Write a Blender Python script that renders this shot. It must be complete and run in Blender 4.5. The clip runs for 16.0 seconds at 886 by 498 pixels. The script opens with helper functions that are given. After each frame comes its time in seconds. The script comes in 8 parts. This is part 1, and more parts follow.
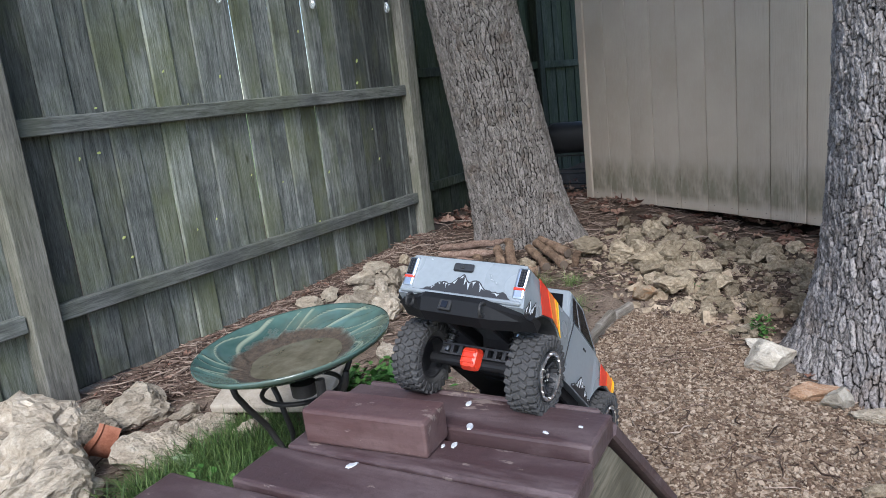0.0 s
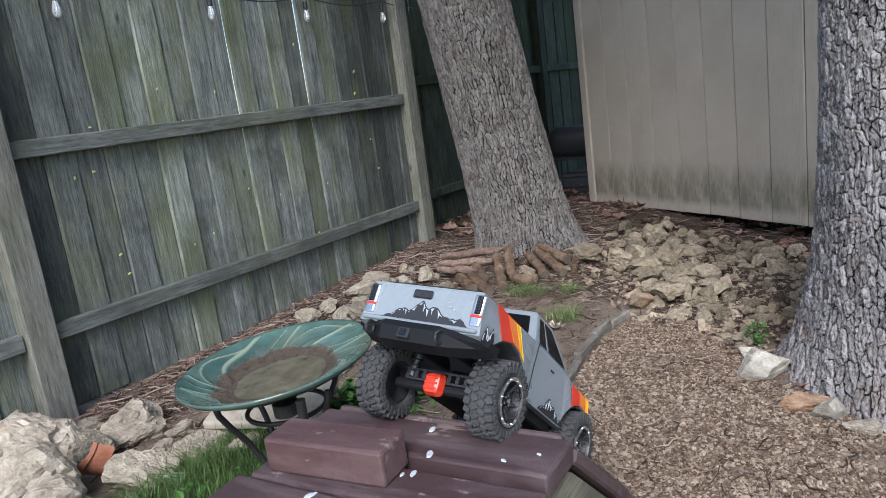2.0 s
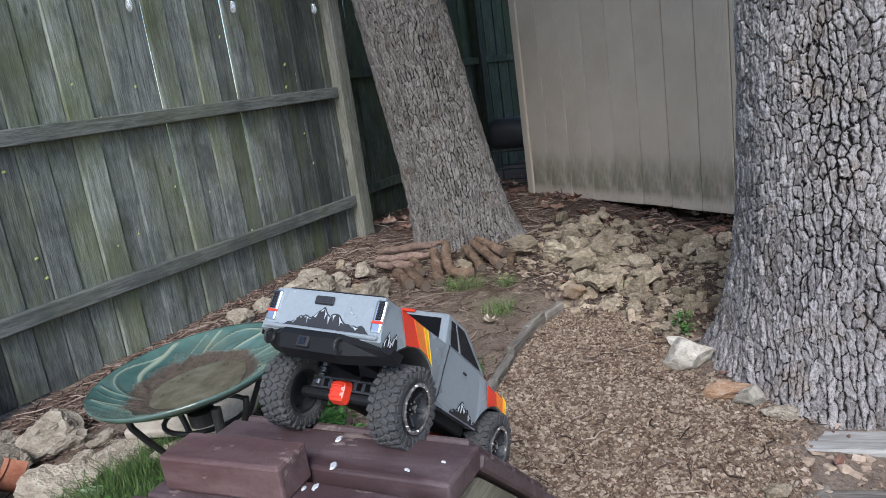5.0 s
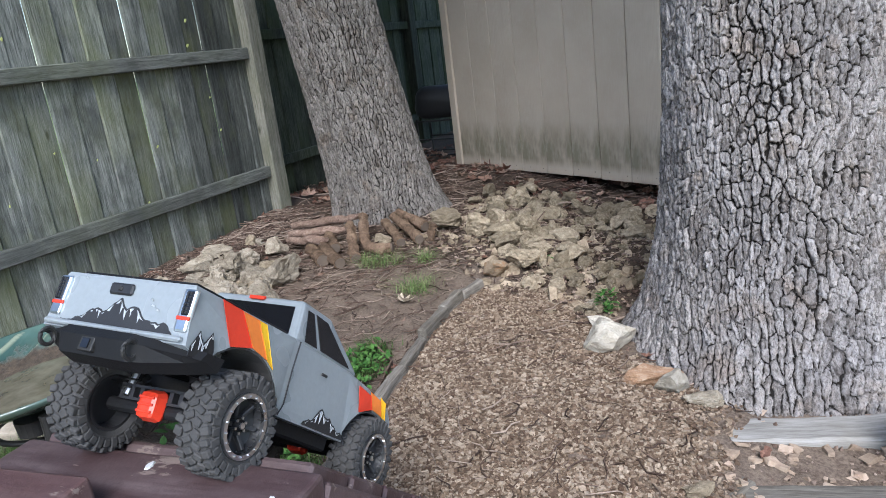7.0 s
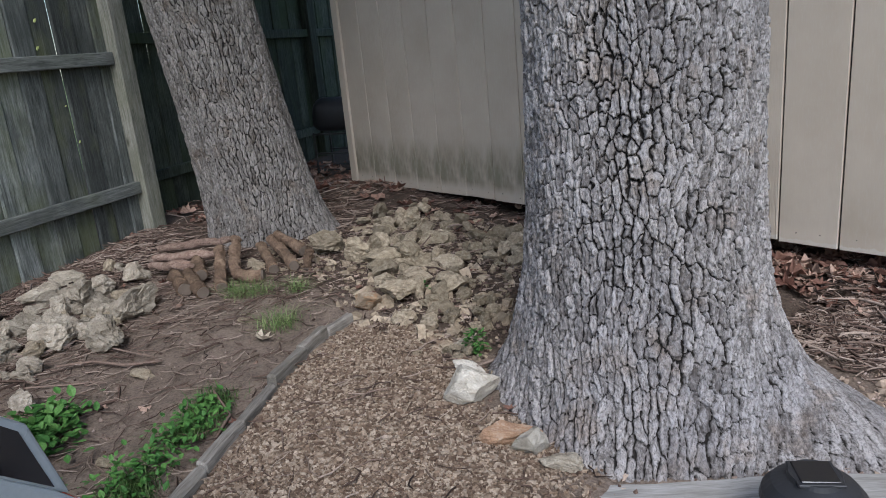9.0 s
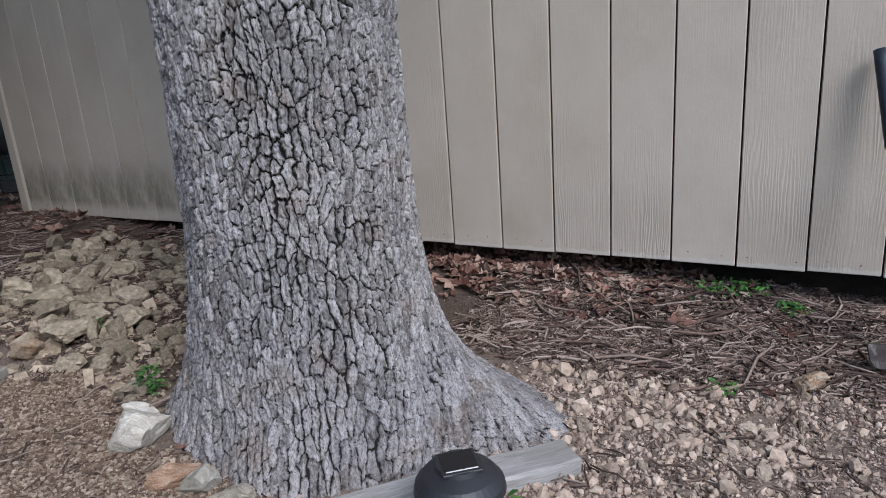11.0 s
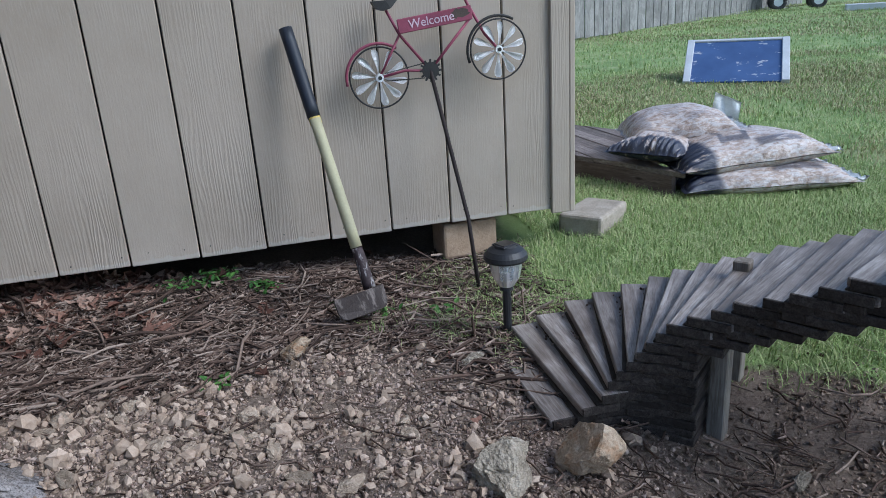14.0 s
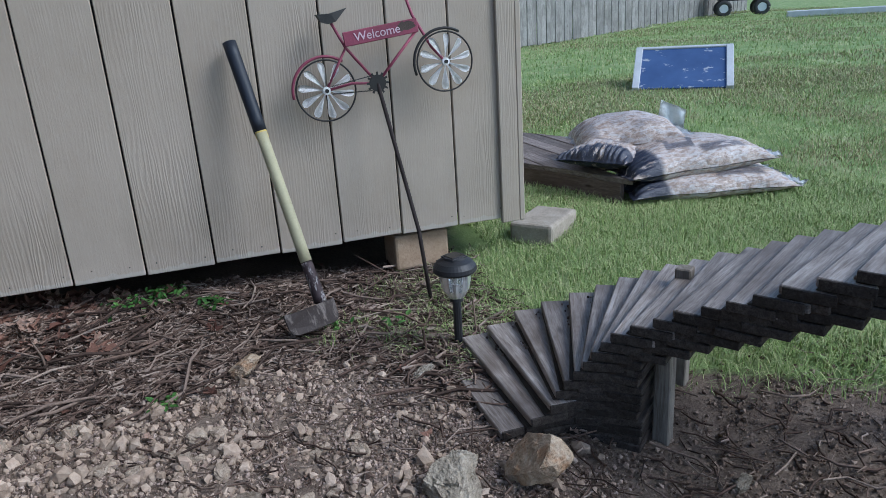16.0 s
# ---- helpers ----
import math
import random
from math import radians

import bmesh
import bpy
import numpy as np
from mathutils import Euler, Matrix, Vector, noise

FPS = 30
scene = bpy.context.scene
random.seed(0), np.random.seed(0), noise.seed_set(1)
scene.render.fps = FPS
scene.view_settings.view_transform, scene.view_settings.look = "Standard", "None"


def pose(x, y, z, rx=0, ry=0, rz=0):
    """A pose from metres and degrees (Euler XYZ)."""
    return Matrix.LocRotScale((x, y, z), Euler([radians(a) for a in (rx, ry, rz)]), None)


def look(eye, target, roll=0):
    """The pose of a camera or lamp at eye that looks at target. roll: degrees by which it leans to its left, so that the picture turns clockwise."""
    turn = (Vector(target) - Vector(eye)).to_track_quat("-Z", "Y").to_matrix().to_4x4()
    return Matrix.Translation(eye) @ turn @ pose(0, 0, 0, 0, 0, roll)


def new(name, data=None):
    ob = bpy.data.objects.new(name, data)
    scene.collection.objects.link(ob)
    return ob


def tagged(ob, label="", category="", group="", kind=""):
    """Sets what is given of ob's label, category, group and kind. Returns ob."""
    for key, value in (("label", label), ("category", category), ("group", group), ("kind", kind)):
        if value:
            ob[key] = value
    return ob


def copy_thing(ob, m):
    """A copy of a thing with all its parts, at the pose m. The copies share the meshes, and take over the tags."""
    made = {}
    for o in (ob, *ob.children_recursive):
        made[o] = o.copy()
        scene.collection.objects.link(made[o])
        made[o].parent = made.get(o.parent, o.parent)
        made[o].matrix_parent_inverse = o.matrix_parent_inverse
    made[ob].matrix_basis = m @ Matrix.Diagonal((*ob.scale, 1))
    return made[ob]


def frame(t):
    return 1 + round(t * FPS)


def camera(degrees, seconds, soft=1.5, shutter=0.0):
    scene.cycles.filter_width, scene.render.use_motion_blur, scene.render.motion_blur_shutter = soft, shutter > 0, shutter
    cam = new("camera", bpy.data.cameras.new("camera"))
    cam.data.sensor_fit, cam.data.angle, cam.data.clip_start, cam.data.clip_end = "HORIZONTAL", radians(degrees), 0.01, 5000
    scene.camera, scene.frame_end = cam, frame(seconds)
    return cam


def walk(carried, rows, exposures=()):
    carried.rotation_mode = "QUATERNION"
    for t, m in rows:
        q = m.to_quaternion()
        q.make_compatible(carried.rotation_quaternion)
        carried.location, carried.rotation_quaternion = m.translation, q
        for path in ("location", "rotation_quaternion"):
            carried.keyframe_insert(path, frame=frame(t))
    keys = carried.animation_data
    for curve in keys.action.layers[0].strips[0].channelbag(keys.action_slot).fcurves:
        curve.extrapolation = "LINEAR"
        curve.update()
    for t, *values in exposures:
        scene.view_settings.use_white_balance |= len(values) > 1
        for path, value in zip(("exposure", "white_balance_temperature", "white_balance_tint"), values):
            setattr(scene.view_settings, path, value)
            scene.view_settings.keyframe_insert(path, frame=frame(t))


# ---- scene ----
cam = camera(63.8, 16.0, soft=0.6)
PATH = [
    (0, (-0.164, -0.128, 0.967), (-1.91, 0.746, 0.536), -6.3),
    (0.5, (-0.147, -0.092, 0.999), (-1.912, 0.747, 0.575), -6.5),
    (1, (-0.13, -0.087, 0.99), (-1.905, 0.732, 0.565), -6.7),
    (1.5, (-0.128, -0.064, 0.982), (-1.904, 0.756, 0.566), -7.0),
    (2, (-0.132, -0.048, 0.992), (-1.898, 0.79, 0.571), -7.6),
    (2.5, (-0.13, -0.024, 1.006), (-1.886, 0.836, 0.585), -7.9),
    (3, (-0.118, -0.017, 0.993), (-1.861, 0.862, 0.557), -7.9),
    (3.5, (-0.129, -0.007, 0.993), (-1.861, 0.892, 0.555), -7.9),
    (4, (-0.135, 0.011, 0.995), (-1.852, 0.933, 0.547), -8.0),
    (6.3, (-0.113, 0.09, 0.973), (-1.781, 1.075, 0.478), -7.8),
    (6.5, (-0.122, 0.115, 0.956), (-1.782, 1.105, 0.443), -7.9),
    (7, (-0.248, 0.228, 0.925), (-1.844, 1.298, 0.372), -7.1),
    (7.5, (-0.365, 0.33, 0.929), (-1.914, 1.466, 0.373), -6.4),
    (8, (-0.371, 0.403, 0.933), (-1.912, 1.55, 0.375), -6.2),
    (8.2, (-0.356, 0.44, 0.93), (-1.895, 1.589, 0.37), -6.1),
    (10.3, (-0.231, 0.575, 0.92), (-1.387, 2.11, 0.366), -4.8),
    (10.5, (-0.214, 0.595, 0.92), (-1.299, 2.178, 0.355), -4.9),
    (11, (-0.173, 0.645, 0.918), (-1.082, 2.331, 0.344), -4.1),
    (11.5, (-0.142, 0.666, 0.901), (-0.954, 2.396, 0.311), -4.1),
    (12, (-0.13, 0.719, 0.885), (-0.715, 2.53, 0.272), -3.9),
    (12.5, (-0.185, 0.784, 0.854), (-0.285, 2.683, 0.234), -3.9),
    (13, (-0.202, 0.784, 0.842), (0.013, 2.67, 0.211), -4.5),
    (13.5, (-0.186, 0.775, 0.838), (0.208, 2.628, 0.197), -3.2),
    (14, (-0.176, 0.774, 0.834), (0.3, 2.607, 0.189), -3.6),
    (14.5, (-0.169, 0.776, 0.816), (0.337, 2.597, 0.164), -4.2),
    (15, (-0.157, 0.778, 0.824), (0.375, 2.592, 0.171), -4.1),
    (15.5, (-0.149, 0.775, 0.835), (0.418, 2.579, 0.183), -3.8),
    (16, (-0.147, 0.767, 0.85), (0.438, 2.571, 0.214), -3.7),
]
EXPOSURES = [(0.0, 1.58, 6080, 10), (4.0, 1.5, 6080, 10), (6.5, 1.45, 6050, 10), (7.0, 1.72, 6050, 9), (8.0, 1.5, 6050, 9), (10.5, 1.12, 5880, 11), (12.0, 1.44, 5820, 9), (12.5, 1.35, 5800, 8), (13.0, 1.2, 5770, 8), (13.5, 1.04, 5720, 8), (14.5, 0.97, 5650, 7), (15.0, 1.03, 5650, 7), (15.5, 1.1, 5650, 7), (16.0, 0.88, 5650, 7)]
walk(cam, [(t, look(eye, target, roll)) for t, eye, target, roll in PATH], EXPOSURES)

# ---- light ----
SUN_AZ, SUN_EL = 126.0, 44.0
world = bpy.data.worlds.new("sky")
scene.world = world
world.use_nodes = True
wn = world.node_tree.nodes
sky = wn.new("ShaderNodeTexSky")
sky.sky_type = "NISHITA"
sky.sun_disc = False
sky.sun_elevation = radians(SUN_EL)
sky.sun_rotation = radians(SUN_AZ)
sky.air_density, sky.dust_density, sky.ozone_density = 1.0, 1.2, 1.0
wn["Background"].inputs["Strength"].default_value = 0.115
world.node_tree.links.new(sky.outputs["Color"], wn["Background"].inputs["Color"])
sun = new("sun", bpy.data.lights.new("sun", "SUN"))
sun.data.energy, sun.data.angle, sun.data.color = 1.3, radians(24), (1.0, 1.0, 1.0)
sun.matrix_world = look((5 * math.sin(radians(SUN_AZ)) * math.cos(radians(SUN_EL)), 5 * math.cos(radians(SUN_AZ)) * math.cos(radians(SUN_EL)), 5 * math.sin(radians(SUN_EL))), (0, 0, 0))


# ---- materials ----
class Nodes:
    """Short ways to write shader graphs."""

    def __init__(self, name, rough=0.8, metal=0.0, spec=0.3):
        self.m = bpy.data.materials.new(name)
        self.m.use_nodes = True
        self.t = self.m.node_tree
        self.b = self.t.nodes["Principled BSDF"]
        self.b.inputs["Roughness"].default_value = rough
        self.b.inputs["Metallic"].default_value = metal
        self.b.inputs["Specular IOR Level"].default_value = spec
        self.co = self.t.nodes.new("ShaderNodeTexCoord").outputs["Object"]

    def put(self, kind, **values):
        n = self.t.nodes.new(kind)
        for k, v in values.items():
            setattr(n, k, v)
        return n

    def link(self, a, b):
        self.t.links.new(a, b)

    def scaled(self, sx, sy, sz, src=None):
        n = self.put("ShaderNodeMapping")
        n.inputs["Scale"].default_value = (sx, sy, sz)
        self.link(src or self.co, n.inputs["Vector"])
        return n.outputs["Vector"]

    def shifted(self, src=None):
        """Coordinates moved by a different amount for each object, so that pieces differ."""
        info = self.put("ShaderNodeObjectInfo")
        mul = self.put("ShaderNodeVectorMath", operation="MULTIPLY_ADD")
        self.link(info.outputs["Random"], mul.inputs[0])
        mul.inputs[1].default_value = (13.0, 7.0, 19.0)
        self.link(src or self.co, mul.inputs[2])
        return mul.outputs[0]

    def noise(self, scale, detail=4.0, rough=0.6, vec=None, distort=0.0):
        n = self.put("ShaderNodeTexNoise")
        n.inputs["Scale"].default_value, n.inputs["Detail"].default_value = scale, detail
        n.inputs["Roughness"].default_value, n.inputs["Distortion"].default_value = rough, distort
        self.link(vec or self.co, n.inputs["Vector"])
        return n.outputs["Fac"]

    def voronoi(self, scale, feature="F1", vec=None, rand=1.0):
        n = self.put("ShaderNodeTexVoronoi", feature=feature)
        n.inputs["Scale"].default_value, n.inputs["Randomness"].default_value = scale, rand
        self.link(vec or self.co, n.inputs["Vector"])
        return n

    def ramp(self, fac, *stops):
        n = self.put("ShaderNodeValToRGB")
        e = n.color_ramp.elements
        while len(e) < len(stops):
            e.new(0.5)
        for el, (p, c) in zip(e, stops):
            el.position = p
            el.color = (c, c, c, 1) if isinstance(c, (int, float)) else (*c, 1)
        self.link(fac, n.inputs["Fac"])
        return n.outputs["Color"]

    def mix(self, fac, a, b, how="MIX"):
        n = self.put("ShaderNodeMix", data_type="RGBA", blend_type=how)
        for sock, v in ((n.inputs["Factor"], fac), (n.inputs["A"], a), (n.inputs["B"], b)):
            if isinstance(v, (int, float)):
                sock.default_value = v
            elif isinstance(v, tuple):
                sock.default_value = (*v, 1)
            else:
                self.link(v, sock)
        return n.outputs["Result"]

    def math(self, op, a, b=0.0):
        n = self.put("ShaderNodeMath", operation=op)
        for sock, v in zip(n.inputs, (a, b)):
            if isinstance(v, (int, float)):
                sock.default_value = v
            else:
                self.link(v, sock)
        return n.outputs[0]

    def random(self, island=False):
        return self.put("ShaderNodeNewGeometry").outputs["Random Per Island"] if island else self.put("ShaderNodeObjectInfo").outputs["Random"]

    def bump(self, height, dist=0.002, strength=1.0, normal=None):
        n = self.put("ShaderNodeBump")
        n.inputs["Distance"].default_value, n.inputs["Strength"].default_value = dist, strength
        self.link(height, n.inputs["Height"])
        if normal is not None:
            self.link(normal, n.inputs["Normal"])
        self.link(n.outputs["Normal"], self.b.inputs["Normal"])
        return n.outputs["Normal"]

    def colour(self, c):
        if isinstance(c, tuple):
            self.b.inputs["Base Color"].default_value = (*c, 1)
        else:
            self.link(c, self.b.inputs["Base Color"])
        return self

    def attribute(self, name):
        return self.put("ShaderNodeAttribute", attribute_name=name).outputs["Fac"]

    def vector_attribute(self, name):
        return self.put("ShaderNodeAttribute", attribute_name=name).outputs["Vector"]

    def warped(self, src, scale, amount):
        """Coordinates pushed about by noise, for ragged edges."""
        n = self.put("ShaderNodeTexNoise")
        n.inputs["Scale"].default_value, n.inputs["Detail"].default_value = scale, 3
        self.link(src, n.inputs["Vector"])
        m = self.put("ShaderNodeVectorMath", operation="MULTIPLY_ADD")
        self.link(n.outputs["Color"], m.inputs[0])
        m.inputs[1].default_value = (amount, amount, 0)
        self.link(src, m.inputs[2])
        return m.outputs[0]


def plain(name, colour, rough=0.6, metal=0.0, vary=0.15, scale=40.0, bump=0.0006, spec=0.4, island=False):
    """One colour with mottling at two scales and fine relief."""
    n = Nodes(name, rough, metal, spec)
    v = n.shifted()
    big = n.noise(scale * 0.15, 3, 0.6, v)
    fine = n.noise(scale * 4, 4, 0.7, v)
    lo = tuple(c * (1 - vary) for c in colour)
    hi = tuple(min(1, c * (1 + vary)) for c in colour)
    c = n.mix(n.ramp(big, (0.3, 0.0), (0.7, 1.0)), lo, hi)
    c = n.mix(0.25, c, n.ramp(fine, (0.3, tuple(x * 0.6 for x in colour)), (0.7, hi)))
    n.colour(c)
    n.link(n.ramp(big, (0.2, max(0, rough - 0.1)), (0.8, min(1, rough + 0.1))), n.b.inputs["Roughness"])
    if bump:
        n.bump(fine, bump)
    return n.m


def grain_wood(name, dark, mid, light, along="x", stain=None, stain_amount=0.0, rough=0.85, scale=1.0, relief=0.0015, vary=0.35, streak=0.0):
    """Weathered wood: long grain, cracks, knots, blotches, a shade of its own for each board."""
    n = Nodes(name, rough, 0.0, 0.2)
    v = n.shifted()
    st = {"x": (1, 14, 14), "y": (14, 1, 14), "z": (14, 14, 1)}[along]
    gv = n.scaled(*[a * scale for a in st], src=v)
    grain = n.noise(6.0, 6, 0.65, gv, 0.6)
    fine = n.noise(22.0, 4, 0.7, gv)
    blotch = n.noise(3.5 * scale, 4, 0.6, v)
    c = n.ramp(grain, (0.36, dark), (0.5, mid), (0.66, light))
    c = n.mix(0.4, c, n.ramp(fine, (0.36, dark), (0.64, light)))
    shade = n.ramp(n.random(), (0.0, 1 - vary), (1.0, 1 + vary * 0.5))
    c = n.mix(1.0, c, shade, "MULTIPLY")
    c = n.mix(n.ramp(blotch, (0.46, 0.0), (0.64, 0.65)), c, dark)
    kn = n.voronoi(5.0, vec=n.scaled(*[(0.6 if a == 1 else 1.6) for a in st], src=v)).outputs["Distance"]
    c = n.mix(n.ramp(kn, (0.03, 0.85), (0.09, 0.0)), c, tuple(x * 0.4 for x in dark))
    if streak:
        k = n.noise(16, 5, 0.7, n.scaled(1, 1, 0.09, v), 0.3)
        c = n.mix(n.ramp(k, (0.5, 0.0), (0.66, streak)), c, tuple(x * 0.7 for x in dark))
        c = n.mix(n.ramp(k, (0.28, streak * 0.5), (0.4, 0.0)), c, light)
    if stain:
        s = n.noise(2.2, 5, 0.65, n.scaled(1, 1, 0.55, v))
        c = n.mix(n.ramp(s, (0.46, 0.0), (0.7, stain_amount)), c, stain)
    n.colour(c)
    n.bump(n.math("ADD", n.math("MULTIPLY", grain, 0.6), n.math("MULTIPLY", fine, 0.4)), relief)
    return n.m


def stone_mat(name, dark, mid, light, scale=1.0, island=False, relief=0.004, rusty=0.0):
    n = Nodes(name, 0.9, 0.0, 0.2)
    v = n.shifted()
    a = n.noise(9 * scale, 5, 0.65, v)
    b = n.noise(60 * scale, 4, 0.7, v)
    pit = n.voronoi(45 * scale, vec=v).outputs["Distance"]
    c = n.ramp(a, (0.3, dark), (0.5, mid), (0.7, light))
    c = n.mix(0.35, c, n.ramp(b, (0.3, dark), (0.65, light)))
    r = n.random(island)
    c = n.mix(1.0, c, n.ramp(r, (0.0, (0.62, 0.6, 0.56)), (0.5, (0.95, 0.92, 0.86)), (1.0, (1.15, 1.12, 1.08))), "MULTIPLY")
    if rusty:
        c = n.mix(n.ramp(n.noise(7 * scale, 4, 0.6, v), (0.5, 0.0), (0.62, rusty)), c, (0.32, 0.15, 0.06))
    n.colour(c)
    n.bump(n.math("ADD", n.math("MULTIPLY", b, 0.5), n.math("ADD", n.math("MULTIPLY", a, 0.8), n.math("MULTIPLY", pit, -0.3))), relief)
    return n.m


def litter_mat(name, a, b, c, rough=0.85):
    """For strewn things: a colour for each piece."""
    n = Nodes(name, rough, 0.0, 0.2)
    col = n.ramp(n.random(True), (0.0, a), (0.5, b), (1.0, c))
    f = n.noise(140, 5, 0.75)
    col = n.mix(0.75, col, n.ramp(f, (0.32, 0.5), (0.68, 1.4)), "MULTIPLY")
    n.colour(col)
    n.bump(f, 0.001)
    return n.m


def ground_mat():
    n = Nodes("soil_and_turf", 0.95, 0.0, 0.15)
    big = n.noise(1.6, 4, 0.6)
    mid = n.noise(14, 5, 0.65)
    fine = n.noise(120, 5, 0.75)
    soil = n.ramp(mid, (0.34, (0.075, 0.05, 0.037)), (0.52, (0.16, 0.112, 0.084)), (0.68, (0.25, 0.188, 0.145)))
    soil = n.mix(0.5, soil, n.ramp(fine, (0.34, (0.06, 0.046, 0.036)), (0.66, (0.33, 0.265, 0.21))))
    turf = n.ramp(n.noise(3.5, 5, 0.65), (0.35, (0.14, 0.21, 0.07)), (0.52, (0.25, 0.33, 0.125)), (0.68, (0.42, 0.4, 0.23)))
    turf = n.mix(0.4, turf, n.ramp(fine, (0.3, (0.07, 0.11, 0.035)), (0.7, (0.28, 0.36, 0.15))))
    dark_soil = n.math("ADD", n.attribute("dark_soil"), n.math("MULTIPLY", n.math("SUBTRACT", mid, 0.5), 0.8))
    soil = n.mix(n.ramp(dark_soil, (0.35, 0.0), (0.7, 0.8)), soil, n.ramp(fine, (0.34, (0.03, 0.021, 0.016)), (0.66, (0.105, 0.075, 0.056))))
    where = n.attribute("turf")
    edge = n.math("ADD", where, n.math("MULTIPLY", n.math("SUBTRACT", mid, 0.5), 0.7))
    n.colour(n.mix(n.ramp(edge, (0.4, 0.0), (0.6, 1.0)), soil, turf))
    n.bump(n.math("ADD", fine, n.math("MULTIPLY", mid, 0.3)), 0.006)
    return n.m


def bark_mat(name, crack, mid, ridge, cool):
    """Bark: weathered plates of uneven tone, dark in the carved fissures, flaky and streaked."""
    n = Nodes(name, 0.9, 0.0, 0.15)
    h = n.attribute("bark_height")
    tone = n.attribute("bark_tone")
    fine = n.noise(85, 6, 0.78, n.scaled(1, 1, 0.45))
    flake = n.noise(240, 4, 0.75, n.scaled(1, 1, 0.3))
    patch = n.noise(4.5, 4, 0.6, n.scaled(1, 1, 0.6))
    c = n.ramp(n.math("ADD", n.math("MULTIPLY", tone, 0.24), n.math("MULTIPLY", fine, 0.8)), (0.37, mid), (0.51, tuple(0.45 * a + 0.55 * b for a, b in zip(mid, ridge))), (0.66, ridge))
    c = n.mix(n.ramp(patch, (0.4, 0.0), (0.62, 0.7)), c, n.mix(1.0, c, cool, "MULTIPLY"))
    c = n.mix(n.ramp(n.noise(8, 4, 0.65), (0.54, 0.0), (0.68, 0.65)), c, n.mix(1.0, c, (0.8, 0.68, 0.57), "MULTIPLY"))
    c = n.mix(n.ramp(flake, (0.38, 0.75), (0.52, 0.0)), c, tuple(0.6 * x for x in mid))
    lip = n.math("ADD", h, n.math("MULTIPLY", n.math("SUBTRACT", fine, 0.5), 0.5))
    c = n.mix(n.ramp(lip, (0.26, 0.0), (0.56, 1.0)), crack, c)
    n.colour(c)
    n.link(n.ramp(fine, (0.3, 0.8), (0.7, 1.0)), n.b.inputs["Roughness"])
    n.bump(n.math("ADD", n.math("MULTIPLY", n.ramp(lip, (0.2, 0.0), (0.7, 1.0)), 0.5), n.math("ADD", n.math("MULTIPLY", fine, 0.7), n.math("MULTIPLY", flake, 0.3))), 0.006)
    return n.m


def siding_mat():
    """Painted pressed siding: flowing raised grain under tan paint."""
    n = Nodes("tan_siding_paint", 0.7, 0.0, 0.25)
    v = n.shifted()
    w = n.put("ShaderNodeTexWave", wave_type="BANDS", bands_direction="X")
    w.inputs["Scale"].default_value, w.inputs["Distortion"].default_value = 34.0, 16.0
    w.inputs["Detail"].default_value, w.inputs["Detail Scale"].default_value = 4.0, 0.8
    n.link(n.scaled(1, 1, 0.11, v), w.inputs["Vector"])
    grain = w.outputs["Fac"]
    where = n.ramp(n.noise(5, 3, 0.55, n.scaled(1, 1, 0.3, v)), (0.46, 0.1), (0.66, 1.0))
    fine = n.noise(220, 4, 0.7, n.scaled(1, 1, 0.15, v))
    stipple = n.noise(90, 3, 0.6, v)
    blotch = n.noise(2.2, 4, 0.6, v)
    c = n.ramp(blotch, (0.3, (0.345, 0.288, 0.228)), (0.7, (0.42, 0.36, 0.295)))
    k = n.math("MULTIPLY", n.ramp(grain, (0.05, 1.0), (0.4, 0.0)), n.math("MULTIPLY", where, 0.1))
    c = n.mix(k, c, (0.2, 0.168, 0.135))
    c = n.mix(n.ramp(fine, (0.3, 0.25), (0.5, 0.0)), c, (0.43, 0.39, 0.335))
    dirt = n.attribute("algae")
    d = n.math("MULTIPLY", dirt, n.ramp(n.noise(9, 4, 0.65, n.scaled(1, 1, 0.35)), (0.32, 0.0), (0.66, 1.0)))
    c = n.mix(n.math("MINIMUM", n.math("MULTIPLY", d, 1.0), 0.66), c, (0.075, 0.075, 0.04))
    raw = n.math("ADD", n.attribute("raw_edge"), n.math("MULTIPLY", n.math("SUBTRACT", n.noise(24, 4, 0.65), 0.5), 1.1))
    c = n.mix(n.ramp(raw, (0.58, 0.0), (0.72, 0.6)), c, (0.44, 0.405, 0.36))
    n.colour(c)
    hgt = n.math("ADD", n.math("MULTIPLY", grain, where), n.math("ADD", n.math("MULTIPLY", fine, 0.5), n.math("MULTIPLY", stipple, 0.5)))
    n.bump(hgt, 0.0008)
    return n.m


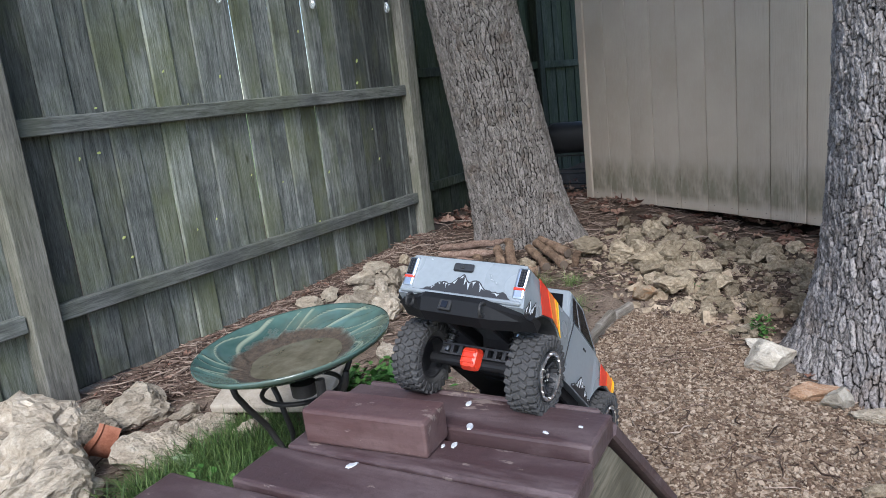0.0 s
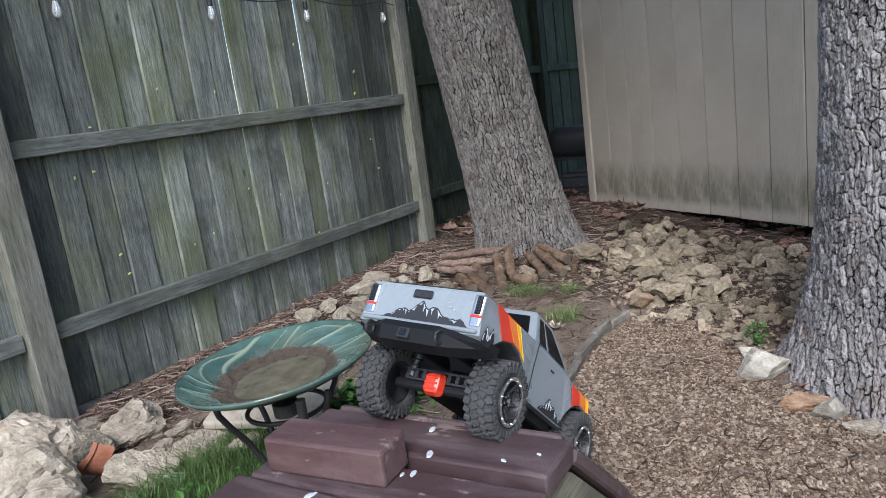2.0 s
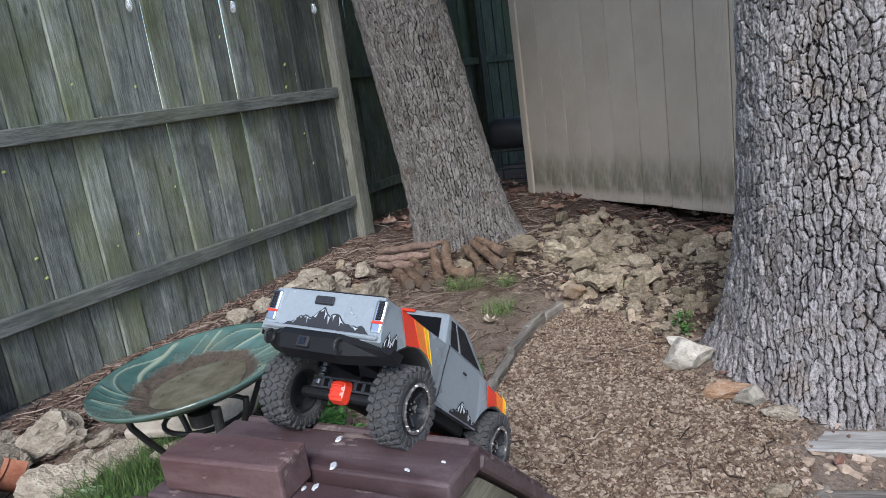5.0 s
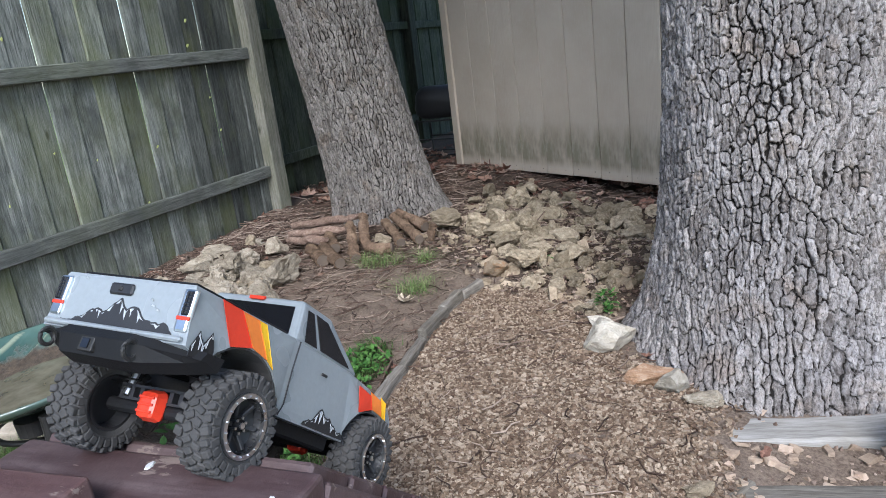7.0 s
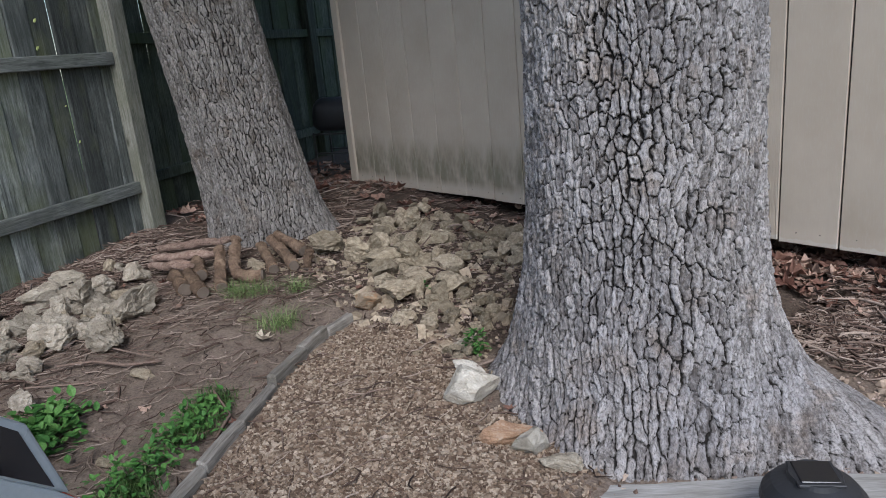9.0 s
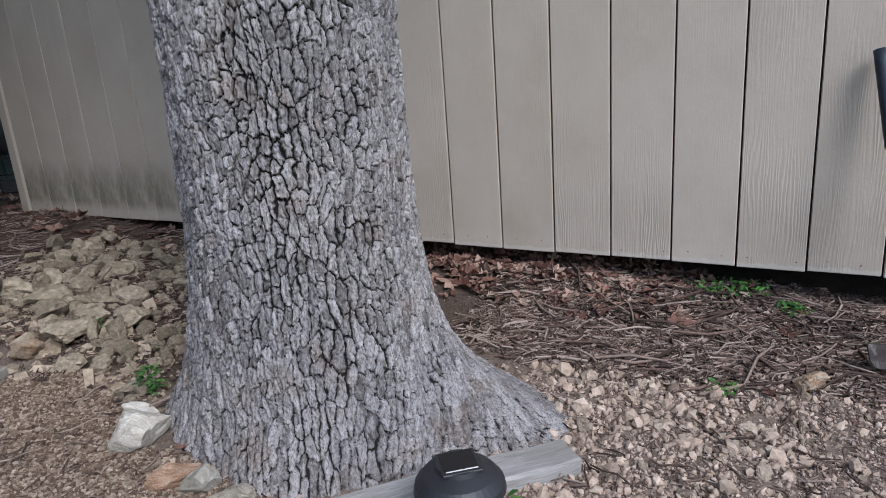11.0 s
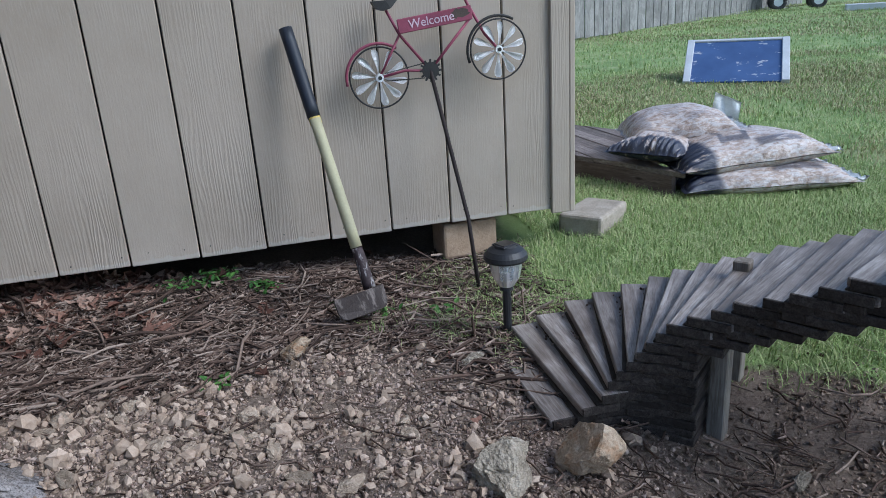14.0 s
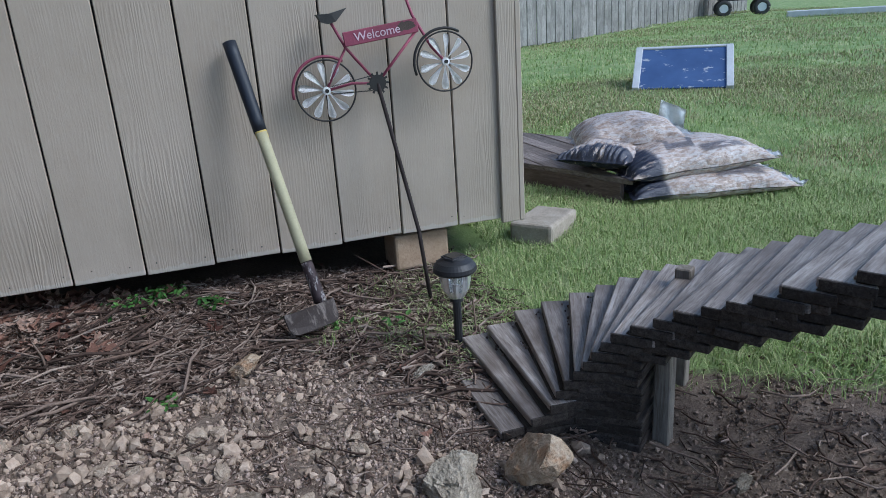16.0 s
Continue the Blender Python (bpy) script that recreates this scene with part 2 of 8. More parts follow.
def deck_paint(name, base, worn):
    """Old paint on a plank: scuffed paler along the grain, bare and chipped at the rims."""
    n = Nodes(name, 0.5, 0.0, 0.35)
    v = n.shifted()
    scuff = n.noise(4, 6, 0.7, n.scaled(1, 4, 4, v), 0.4)
    speck = n.noise(60, 4, 0.7, v)
    c = n.mix(n.ramp(scuff, (0.42, 0.0), (0.66, 1.0)), base, worn)
    c = n.mix(n.ramp(speck, (0.3, 0.4), (0.5, 0.0)), c, tuple(x * 0.6 for x in base))
    c = n.mix(n.ramp(n.noise(9, 6, 0.75, n.scaled(1, 2.5, 2.5, v)), (0.615, 0.0), (0.64, 0.7)), c, (0.24, 0.19, 0.165))
    c = n.mix(n.ramp(n.noise(1.8, 3, 0.5, v), (0.5, 0.0), (0.7, 0.35)), c, (0.05, 0.03, 0.028))
    n.colour(c)
    n.link(n.ramp(scuff, (0.35, 0.4), (0.65, 0.68)), n.b.inputs["Roughness"])
    n.bump(n.math("ADD", speck, n.math("MULTIPLY", n.noise(30, 4, 0.6, n.scaled(0.12, 3, 3, v)), 0.8)), 0.0009)
    return n.m


MAT = {
    "soil": ground_mat(),
    "fence": grain_wood("green_grey_fence_wood", (0.05, 0.055, 0.05), (0.175, 0.185, 0.165), (0.33, 0.34, 0.315), "z", (0.15, 0.165, 0.06), 0.62, relief=0.005, vary=0.75, streak=0.4),
    # darker than the main fence: shade of the gap put into the wood colour
    "shaded_fence": grain_wood("shaded_green_fence_wood", (0.02, 0.026, 0.02), (0.055, 0.066, 0.052), (0.11, 0.122, 0.1), "z", (0.05, 0.07, 0.025), 0.6, relief=0.004, vary=0.5),
    "pale_leaf": litter_mat("pale_broad_leaf", (0.17, 0.24, 0.13), (0.24, 0.31, 0.19), (0.3, 0.36, 0.24), 0.6),
    "rail": grain_wood("fence_rail_wood", (0.06, 0.064, 0.058), (0.15, 0.155, 0.14), (0.27, 0.275, 0.255), "y", (0.1, 0.115, 0.05), 0.35, relief=0.002),
    "post": grain_wood("fence_post_wood", (0.08, 0.078, 0.065), (0.19, 0.18, 0.155), (0.3, 0.285, 0.25), "z", (0.12, 0.125, 0.06), 0.4, relief=0.002),
    "siding": siding_mat(),
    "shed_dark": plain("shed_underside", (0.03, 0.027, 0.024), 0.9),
    "roof": plain("roof_shingle", (0.07, 0.065, 0.06), 0.95, scale=20),
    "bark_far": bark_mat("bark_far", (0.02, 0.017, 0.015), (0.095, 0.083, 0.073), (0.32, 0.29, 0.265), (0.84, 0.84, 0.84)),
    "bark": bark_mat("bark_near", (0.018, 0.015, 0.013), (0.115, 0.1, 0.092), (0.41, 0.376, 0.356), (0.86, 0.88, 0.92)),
    "deck": deck_paint("oxblood_deck_paint", (0.06, 0.036, 0.037), (0.125, 0.09, 0.09)),
    "deck_red": deck_paint("red_deck_paint", (0.082, 0.043, 0.041), (0.135, 0.085, 0.08)),
    "deck_raw": grain_wood("deck_raw_ply", (0.075, 0.066, 0.045), (0.16, 0.14, 0.098), (0.26, 0.23, 0.17), "y", relief=0.001),
    "timber": grain_wood("grey_edging_timber", (0.09, 0.078, 0.064), (0.205, 0.18, 0.152), (0.33, 0.3, 0.262), "x", (0.1, 0.085, 0.06), 0.4, relief=0.002),
    "ramp": grain_wood("grey_ramp_boards", (0.115, 0.088, 0.072), (0.28, 0.232, 0.2), (0.48, 0.432, 0.395), "x", (0.075, 0.054, 0.041), 0.8, relief=0.001, rough=0.5),
    "limestone": stone_mat("limestone", (0.16, 0.128, 0.095), (0.36, 0.312, 0.25), (0.57, 0.515, 0.44), 0.42, relief=0.011),
    "rubble": stone_mat("rubble_stone", (0.12, 0.09, 0.062), (0.28, 0.222, 0.16), (0.5, 0.42, 0.325), 1.6, True, relief=0.005),
    "chip": stone_mat("pale_limestone_chip", (0.21, 0.147, 0.108), (0.375, 0.288, 0.225), (0.54, 0.445, 0.37), 1.6, True, relief=0.003),
    "pale_timber": grain_wood("pale_grey_timber", (0.2, 0.185, 0.165), (0.32, 0.3, 0.275), (0.42, 0.4, 0.375), "x", (0.16, 0.14, 0.11), 0.3, relief=0.001, vary=0.1),
    "tan_stone": stone_mat("tan_boulder", (0.2, 0.14, 0.09), (0.37, 0.28, 0.2), (0.5, 0.42, 0.33), 0.4, relief=0.007, rusty=0.5),
    "rubble_rock": stone_mat("tan_rubble_rock", (0.14, 0.105, 0.07), (0.34, 0.278, 0.2), (0.57, 0.495, 0.385), 0.6, relief=0.01),
    "chip_stone": stone_mat("pale_dusty_limestone", (0.24, 0.175, 0.13), (0.42, 0.335, 0.262), (0.58, 0.495, 0.41), 0.4, relief=0.005),
    "white_stone": stone_mat("broken_white_stone", (0.3, 0.265, 0.22), (0.5, 0.46, 0.4), (0.68, 0.64, 0.58), 0.4, relief=0.006),
    "rust_stone": stone_mat("rusty_orange_stone", (0.2, 0.095, 0.045), (0.36, 0.21, 0.125), (0.55, 0.44, 0.35), 0.6, relief=0.006),
    "pebble": litter_mat("pea_gravel", (0.085, 0.053, 0.036), (0.195, 0.137, 0.094), (0.37, 0.295, 0.222)),
    "crumb": litter_mat("pinkish_soil_crumbs", (0.16, 0.108, 0.085), (0.3, 0.22, 0.176), (0.46, 0.362, 0.302)),
    "clod": litter_mat("soil_clods", (0.11, 0.074, 0.055), (0.225, 0.16, 0.12), (0.36, 0.278, 0.217)),
    "twig": litter_mat("dry_twigs", (0.04, 0.026, 0.02), (0.14, 0.092, 0.07), (0.36, 0.28, 0.225)),
    "leaf": litter_mat("dry_leaves", (0.11, 0.05, 0.036), (0.2, 0.108, 0.078), (0.36, 0.25, 0.19)),
    "dead_leaf": litter_mat("pale_dead_leaf", (0.4, 0.32, 0.24), (0.46, 0.38, 0.29), (0.52, 0.44, 0.34)),
    "grass": litter_mat("grass_blades", (0.17, 0.26, 0.075), (0.33, 0.43, 0.15), (0.53, 0.52, 0.28), 0.6),
    "dry_grass": litter_mat("dry_grass_blades", (0.2, 0.19, 0.09), (0.38, 0.34, 0.18), (0.52, 0.46, 0.28), 0.7),
    "long_grass": litter_mat("long_grass", (0.025, 0.05, 0.014), (0.055, 0.1, 0.027), (0.12, 0.165, 0.055), 0.5),
    "tuft_grass": litter_mat("soft_tuft_grass", (0.06, 0.1, 0.03), (0.13, 0.19, 0.06), (0.26, 0.3, 0.13), 0.6),
    "weed": litter_mat("weed_leaves", (0.03, 0.085, 0.018), (0.055, 0.14, 0.03), (0.1, 0.2, 0.05), 0.55),
    "truck_grey": plain("truck_grey_paint", (0.24, 0.263, 0.275), 0.28, 0.0, 0.04, 30, 0.0, 0.5),
    "black_plastic": plain("black_plastic", (0.022, 0.022, 0.024), 0.5, 0.0, 0.2, 60, 0.0003),
    "matt_black": plain("matt_black", (0.01, 0.01, 0.011), 0.55, 0.0, 0.2, 60, 0.0003, 0.22),
    "dark_glass": plain("smoked_window", (0.008, 0.008, 0.01), 0.12, 0.0, 0.1, 20, 0.0, 0.5),
    "windscreen": plain("pale_windscreen", (0.3, 0.38, 0.43), 0.15, 0.0, 0.05, 20, 0.0, 0.5),
    "red": plain("red_paint", (0.62, 0.045, 0.02), 0.35, 0.0, 0.06, 40, 0.0),
    "orange": plain("orange_paint", (0.75, 0.2, 0.035), 0.35, 0.0, 0.06, 40, 0.0),
    "yellow": plain("yellow_paint", (0.82, 0.47, 0.02), 0.35, 0.0, 0.06, 40, 0.0),
    "white": plain("white_plastic", (0.72, 0.74, 0.76), 0.35, 0.0, 0.05, 40, 0.0),
    "decal_snow": plain("pale_decal", (0.4, 0.42, 0.44), 0.4, 0.0, 0.08, 40, 0.0),
    "rubber": plain("dusty_rubber", (0.058, 0.056, 0.055), 0.85, 0.0, 0.45, 70, 0.0006, 0.25),
    "chrome": plain("scuffed_metal", (0.62, 0.63, 0.65), 0.3, 1.0, 0.1, 60, 0.0002),
    "green": plain("green_print", (0.08, 0.5, 0.1), 0.4),
    "iron": plain("black_iron", (0.03, 0.029, 0.028), 0.55, 0.3, 0.4, 50, 0.0006),
    "rust": plain("rusty_steel", (0.075, 0.058, 0.05), 0.8, 0.3, 0.5, 60, 0.0015),
    "rusty_stake": plain("rusty_stake", (0.035, 0.026, 0.024), 0.8, 0.3, 0.4, 60, 0.001),
    "handle": plain("yellow_fibreglass", (0.4, 0.37, 0.235), 0.5, 0.0, 0.2, 40, 0.0004),
    "grip": plain("navy_rubber_grip", (0.018, 0.022, 0.032), 0.5, 0.0, 0.2, 60, 0.0004),
    "plum": plain("plum_enamel", (0.26, 0.06, 0.1), 0.5, 0.2, 0.35, 50, 0.0006),
    "lettering": plain("pale_pink_lettering", (0.62, 0.47, 0.54), 0.5, 0.0, 0.35, 60),
    "spoon": plain("hammered_silver", (0.88, 0.88, 0.88), 0.36, 0.75, 0.12, 200, 0.0015),
    "block": stone_mat("concrete_block", (0.22, 0.19, 0.155), (0.35, 0.31, 0.265), (0.44, 0.4, 0.35), 2.0, relief=0.002),
    "pier": stone_mat("tan_brick_pier", (0.24, 0.17, 0.12), (0.38, 0.28, 0.2), (0.46, 0.36, 0.27), 2.0, relief=0.002),
    "terracotta": stone_mat("terracotta_shard", (0.2, 0.07, 0.04), (0.33, 0.13, 0.08), (0.42, 0.2, 0.14), 2.0, relief=0.001),
    "far_fence": grain_wood("far_grey_fence", (0.13, 0.125, 0.115), (0.27, 0.26, 0.245), (0.4, 0.39, 0.37), "z", vary=0.2),
    "white_wood": plain("white_board_paint", (0.5, 0.51, 0.52), 0.6),
    "log": stone_mat("rotting_bark", (0.055, 0.035, 0.025), (0.15, 0.099, 0.07), (0.28, 0.2, 0.142), 2.2, relief=0.012),
}


def worn_metal(name, dark, bare, cover):
    """Rust and dirt in streaks, rubbed through to bare steel in places."""
    n = Nodes(name, 0.6, 0.25, 0.4)
    a = n.noise(40, 5, 0.7, n.scaled(1, 1, 0.35), 0.4)
    b = n.noise(180, 4, 0.7)
    c = n.mix(n.ramp(a, (cover, 0.0), (cover + 0.12, 1.0)), dark, bare)
    n.colour(n.mix(0.5, c, n.ramp(b, (0.3, 0.45), (0.7, 1.35)), "MULTIPLY"))
    n.bump(n.math("ADD", a, n.math("MULTIPLY", b, 0.5)), 0.0015)
    return n.m


def bag_mat():
    """Shiny clear plastic over reddish mulch, with faded dark print at one end."""
    n = Nodes("printed_plastic_sack", 0.38, 0.0, 0.5)
    v = n.shifted()
    chip = n.noise(30, 5, 0.75, n.scaled(1, 1.8, 1, v), 0.6)
    painted_sheen = n.noise(45, 4, 0.65, n.scaled(0.5, 1.6, 1, v), 0.5)
    c = n.ramp(chip, (0.36, (0.2, 0.14, 0.105)), (0.5, (0.38, 0.29, 0.235)), (0.64, (0.58, 0.5, 0.45)))
    # pale streaks: whitish plastic, with its white highlights put into the colour
    c = n.mix(n.ramp(painted_sheen, (0.46, 0.0), (0.6, 0.6)), c, (0.56, 0.55, 0.56))
    ink = n.ramp(n.noise(22, 4, 0.65, n.scaled(0.35, 2.4, 1, v)), (0.36, 0.0), (0.43, 1.0))
    c = n.mix(n.math("MULTIPLY", ink, n.attribute("print_end")), c, (0.022, 0.026, 0.045))
    n.colour(c)
    n.bump(n.math("ADD", n.noise(24, 3, 0.5, n.scaled(1, 1.6, 1, v), 0.3), n.math("MULTIPLY", n.noise(85, 4, 0.65, n.scaled(0.6, 1.6, 1, v), 0.6), 0.8)), 0.005)
    return n.m


def film_mat():
    """Thin cloudy plastic film."""
    n = Nodes("cloudy_plastic_film", 0.3, 0.0, 0.5)
    n.colour(n.ramp(n.noise(30, 4, 0.6), (0.3, (0.6, 0.62, 0.63)), (0.7, (0.85, 0.87, 0.88))))
    n.b.inputs["Transmission Weight"].default_value = 0.25
    n.bump(n.noise(60, 3, 0.6), 0.003)
    return n.m


def blue_board_mat():
    n = Nodes("flaking_blue_paint", 0.55)
    a = n.noise(7, 6, 0.7, n.scaled(1, 2, 1))
    c = n.ramp(n.noise(3, 4, 0.6), (0.3, (0.035, 0.07, 0.17)), (0.7, (0.06, 0.11, 0.24)))
    n.colour(n.mix(n.ramp(a, (0.6, 0.0), (0.63, 0.9)), c, (0.4, 0.42, 0.45)))
    return n.m


def bowl_mat():
    """Teal glazed glass with cream raised lines, brown silt lying low in the dish."""
    n = Nodes("teal_glass_bowl", 0.15, 0.0, 0.6)
    h = n.attribute("relief")
    a = n.noise(14, 6, 0.7)
    c = n.ramp(n.noise(8, 3, 0.6), (0.35, (0.04, 0.08, 0.07)), (0.65, (0.085, 0.145, 0.125)))
    c = n.mix(n.ramp(h, (0.5, 0.0), (0.95, 0.6)), c, (0.36, 0.38, 0.27))
    c = n.mix(n.ramp(n.noise(5, 5, 0.65), (0.5, 0.0), (0.72, 0.6)), c, (0.11, 0.095, 0.055))
    silt = n.math("ADD", n.attribute("silt"), n.math("MULTIPLY", n.math("SUBTRACT", a, 0.5), 1.5))
    k = n.ramp(silt, (0.34, 0.0), (0.5, 0.6), (0.64, 1.0))
    c = n.mix(k, c, n.ramp(n.noise(90, 5, 0.75), (0.32, (0.02, 0.013, 0.008)), (0.68, (0.1, 0.07, 0.044))))
    n.colour(c)
    n.link(n.ramp(k, (0.0, 0.14), (1.0, 0.85)), n.b.inputs["Roughness"])
    n.bump(n.math("MULTIPLY", n.noise(120, 4, 0.7), k), 0.004)
    return n.m


def clear_mat():
    n = Nodes("clear_plastic", 0.08, 0.0, 0.5)
    n.colour((0.9, 0.92, 0.92))
    n.b.inputs["Transmission Weight"].default_value = 0.75
    return n.m


MAT.update(film=film_mat(), bag=bag_mat(), blue=blue_board_mat(), bowl=bowl_mat(), clear=clear_mat())


# ---- mesh helpers ----
def rot(axis, deg):
    return Matrix.Rotation(radians(deg), 4, axis)


def part(name, bm, material, parent=None, label="", at=None, smooth=False):
    """Links a bmesh as one mesh object under a thing."""
    me = bpy.data.meshes.new(name)
    bm.to_mesh(me)
    bm.free()
    me.materials.append(MAT[material] if isinstance(material, str) else material)
    if smooth:
        me.polygons.foreach_set("use_smooth", [True] * len(me.polygons))
    ob = new(name, me)
    ob.parent = parent
    if at is not None:
        ob.matrix_basis = at
    if label:
        ob["label"] = label
    return ob


def thing(name, at, label, category, group="", kind=""):
    ob = new(name)
    ob.empty_display_size = 0.05
    ob.matrix_world = at
    return tagged(ob, label, category, group, kind)


def arrays(name, verts, faces, material, parent=None, smooth=False, at=None, label=""):
    """One mesh from number arrays; every face has as many corners as the array is wide."""
    verts, faces = np.asarray(verts, np.float32), np.asarray(faces, np.int32)
    me = bpy.data.meshes.new(name)
    k = faces.shape[1]
    me.vertices.add(len(verts))
    me.vertices.foreach_set("co", verts.ravel())
    me.loops.add(faces.size)
    me.loops.foreach_set("vertex_index", faces.ravel())
    me.polygons.add(len(faces))
    me.polygons.foreach_set("loop_start", np.arange(len(faces), dtype=np.int32) * k)
    me.update(calc_edges=True)
    me.validate()
    me.polygons.foreach_set("use_smooth", np.full(len(me.polygons), smooth))
    me.materials.append(MAT[material] if isinstance(material, str) else material)
    ob = new(name, me)
    ob.parent = parent
    if at is not None:
        ob.matrix_basis = at
    if label:
        ob["label"] = label
    return ob


def box(bm, sx, sy, sz, m=None, bevel=0.0, segs=1):
    """A box about the origin of m, its edges eased."""
    r = bmesh.ops.create_cube(bm, size=1.0, matrix=(m or Matrix()) @ Matrix.Diagonal((sx, sy, sz, 1)))
    if bevel:
        edges = list({e for v in r["verts"] for e in v.link_edges})
        bmesh.ops.bevel(bm, geom=edges, offset=bevel, segments=segs, affect="EDGES", profile=0.5)
    return r


def boxed(sx, sy, sz, m=None, bevel=0.0, segs=1):
    bm = bmesh.new()
    box(bm, sx, sy, sz, m, bevel, segs)
    return bm


def cyl(bm, r1, r2, h, m=None, n=16, cap=True):
    """A cone or cylinder standing on the origin of m."""
    return bmesh.ops.create_cone(bm, cap_ends=cap, segments=n, radius1=r1, radius2=r2, depth=h, matrix=(m or Matrix()) @ Matrix.Translation((0, 0, h / 2)))


def between(a, b):
    """The pose at a whose z points to b, and the distance."""
    a, b = Vector(a), Vector(b)
    d = b - a
    return Matrix.Translation(a) @ d.to_track_quat("Z", "Y").to_matrix().to_4x4(), d.length


def rod(bm, a, b, r, r2=None, n=8):
    m, h = between(a, b)
    cyl(bm, r, r if r2 is None else r2, h, m, n)


def tube(bm, pts, r, n=8):
    """A pipe along points."""
    pts = [Vector(p) for p in pts]
    rings = []
    up = Vector((0.13, 0.21, 0.97))
    for i, p in enumerate(pts):
        d = (pts[min(i + 1, len(pts) - 1)] - pts[max(i - 1, 0)]).normalized()
        s = d.cross(up).normalized()
        q = s.cross(d)
        rr = r[i] if isinstance(r, (list, tuple)) else r
        rings.append([bm.verts.new(p + rr * (math.cos(a) * s + math.sin(a) * q)) for a in [2 * math.pi * k / n for k in range(n)]])
    for a, b in zip(rings, rings[1:]):
        for k in range(n):
            bm.faces.new((a[k], a[(k + 1) % n], b[(k + 1) % n], b[k]))
    bm.faces.new(rings[0][::-1])
    bm.faces.new(rings[-1])


def spun(bm, profile, n=32, m=None):
    """A turned form from (radius, height) pairs."""
    m = m or Matrix()
    rings = []
    for r, z in profile:
        if r < 1e-6:
            rings.append([bm.verts.new(m @ Vector((0, 0, z)))])
        else:
            rings.append([bm.verts.new(m @ Vector((r * math.cos(2 * math.pi * k / n), r * math.sin(2 * math.pi * k / n), z))) for k in range(n)])
    for a, b in zip(rings, rings[1:]):
        for k in range(n):
            q = [a[k % len(a)], a[(k + 1) % len(a)], b[(k + 1) % len(b)], b[k % len(b)]]
            q = [v for i, v in enumerate(q) if v not in q[:i]]
            if len(q) > 2:
                bm.faces.new(q)


def smooth01(a, b, x):
    t = np.clip((np.asarray(x, float) - a) / (b - a), 0, 1)
    return t * t * (3 - 2 * t)


def ground_z(x, y):
    """The lie of the land."""
    x, y = np.asarray(x, float), np.asarray(y, float)
    z = 0.095 * smooth01(-2.5, -4.0, x) + 0.055 * np.exp(-((x + 1.75) ** 2 + (y - 1.6) ** 2) / 0.5)
    z = z + 0.06 * np.exp(-((x + 2.75) ** 2 + (y - 2.15) ** 2) / 0.25) - 0.03 * smooth01(-1.2, -0.6, x) * smooth01(-0.2, 0.6, -(x - 0.6))
    z = z - 0.085 * np.exp(-((x - 0.75) ** 2 + (y - 1.82) ** 2) / 0.12)
    z = z + 0.022 * np.clip(np.hypot(x + 0.17, y - 0.78) - 3.8, 0, 18) * smooth01(0.6, 1.6, x) * smooth01(2.6, 3.6, y)
    z = z + 0.055 * smooth01(2.72, 3.02, y) * smooth01(-4.3, -3.6, x) * smooth01(0.5, -0.2, x)
    z = z + 0.012 * np.sin(3.1 * x + 1.3 * y) * np.sin(2.3 * y - 0.7 * x + 1)
    return z + 0.006 * np.sin(9.1 * x + 2.0 * y) * np.cos(8.3 * y - 3.7 * x)


def lattice(x, y, seed):
    """Smooth value noise in -1..1 on a unit lattice."""
    t = np.random.default_rng(seed).uniform(-1, 1, (256, 256))
    ix, iy = np.floor(x).astype(int), np.floor(y).astype(int)
    fx, fy = x - ix, y - iy
    fx, fy = fx * fx * (3 - 2 * fx), fy * fy * (3 - 2 * fy)
    g = lambda a, b: t[(ix + a) % 256, (iy + b) % 256]
    return (g(0, 0) * (1 - fx) + g(1, 0) * fx) * (1 - fy) + (g(0, 1) * (1 - fx) + g(1, 1) * fx) * fy


def cloudy(x, y, seed, octaves=4):
    return sum(0.5 ** k * lattice(x * 2 ** k, y * 2 ** k, seed + k) for k in range(octaves))


def gz(x, y):
    return float(ground_z(x, y))


def skin(pts, to3, thick=0.0008):
    """A thin raised patch: a polygon in two numbers laid on a surface by to3."""
    bm = bmesh.new()
    top = [bm.verts.new(to3(*p)) for p in pts]
    f = bm.faces.new(top)
    f.normal_update()
    n = f.normal.copy()
    low = [bm.verts.new(v.co - n * thick) for v in top]
    for i in range(len(top)):
        k = (i + 1) % len(top)
        bm.faces.new((top[i], low[i], low[k], top[k]))
    bmesh.ops.triangulate(bm, faces=[f])
    return bm


# ---- ground ----
def turf_at(x, y):
    """Where the lawn grows: beyond the ramp and round the shed's far end."""
    edge = smooth01(0.25, 0.7, x - 0.25 * np.sin(2.2 * y)) * smooth01(2.52, 2.86, y + 0.75 * x + 0.06 * np.sin(5 * x))
    return np.maximum(edge, smooth01(6.2, 7.0, np.hypot(x + 1.0, y - 1.5)))


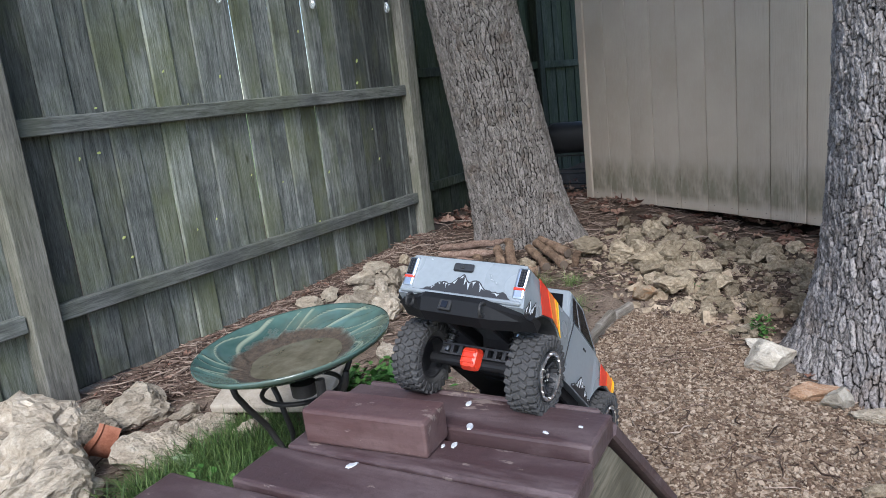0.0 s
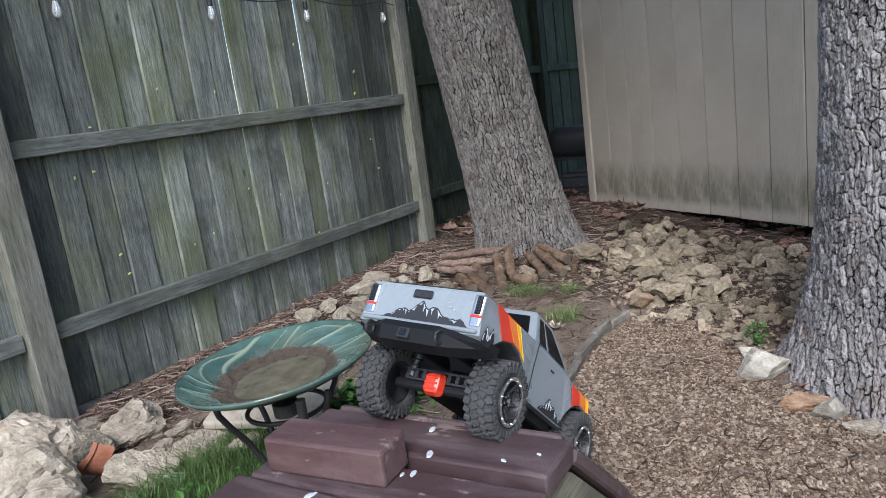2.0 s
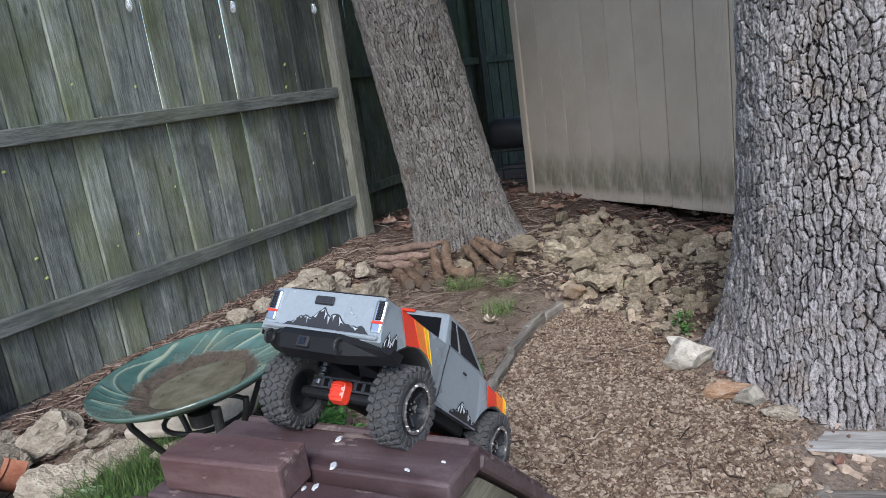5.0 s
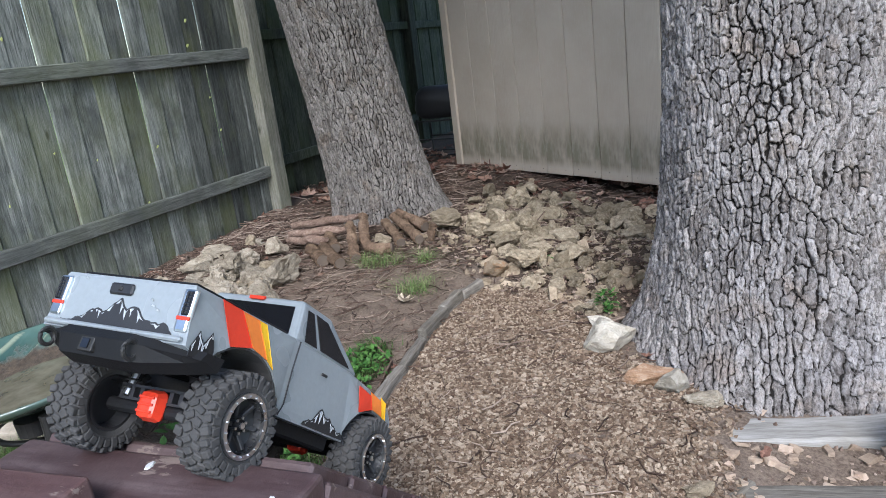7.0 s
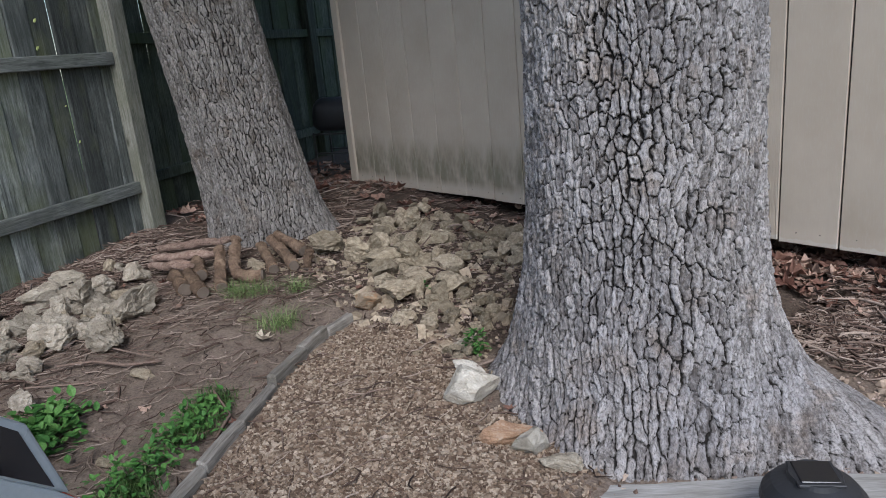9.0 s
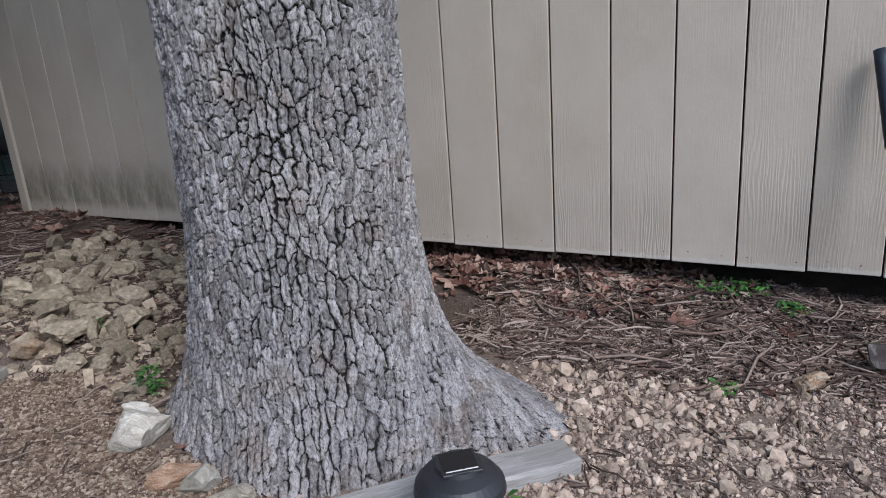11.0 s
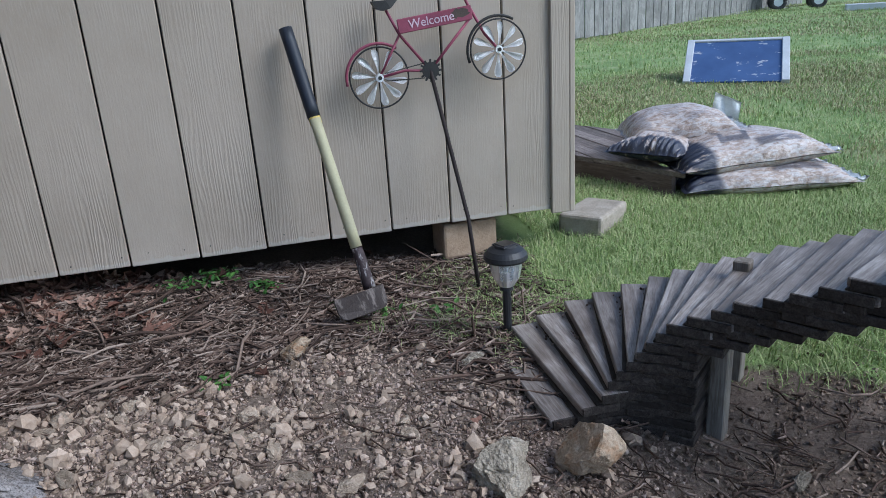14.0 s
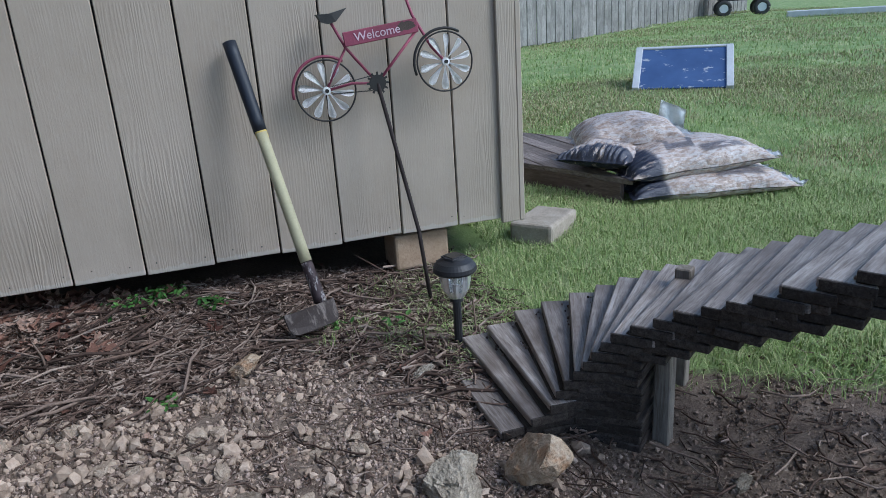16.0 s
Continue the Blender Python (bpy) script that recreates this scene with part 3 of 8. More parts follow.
def build_ground():
    near = np.concatenate([np.linspace(-400, -8, 14), np.linspace(-7, -5.2, 7), np.arange(-5.0, 3.0, 0.04), np.linspace(3.1, 9, 30), np.linspace(10, 400, 16)])
    ny = np.concatenate([np.linspace(-400, -6, 12), np.linspace(-5, -1.2, 14), np.arange(-1.1, 4.2, 0.04), np.linspace(4.3, 12, 34), np.linspace(13, 400, 16)])
    gx, gy = np.meshgrid(near, ny)
    rng = np.random.default_rng(3)
    z = ground_z(gx, gy)
    close = (gx > -5) & (gx < 3) & (gy > -1.1) & (gy < 4.2)
    z = z + close * rng.normal(0, 0.0025, gx.shape)
    v = np.stack([gx, gy, z], -1).reshape(-1, 3)
    w = len(near)
    i = (np.arange(len(ny) - 1)[:, None] * w + np.arange(w - 1)[None]).ravel()
    f = np.stack([i, i + 1, i + w + 1, i + w], -1)
    ob = arrays("ground", v, f, "soil", smooth=True)
    at = ob.data.attributes.new("turf", "FLOAT", "POINT")
    at.data.foreach_set("value", turf_at(gx, gy).ravel().astype(np.float32))
    # dark rotted leaf mould between the stones, under the shed wall and along the fence
    dark = smooth01(-3.7, -3.4, gx) * smooth01(-1.3, -1.6, gx) * smooth01(1.75, 1.95, gy)
    dark = np.maximum(dark, smooth01(2.4, 2.6, gy) * smooth01(0.8, 0.4, gx) * (gx > -5.5))
    dark = np.maximum(dark, smooth01(0.7, 0.3, (gx + 2.94) * 0.865 + (gy + 0.263) * 0.5015) * smooth01(-3.0, -3.5, gx))
    # ground also set darker at one spot under the ramp's bend
    dark = np.maximum(dark, 0.5 * np.exp(-((gx - 0.62) ** 2 + (gy - 2.1) ** 2) / 0.05))
    at = ob.data.attributes.new("dark_soil", "FLOAT", "POINT")
    at.data.foreach_set("value", dark.ravel().astype(np.float32))
    return tagged(ob, "bare brown soil passing into rough green lawn", "ground", kind="structure")


build_ground()

# ---- shed ----
SHED_Y, SHED_Z0, SHED_Z1 = 3.0, 0.14, 2.35
GROOVE, FIRST = 0.2032, -4.0336
SHED_L, SHED_R = -4.07, 0.885


bm = bmesh.new()
cyl(bm, 0.0024, 0.002, 0.0016, pose(0, 0.001, 0, 90), 8)
NAIL = bpy.data.meshes.new("nail")
bm.to_mesh(NAIL)
bm.free()
NAIL.materials.append(MAT["iron"])


def build_shed():
    shed = thing("shed", pose(0, SHED_Y, 0), "tan painted garden shed with grooved wood siding on blocks", "shed", kind="structure")
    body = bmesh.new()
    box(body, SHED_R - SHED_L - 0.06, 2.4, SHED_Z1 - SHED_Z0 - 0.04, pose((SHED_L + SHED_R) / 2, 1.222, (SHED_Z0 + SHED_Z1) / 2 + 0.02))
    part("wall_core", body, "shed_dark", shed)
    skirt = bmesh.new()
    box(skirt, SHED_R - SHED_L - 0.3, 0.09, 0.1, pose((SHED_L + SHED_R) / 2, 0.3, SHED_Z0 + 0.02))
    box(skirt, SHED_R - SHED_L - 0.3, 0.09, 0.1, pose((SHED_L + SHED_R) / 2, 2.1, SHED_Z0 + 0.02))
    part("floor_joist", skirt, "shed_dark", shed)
    roof = bmesh.new()
    for s in (-1, 1):
        box(roof, SHED_R - SHED_L + 0.3, 1.55, 0.03, pose((SHED_L + SHED_R) / 2, 1.2 + s * 0.68, SHED_Z1 + 0.28, -s * 24))
    part("roof", roof, "roof", shed)
    rng = random.Random(5)
    k = 0
    while True:
        x0, x1 = max(FIRST + k * GROOVE, SHED_L + 0.02), min(FIRST + (k + 1) * GROOVE, SHED_R - 0.07)
        k += 1
        if x1 - x0 < 0.02:
            break
        drop = rng.uniform(-0.003, 0.003)
        bm = boxed(x1 - x0 - 0.0055, 0.014, SHED_Z1 - SHED_Z0, None, 0.0025)
        ob = part("siding_board", bm, "siding", shed, at=pose((x0 + x1) / 2, 0.007 + rng.uniform(-0.0008, 0.0008), (SHED_Z0 + SHED_Z1) / 2 + drop))
        # green growth creeps up the foot of the boards that never dry
        cx = (x0 + x1) / 2
        bm = bmesh.new()
        bm.from_mesh(ob.data)
        cuts = [SHED_Z0 + d for d in (0.012, 0.025, 0.04, 0.08, 0.12, 0.17, 0.23, 0.3, 0.4)]
        for zc in cuts:
            geo = bm.verts[:] + bm.edges[:] + bm.faces[:]
            bmesh.ops.bisect_plane(bm, geom=geo, plane_co=(0, 0, zc - (SHED_Z0 + SHED_Z1) / 2), plane_no=(0, 0, 1))
        lay = bm.verts.layers.float.new("algae")
        raw = bm.verts.layers.float.new("raw_edge")
        amount = 1.0 if cx < -2.3 else (0.45 if cx < -1.5 else 0.12)
        for v in bm.verts:
            h = v.co.z + (SHED_Z1 - SHED_Z0) / 2
            v[raw] = float(1 - smooth01(0.0, 0.045, h)) * (0.95 if cx > -1.6 else 0.5)
            v[lay] = amount * float(smooth01(0.0, 0.06, h - 0.03) * (1 - smooth01(0.14, 0.34, h)))
        bm.to_mesh(ob.data)
        bm.free()
        for dx in (-0.05, 0.06):
            nail = new("nail", NAIL)
            nail.parent = shed
            nail.matrix_basis = pose(cx + dx + rng.uniform(-0.02, 0.02), -0.0003, SHED_Z0 + rng.uniform(0.025, 0.04))
    for x, w in ((SHED_L + 0.03, 0.06), (SHED_R - 0.052, 0.066)):
        part("corner_trim", boxed(w, 0.02, SHED_Z1 - SHED_Z0 + 0.015, None, 0.003), "siding", shed, at=pose(x, -0.006, (SHED_Z0 + SHED_Z1) / 2 - 0.006))
    part("corner_trim", boxed(0.02, 0.09, SHED_Z1 - SHED_Z0 + 0.015, None, 0.003), "siding", shed, at=pose(SHED_R - 0.008, 0.03, (SHED_Z0 + SHED_Z1) / 2 - 0.006))
    part("side_panel", boxed(0.016, 2.36, SHED_Z1 - SHED_Z0, None, 0.002), "siding", shed, at=pose(SHED_R - 0.02, 1.26, (SHED_Z0 + SHED_Z1) / 2))
    part("side_panel", boxed(0.016, 2.36, SHED_Z1 - SHED_Z0, None, 0.002), "siding", shed, at=pose(SHED_L + 0.012, 1.26, (SHED_Z0 + SHED_Z1) / 2))
    return shed


build_shed()

# ---- fence ----
FENCE_AT = Matrix(((-0.5015, -0.865, 0, -2.94), (0.865, -0.5015, 0, -0.263), (0, 0, 1, 0), (0, 0, 0, 1)))  # x along the fence, y away from the yard


def build_fence(name, at, s0, s1, posts, z_low, z_high, label, wood="fence"):
    """Board-on-board pickets on three rails between posts; x runs along it, the yard is at -y."""
    fence = thing(name, at, label, "fence", kind="structure")
    rng = random.Random(11)
    shapes = []
    for w in (0.1175, 0.1182, 0.119):
        bm = bmesh.new()
        box(bm, w, 0.018, 1.86, None, 0.0065)
        me = bpy.data.meshes.new("picket")
        bm.to_mesh(me)
        bm.free()
        me.materials.append(MAT[wood])
        shapes.append(me)
    s, k = s0, 0
    while s < s1:
        ob = new("picket", rng.choice(shapes))
        ob.parent = fence
        ob.matrix_basis = pose(s, 0.050 + (0.0, 0.0075, 0.002, 0.0095)[k % 4], 0.97 + rng.uniform(-0.008, 0.008), rng.uniform(-0.15, 0.15), rng.uniform(-0.12, 0.12), rng.uniform(-0.8, 0.8))
        s += rng.choice((0.1155, 0.1165, 0.1172, 0.116))
        k += 1
    stops = sorted([s0 - 0.05] + [p for p in posts] + [s1 + 0.05])
    for z in (z_low, z_high, z_high + 0.66):
        for a, b in zip(stops, stops[1:]):
            a2, b2 = a + (0.056 if a in posts else 0), b - (0.056 if b in posts else 0)
            if b2 - a2 < 0.1:
                continue
            bm = boxed(0.038, b2 - a2, 0.062, None, 0.004)
            part("rail", bm, "rail" if wood == "fence" else wood, fence, at=pose((a2 + b2) / 2, 0.021, z, 0, 0, 90))
    for p in posts:
        part("post", boxed(0.105, 0.1, 2.0, None, 0.005), "post" if wood == "fence" else wood, fence, at=pose(p, 0.03, 0.98, 0, 0, 0))
    return fence


build_fence("fence", FENCE_AT, -2.6, 2.42, [-2.44, -0.054, 2.335], 0.349, 0.995, "weathered green-grey wooden board fence with algae stains")
BACK_AT = FENCE_AT @ pose(0, 0.24, 0)
# boards behind the shed take the wood with shade in its colour
build_fence("fence", BACK_AT, 2.46, 6.2, [4.75], 0.33, 1.1, "green-black wooden board fence behind the shed, darkened by painted shade", "shaded_fence")


# ---- trees ----
def bark_cells(a, b, seed, wide, low):
    """Plates in uneven columns: height 0 in the cracks to 1 on the plates, and a number for each plate.
    wide, low: crack widths beside and between the plates, in plate widths."""
    r = np.random.default_rng(seed)
    jit = r.uniform(-0.5, 0.5, (256, 256, 2)) * np.array([0.4, 0.9])
    off, tall = r.uniform(0, 1, 256), r.uniform(0.6, 1.35, 256)
    own = r.random((256, 256))
    ci = np.floor(a).astype(int)
    best = np.full(a.shape, 9e9)
    px, py, pt = np.zeros_like(a), np.zeros_like(a), np.zeros_like(a)
    sites = []
    for di in (-1, 0, 1):
        i = (ci + di) % 256
        t = tall[i]
        row = np.floor(b * t + off[i]).astype(int)
        for dj in (-1, 0, 1):
            k = (row + dj) % 256
            x = ci + di + 0.5 + jit[i, k, 0]
            y = (row + dj + 0.5 + jit[i, k, 1] - off[i]) / t
            sites.append((x, y))
            d = (x - a) ** 2 + (y - b) ** 2
            m = d < best
            best = np.where(m, d, best)
            px, py, pt = np.where(m, x, px), np.where(m, y, py), np.where(m, own[i, k], pt)
    h = np.full(a.shape, 9.0)
    for x, y in sites:
        dx, dy = x - px, y - py
        q = np.hypot(dx, dy)
        far = q > 1e-6
        q = np.where(far, q, 1)
        e = ((px + x) / 2 - a) * dx / q + ((py + y) / 2 - b) * dy / q
        w = wide * (dx / q) ** 2 + low * (dy / q) ** 2
        h = np.where(far, np.minimum(h, e / w), h)
    return np.clip(h, 0, 1), pt


def build_trunk(name, base, radius, flare, lean, height, nu, nz, cell, depth, material, seed, label, roots, taper=0.06, dense=1.3):
    """radius(m at breast height); flare: extra at the foot; lean: x and y per metre of height; roots: (direction, reach); cell: plate width and height."""
    tree = thing(name, pose(base[0], base[1], 0), label, "tree")
    k = int(nu * 0.9)
    a = np.concatenate([np.linspace(radians(190), radians(418), k, endpoint=False), np.linspace(radians(418), radians(550), nu - k, endpoint=False)])
    k = int(nz * 0.95)
    zz = np.concatenate([np.linspace(-0.06, dense, k, endpoint=False), np.linspace(dense, height, nz - k)])
    A, Z = np.meshgrid(a, zz)
    zc = np.maximum(Z, 0)
    R = radius * (1 - taper * zc) + flare * np.exp(-zc / 0.19)
    for ang, reach in roots:
        d = np.cos(A - radians(ang))
        R = R + reach * np.clip(d, 0, 1) ** 10 * np.exp(-Z / 0.10)
    R = R * (1 + 0.035 * np.sin(2 * A + 1.1 + 0.6 * zc) + 0.02 * np.sin(5 * A + 2.2 * zc + seed) + 0.012 * np.sin(9 * A - 3 * zc))
    arc = np.cumsum(R * np.diff(a, append=a[0] + 2 * math.pi)[None], 1)
    U = arc - arc[:, [int(np.argmin(np.abs(a - radians(300))))]]
    p, q = U / cell[0], Z / cell[1] + 3
    pa = p + 0.6 * cloudy(p * 0.2 + 40, q * 0.4, seed + 60, 2) + 0.16 * cloudy(p * 1.3 + 40, q * 2.2, seed + 70, 2) + 0.09 * cloudy(p * 4.1 + 40, q * 7.5, seed + 75, 3)
    qa = q + 0.3 * cloudy(p * 0.6 + 90, q * 0.6, seed + 80, 2) + 0.07 * cloudy(p * 3.5 + 90, q * 5.0, seed + 85, 3)
    thin = np.clip(1 + 0.6 * cloudy(p * 0.4 + 20, q * 0.55, seed + 90, 3), 0.65, 1.7)
    H, tone = bark_cells(pa + 60, qa, seed, 0.155 * thin, 0.055 * thin)
    H2, tone2 = bark_cells(pa * 1.8 + 90, qa * 1.7, seed + 3, 0.14, 0.08)
    grit = cloudy(U / 0.007 + 50, Z / 0.015, seed + 40, 3)
    h = H * (0.52 + 0.48 * np.clip(H2 + 0.3 * (tone2 > 0.45), 0, 1)) + 0.2 * grit * H
    R = R + depth * (h - 0.6 + 0.5 * (tone - 0.5) * H + 0.25 * (tone2 - 0.5) * H)
    X, Y = R * np.cos(A) + lean[0] * zc, R * np.sin(A) + lean[1] * zc
    v = np.stack([X, Y, Z + gz(*base)], -1).reshape(-1, 3)
    j, i = np.meshgrid(np.arange(nz - 1), np.arange(nu), indexing="ij")
    p, q = (j * nu + i).ravel(), (j * nu + (i + 1) % nu).ravel()
    f = np.stack([p, q, q + nu, p + nu], -1)
    ob = arrays("trunk", v, f, material, tree, smooth=True)
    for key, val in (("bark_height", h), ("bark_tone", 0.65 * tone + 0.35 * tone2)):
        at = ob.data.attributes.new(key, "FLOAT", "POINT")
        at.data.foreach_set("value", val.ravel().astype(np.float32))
    return tree


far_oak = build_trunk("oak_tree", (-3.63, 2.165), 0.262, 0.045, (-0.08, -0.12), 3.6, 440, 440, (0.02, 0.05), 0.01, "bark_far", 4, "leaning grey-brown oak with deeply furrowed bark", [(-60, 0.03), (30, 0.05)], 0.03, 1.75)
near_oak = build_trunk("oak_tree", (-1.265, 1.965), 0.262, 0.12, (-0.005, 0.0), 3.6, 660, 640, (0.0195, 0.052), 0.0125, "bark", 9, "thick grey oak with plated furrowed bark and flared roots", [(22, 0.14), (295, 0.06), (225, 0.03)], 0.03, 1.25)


def build_shade_crown(tree, top, seed, leaves, spread_m):
    """Limbs from the head of the trunk and ragged leaf sprays, out of view, added to shade the corner."""
    rng = random.Random(seed)
    bm = bmesh.new()
    ends = []
    for k in range(7):
        a = k * 2 * math.pi / 7 + rng.uniform(-0.3, 0.3)
        p = Vector(top)
        pts, q = [p], p
        for i in range(6):
            q = q + Vector((math.cos(a) * spread_m / 7, math.sin(a) * spread_m / 7, 0.34 - 0.03 * i)) + Vector((rng.uniform(-0.12, 0.12), rng.uniform(-0.12, 0.12), rng.uniform(-0.05, 0.1)))
            pts.append(q)
            if i > 1:
                ends.append(q)
        tube(bm, pts, [0.13, 0.11, 0.09, 0.07, 0.05, 0.035, 0.02], 8)
    part("limb", bm, "bark_far", tree, smooth=True)
    r = np.random.default_rng(seed)
    e = np.array(ends)
    c = e[r.integers(0, len(e), leaves)] + r.normal(0, 1, (leaves, 3)) * np.array([0.42, 0.42, 0.3])
    u = r.normal(size=(leaves, 3))
    u /= np.linalg.norm(u, axis=1, keepdims=True)
    w = np.cross(u, r.normal(size=(leaves, 3)))
    w /= np.linalg.norm(w, axis=1, keepdims=True)
    L = r.uniform(0.07, 0.15, (leaves, 1))
    v = np.stack([c - u * L, c + w * L * 0.4, c + u * L, c - w * L * 0.4], 1).reshape(-1, 3)
    arrays("crown", v, np.arange(leaves * 4).reshape(-1, 4), "weed", tree)


# unseen foliage, its density set by how much sky it should block
build_shade_crown(far_oak, (-0.29, -0.43, 3.4), 31, 24000, 2.8)
build_shade_crown(near_oak, (-0.02, 0.0, 3.4), 32, 20000, 2.1)


# ---- edging ----
def timber(a, b, w, h, z, material="timber", roll=0.0, name="edging_timber", label="weathered grey landscape timber edging the gravel path", group="path edging"):
    d = Vector((b[0] - a[0], b[1] - a[1], 0))
    bm = bmesh.new()
    box(bm, d.length, w, h, None, 0.006)
    for q in np.linspace(-0.5, 0.5, max(4, int(d.length / 0.03)))[1:-1]:
        bmesh.ops.bisect_plane(bm, geom=bm.verts[:] + bm.edges[:] + bm.faces[:], plane_co=(q * d.length, 0, 0), plane_no=(1, 0, 0))
    for v in bm.verts:
        k = Vector((v.co.x + a[0] * 7, v.co.y * 3, v.co.z * 2))
        v.co += Vector((0, noise.noise(k * 14), noise.noise(k * 11 + Vector((5, 2, 8))))) * 0.006
    ob = part(name, bm, material)
    ob.matrix_world = pose((a[0] + b[0]) / 2, (a[1] + b[1]) / 2, z, roll, 0, math.degrees(math.atan2(d.y, d.x)))
    return tagged(ob, label, "edging", group)


def build_edging():
    pts = [(-1.30, 0.35), (-1.50, 0.62), (-1.68, 0.84), (-1.79, 0.99), (-1.90, 1.14), (-2.03, 1.30), (-2.14, 1.46), (-2.22, 1.60), (-2.27, 1.73)]
    for i, (a, b) in enumerate(zip(pts, pts[1:])):
        timber(a, (b[0] + 0.004 * (i % 3 - 1), b[1] + 0.006 * (i % 2)), 0.03, 0.1, gz(*a) - 0.022 + 0.006 * (i * 7 % 4), roll=(i * 37 % 11) - 5)


build_edging()
foot = timber((-1.085, 1.475), (-0.614, 2.006), 0.098, 0.07, 0.0, "pale_timber", label="weathered grey landscape timber at the foot of the oak", group="")
foot.matrix_world = Matrix.Translation((0, 0, -0.016)) @ foot.matrix_world @ rot("Y", 2.0)
timber((-0.985, 1.16), (-0.975, 1.375), 0.075, 0.05, -0.008, label="short grey timber offcut on the gravel", group="")
timber((-0.945, 1.325), (-0.6, 1.66), 0.06, 0.05, -0.012, label="half-buried grey timber offcut in the gravel", group="")


# ---- rocks ----
def rock_mesh(seed, material, sub=4, rough=0.1, cuts=13):
    """An angular broken stone about one unit across, faced by flat fractures, pitted."""
    rng = random.Random(seed)
    bm = bmesh.new()
    bmesh.ops.create_icosphere(bm, subdivisions=sub, radius=0.62)
    planes = []
    for _ in range(cuts):
        d = Vector((rng.gauss(0, 1), rng.gauss(0, 1), rng.gauss(0, 1))).normalized()
        planes.append((d, rng.uniform(0.26, 0.46)))
    off = Vector((seed * 3.1, seed * 1.7, 0))
    for v in bm.verts:
        for d, k in planes:
            e = v.co.dot(d) - k
            if e > 0:
                v.co -= d * e
        p = v.co.normalized()
        v.co += p * rough * (0.5 * noise.noise(v.co * 3 + off) + 0.35 * noise.noise(v.co * 9 + off) + 0.2 * noise.noise(v.co * 20 + off) - 0.3 * max(0, noise.noise(v.co * 13 + off * 2) - 0.15))
    me = bpy.data.meshes.new("rock")
    bm.to_mesh(me)
    bm.free()
    me.materials.append(MAT[material])
    return me


WHITE = [rock_mesh(k, "limestone", 4, 0.2, 11) for k in range(7)]
RUBBLE = [rock_mesh(20 + k, "rubble_rock", 3, 0.2, 10) for k in range(8)]
BRIGHT = [rock_mesh(71 + k, "white_stone", 4, 0.07, 15) for k in range(3)]
RUST = rock_mesh(83, "rust_stone", 4, 0.09, 8)
HEAP = [rock_mesh(120 + k, "rubble_rock", 4, 0.2, 11) for k in range(4)]
PALE = [rock_mesh(90 + k, "chip_stone", 3, 0.2, 9) for k in range(6)]
TAN = [rock_mesh(40 + k, "tan_stone", 4, 0.1, 10) for k in range(3)]


def place_rock(me, x, y, size, flat=0.7, turn=0.0, sink=0.25, label="pale weathered limestone rock on the soil", group="limestone rocks", long=1.2, tip=0.0, lift=0.0):
    ob = new("rock", me)
    h = size * flat
    ob.matrix_world = pose(x, y, gz(x, y) + lift + h * (0.5 - sink), tip, tip * 0.4, turn) @ Matrix.Diagonal((size * long, size / long, h, 1))
    return tagged(ob, label, "rock", group)


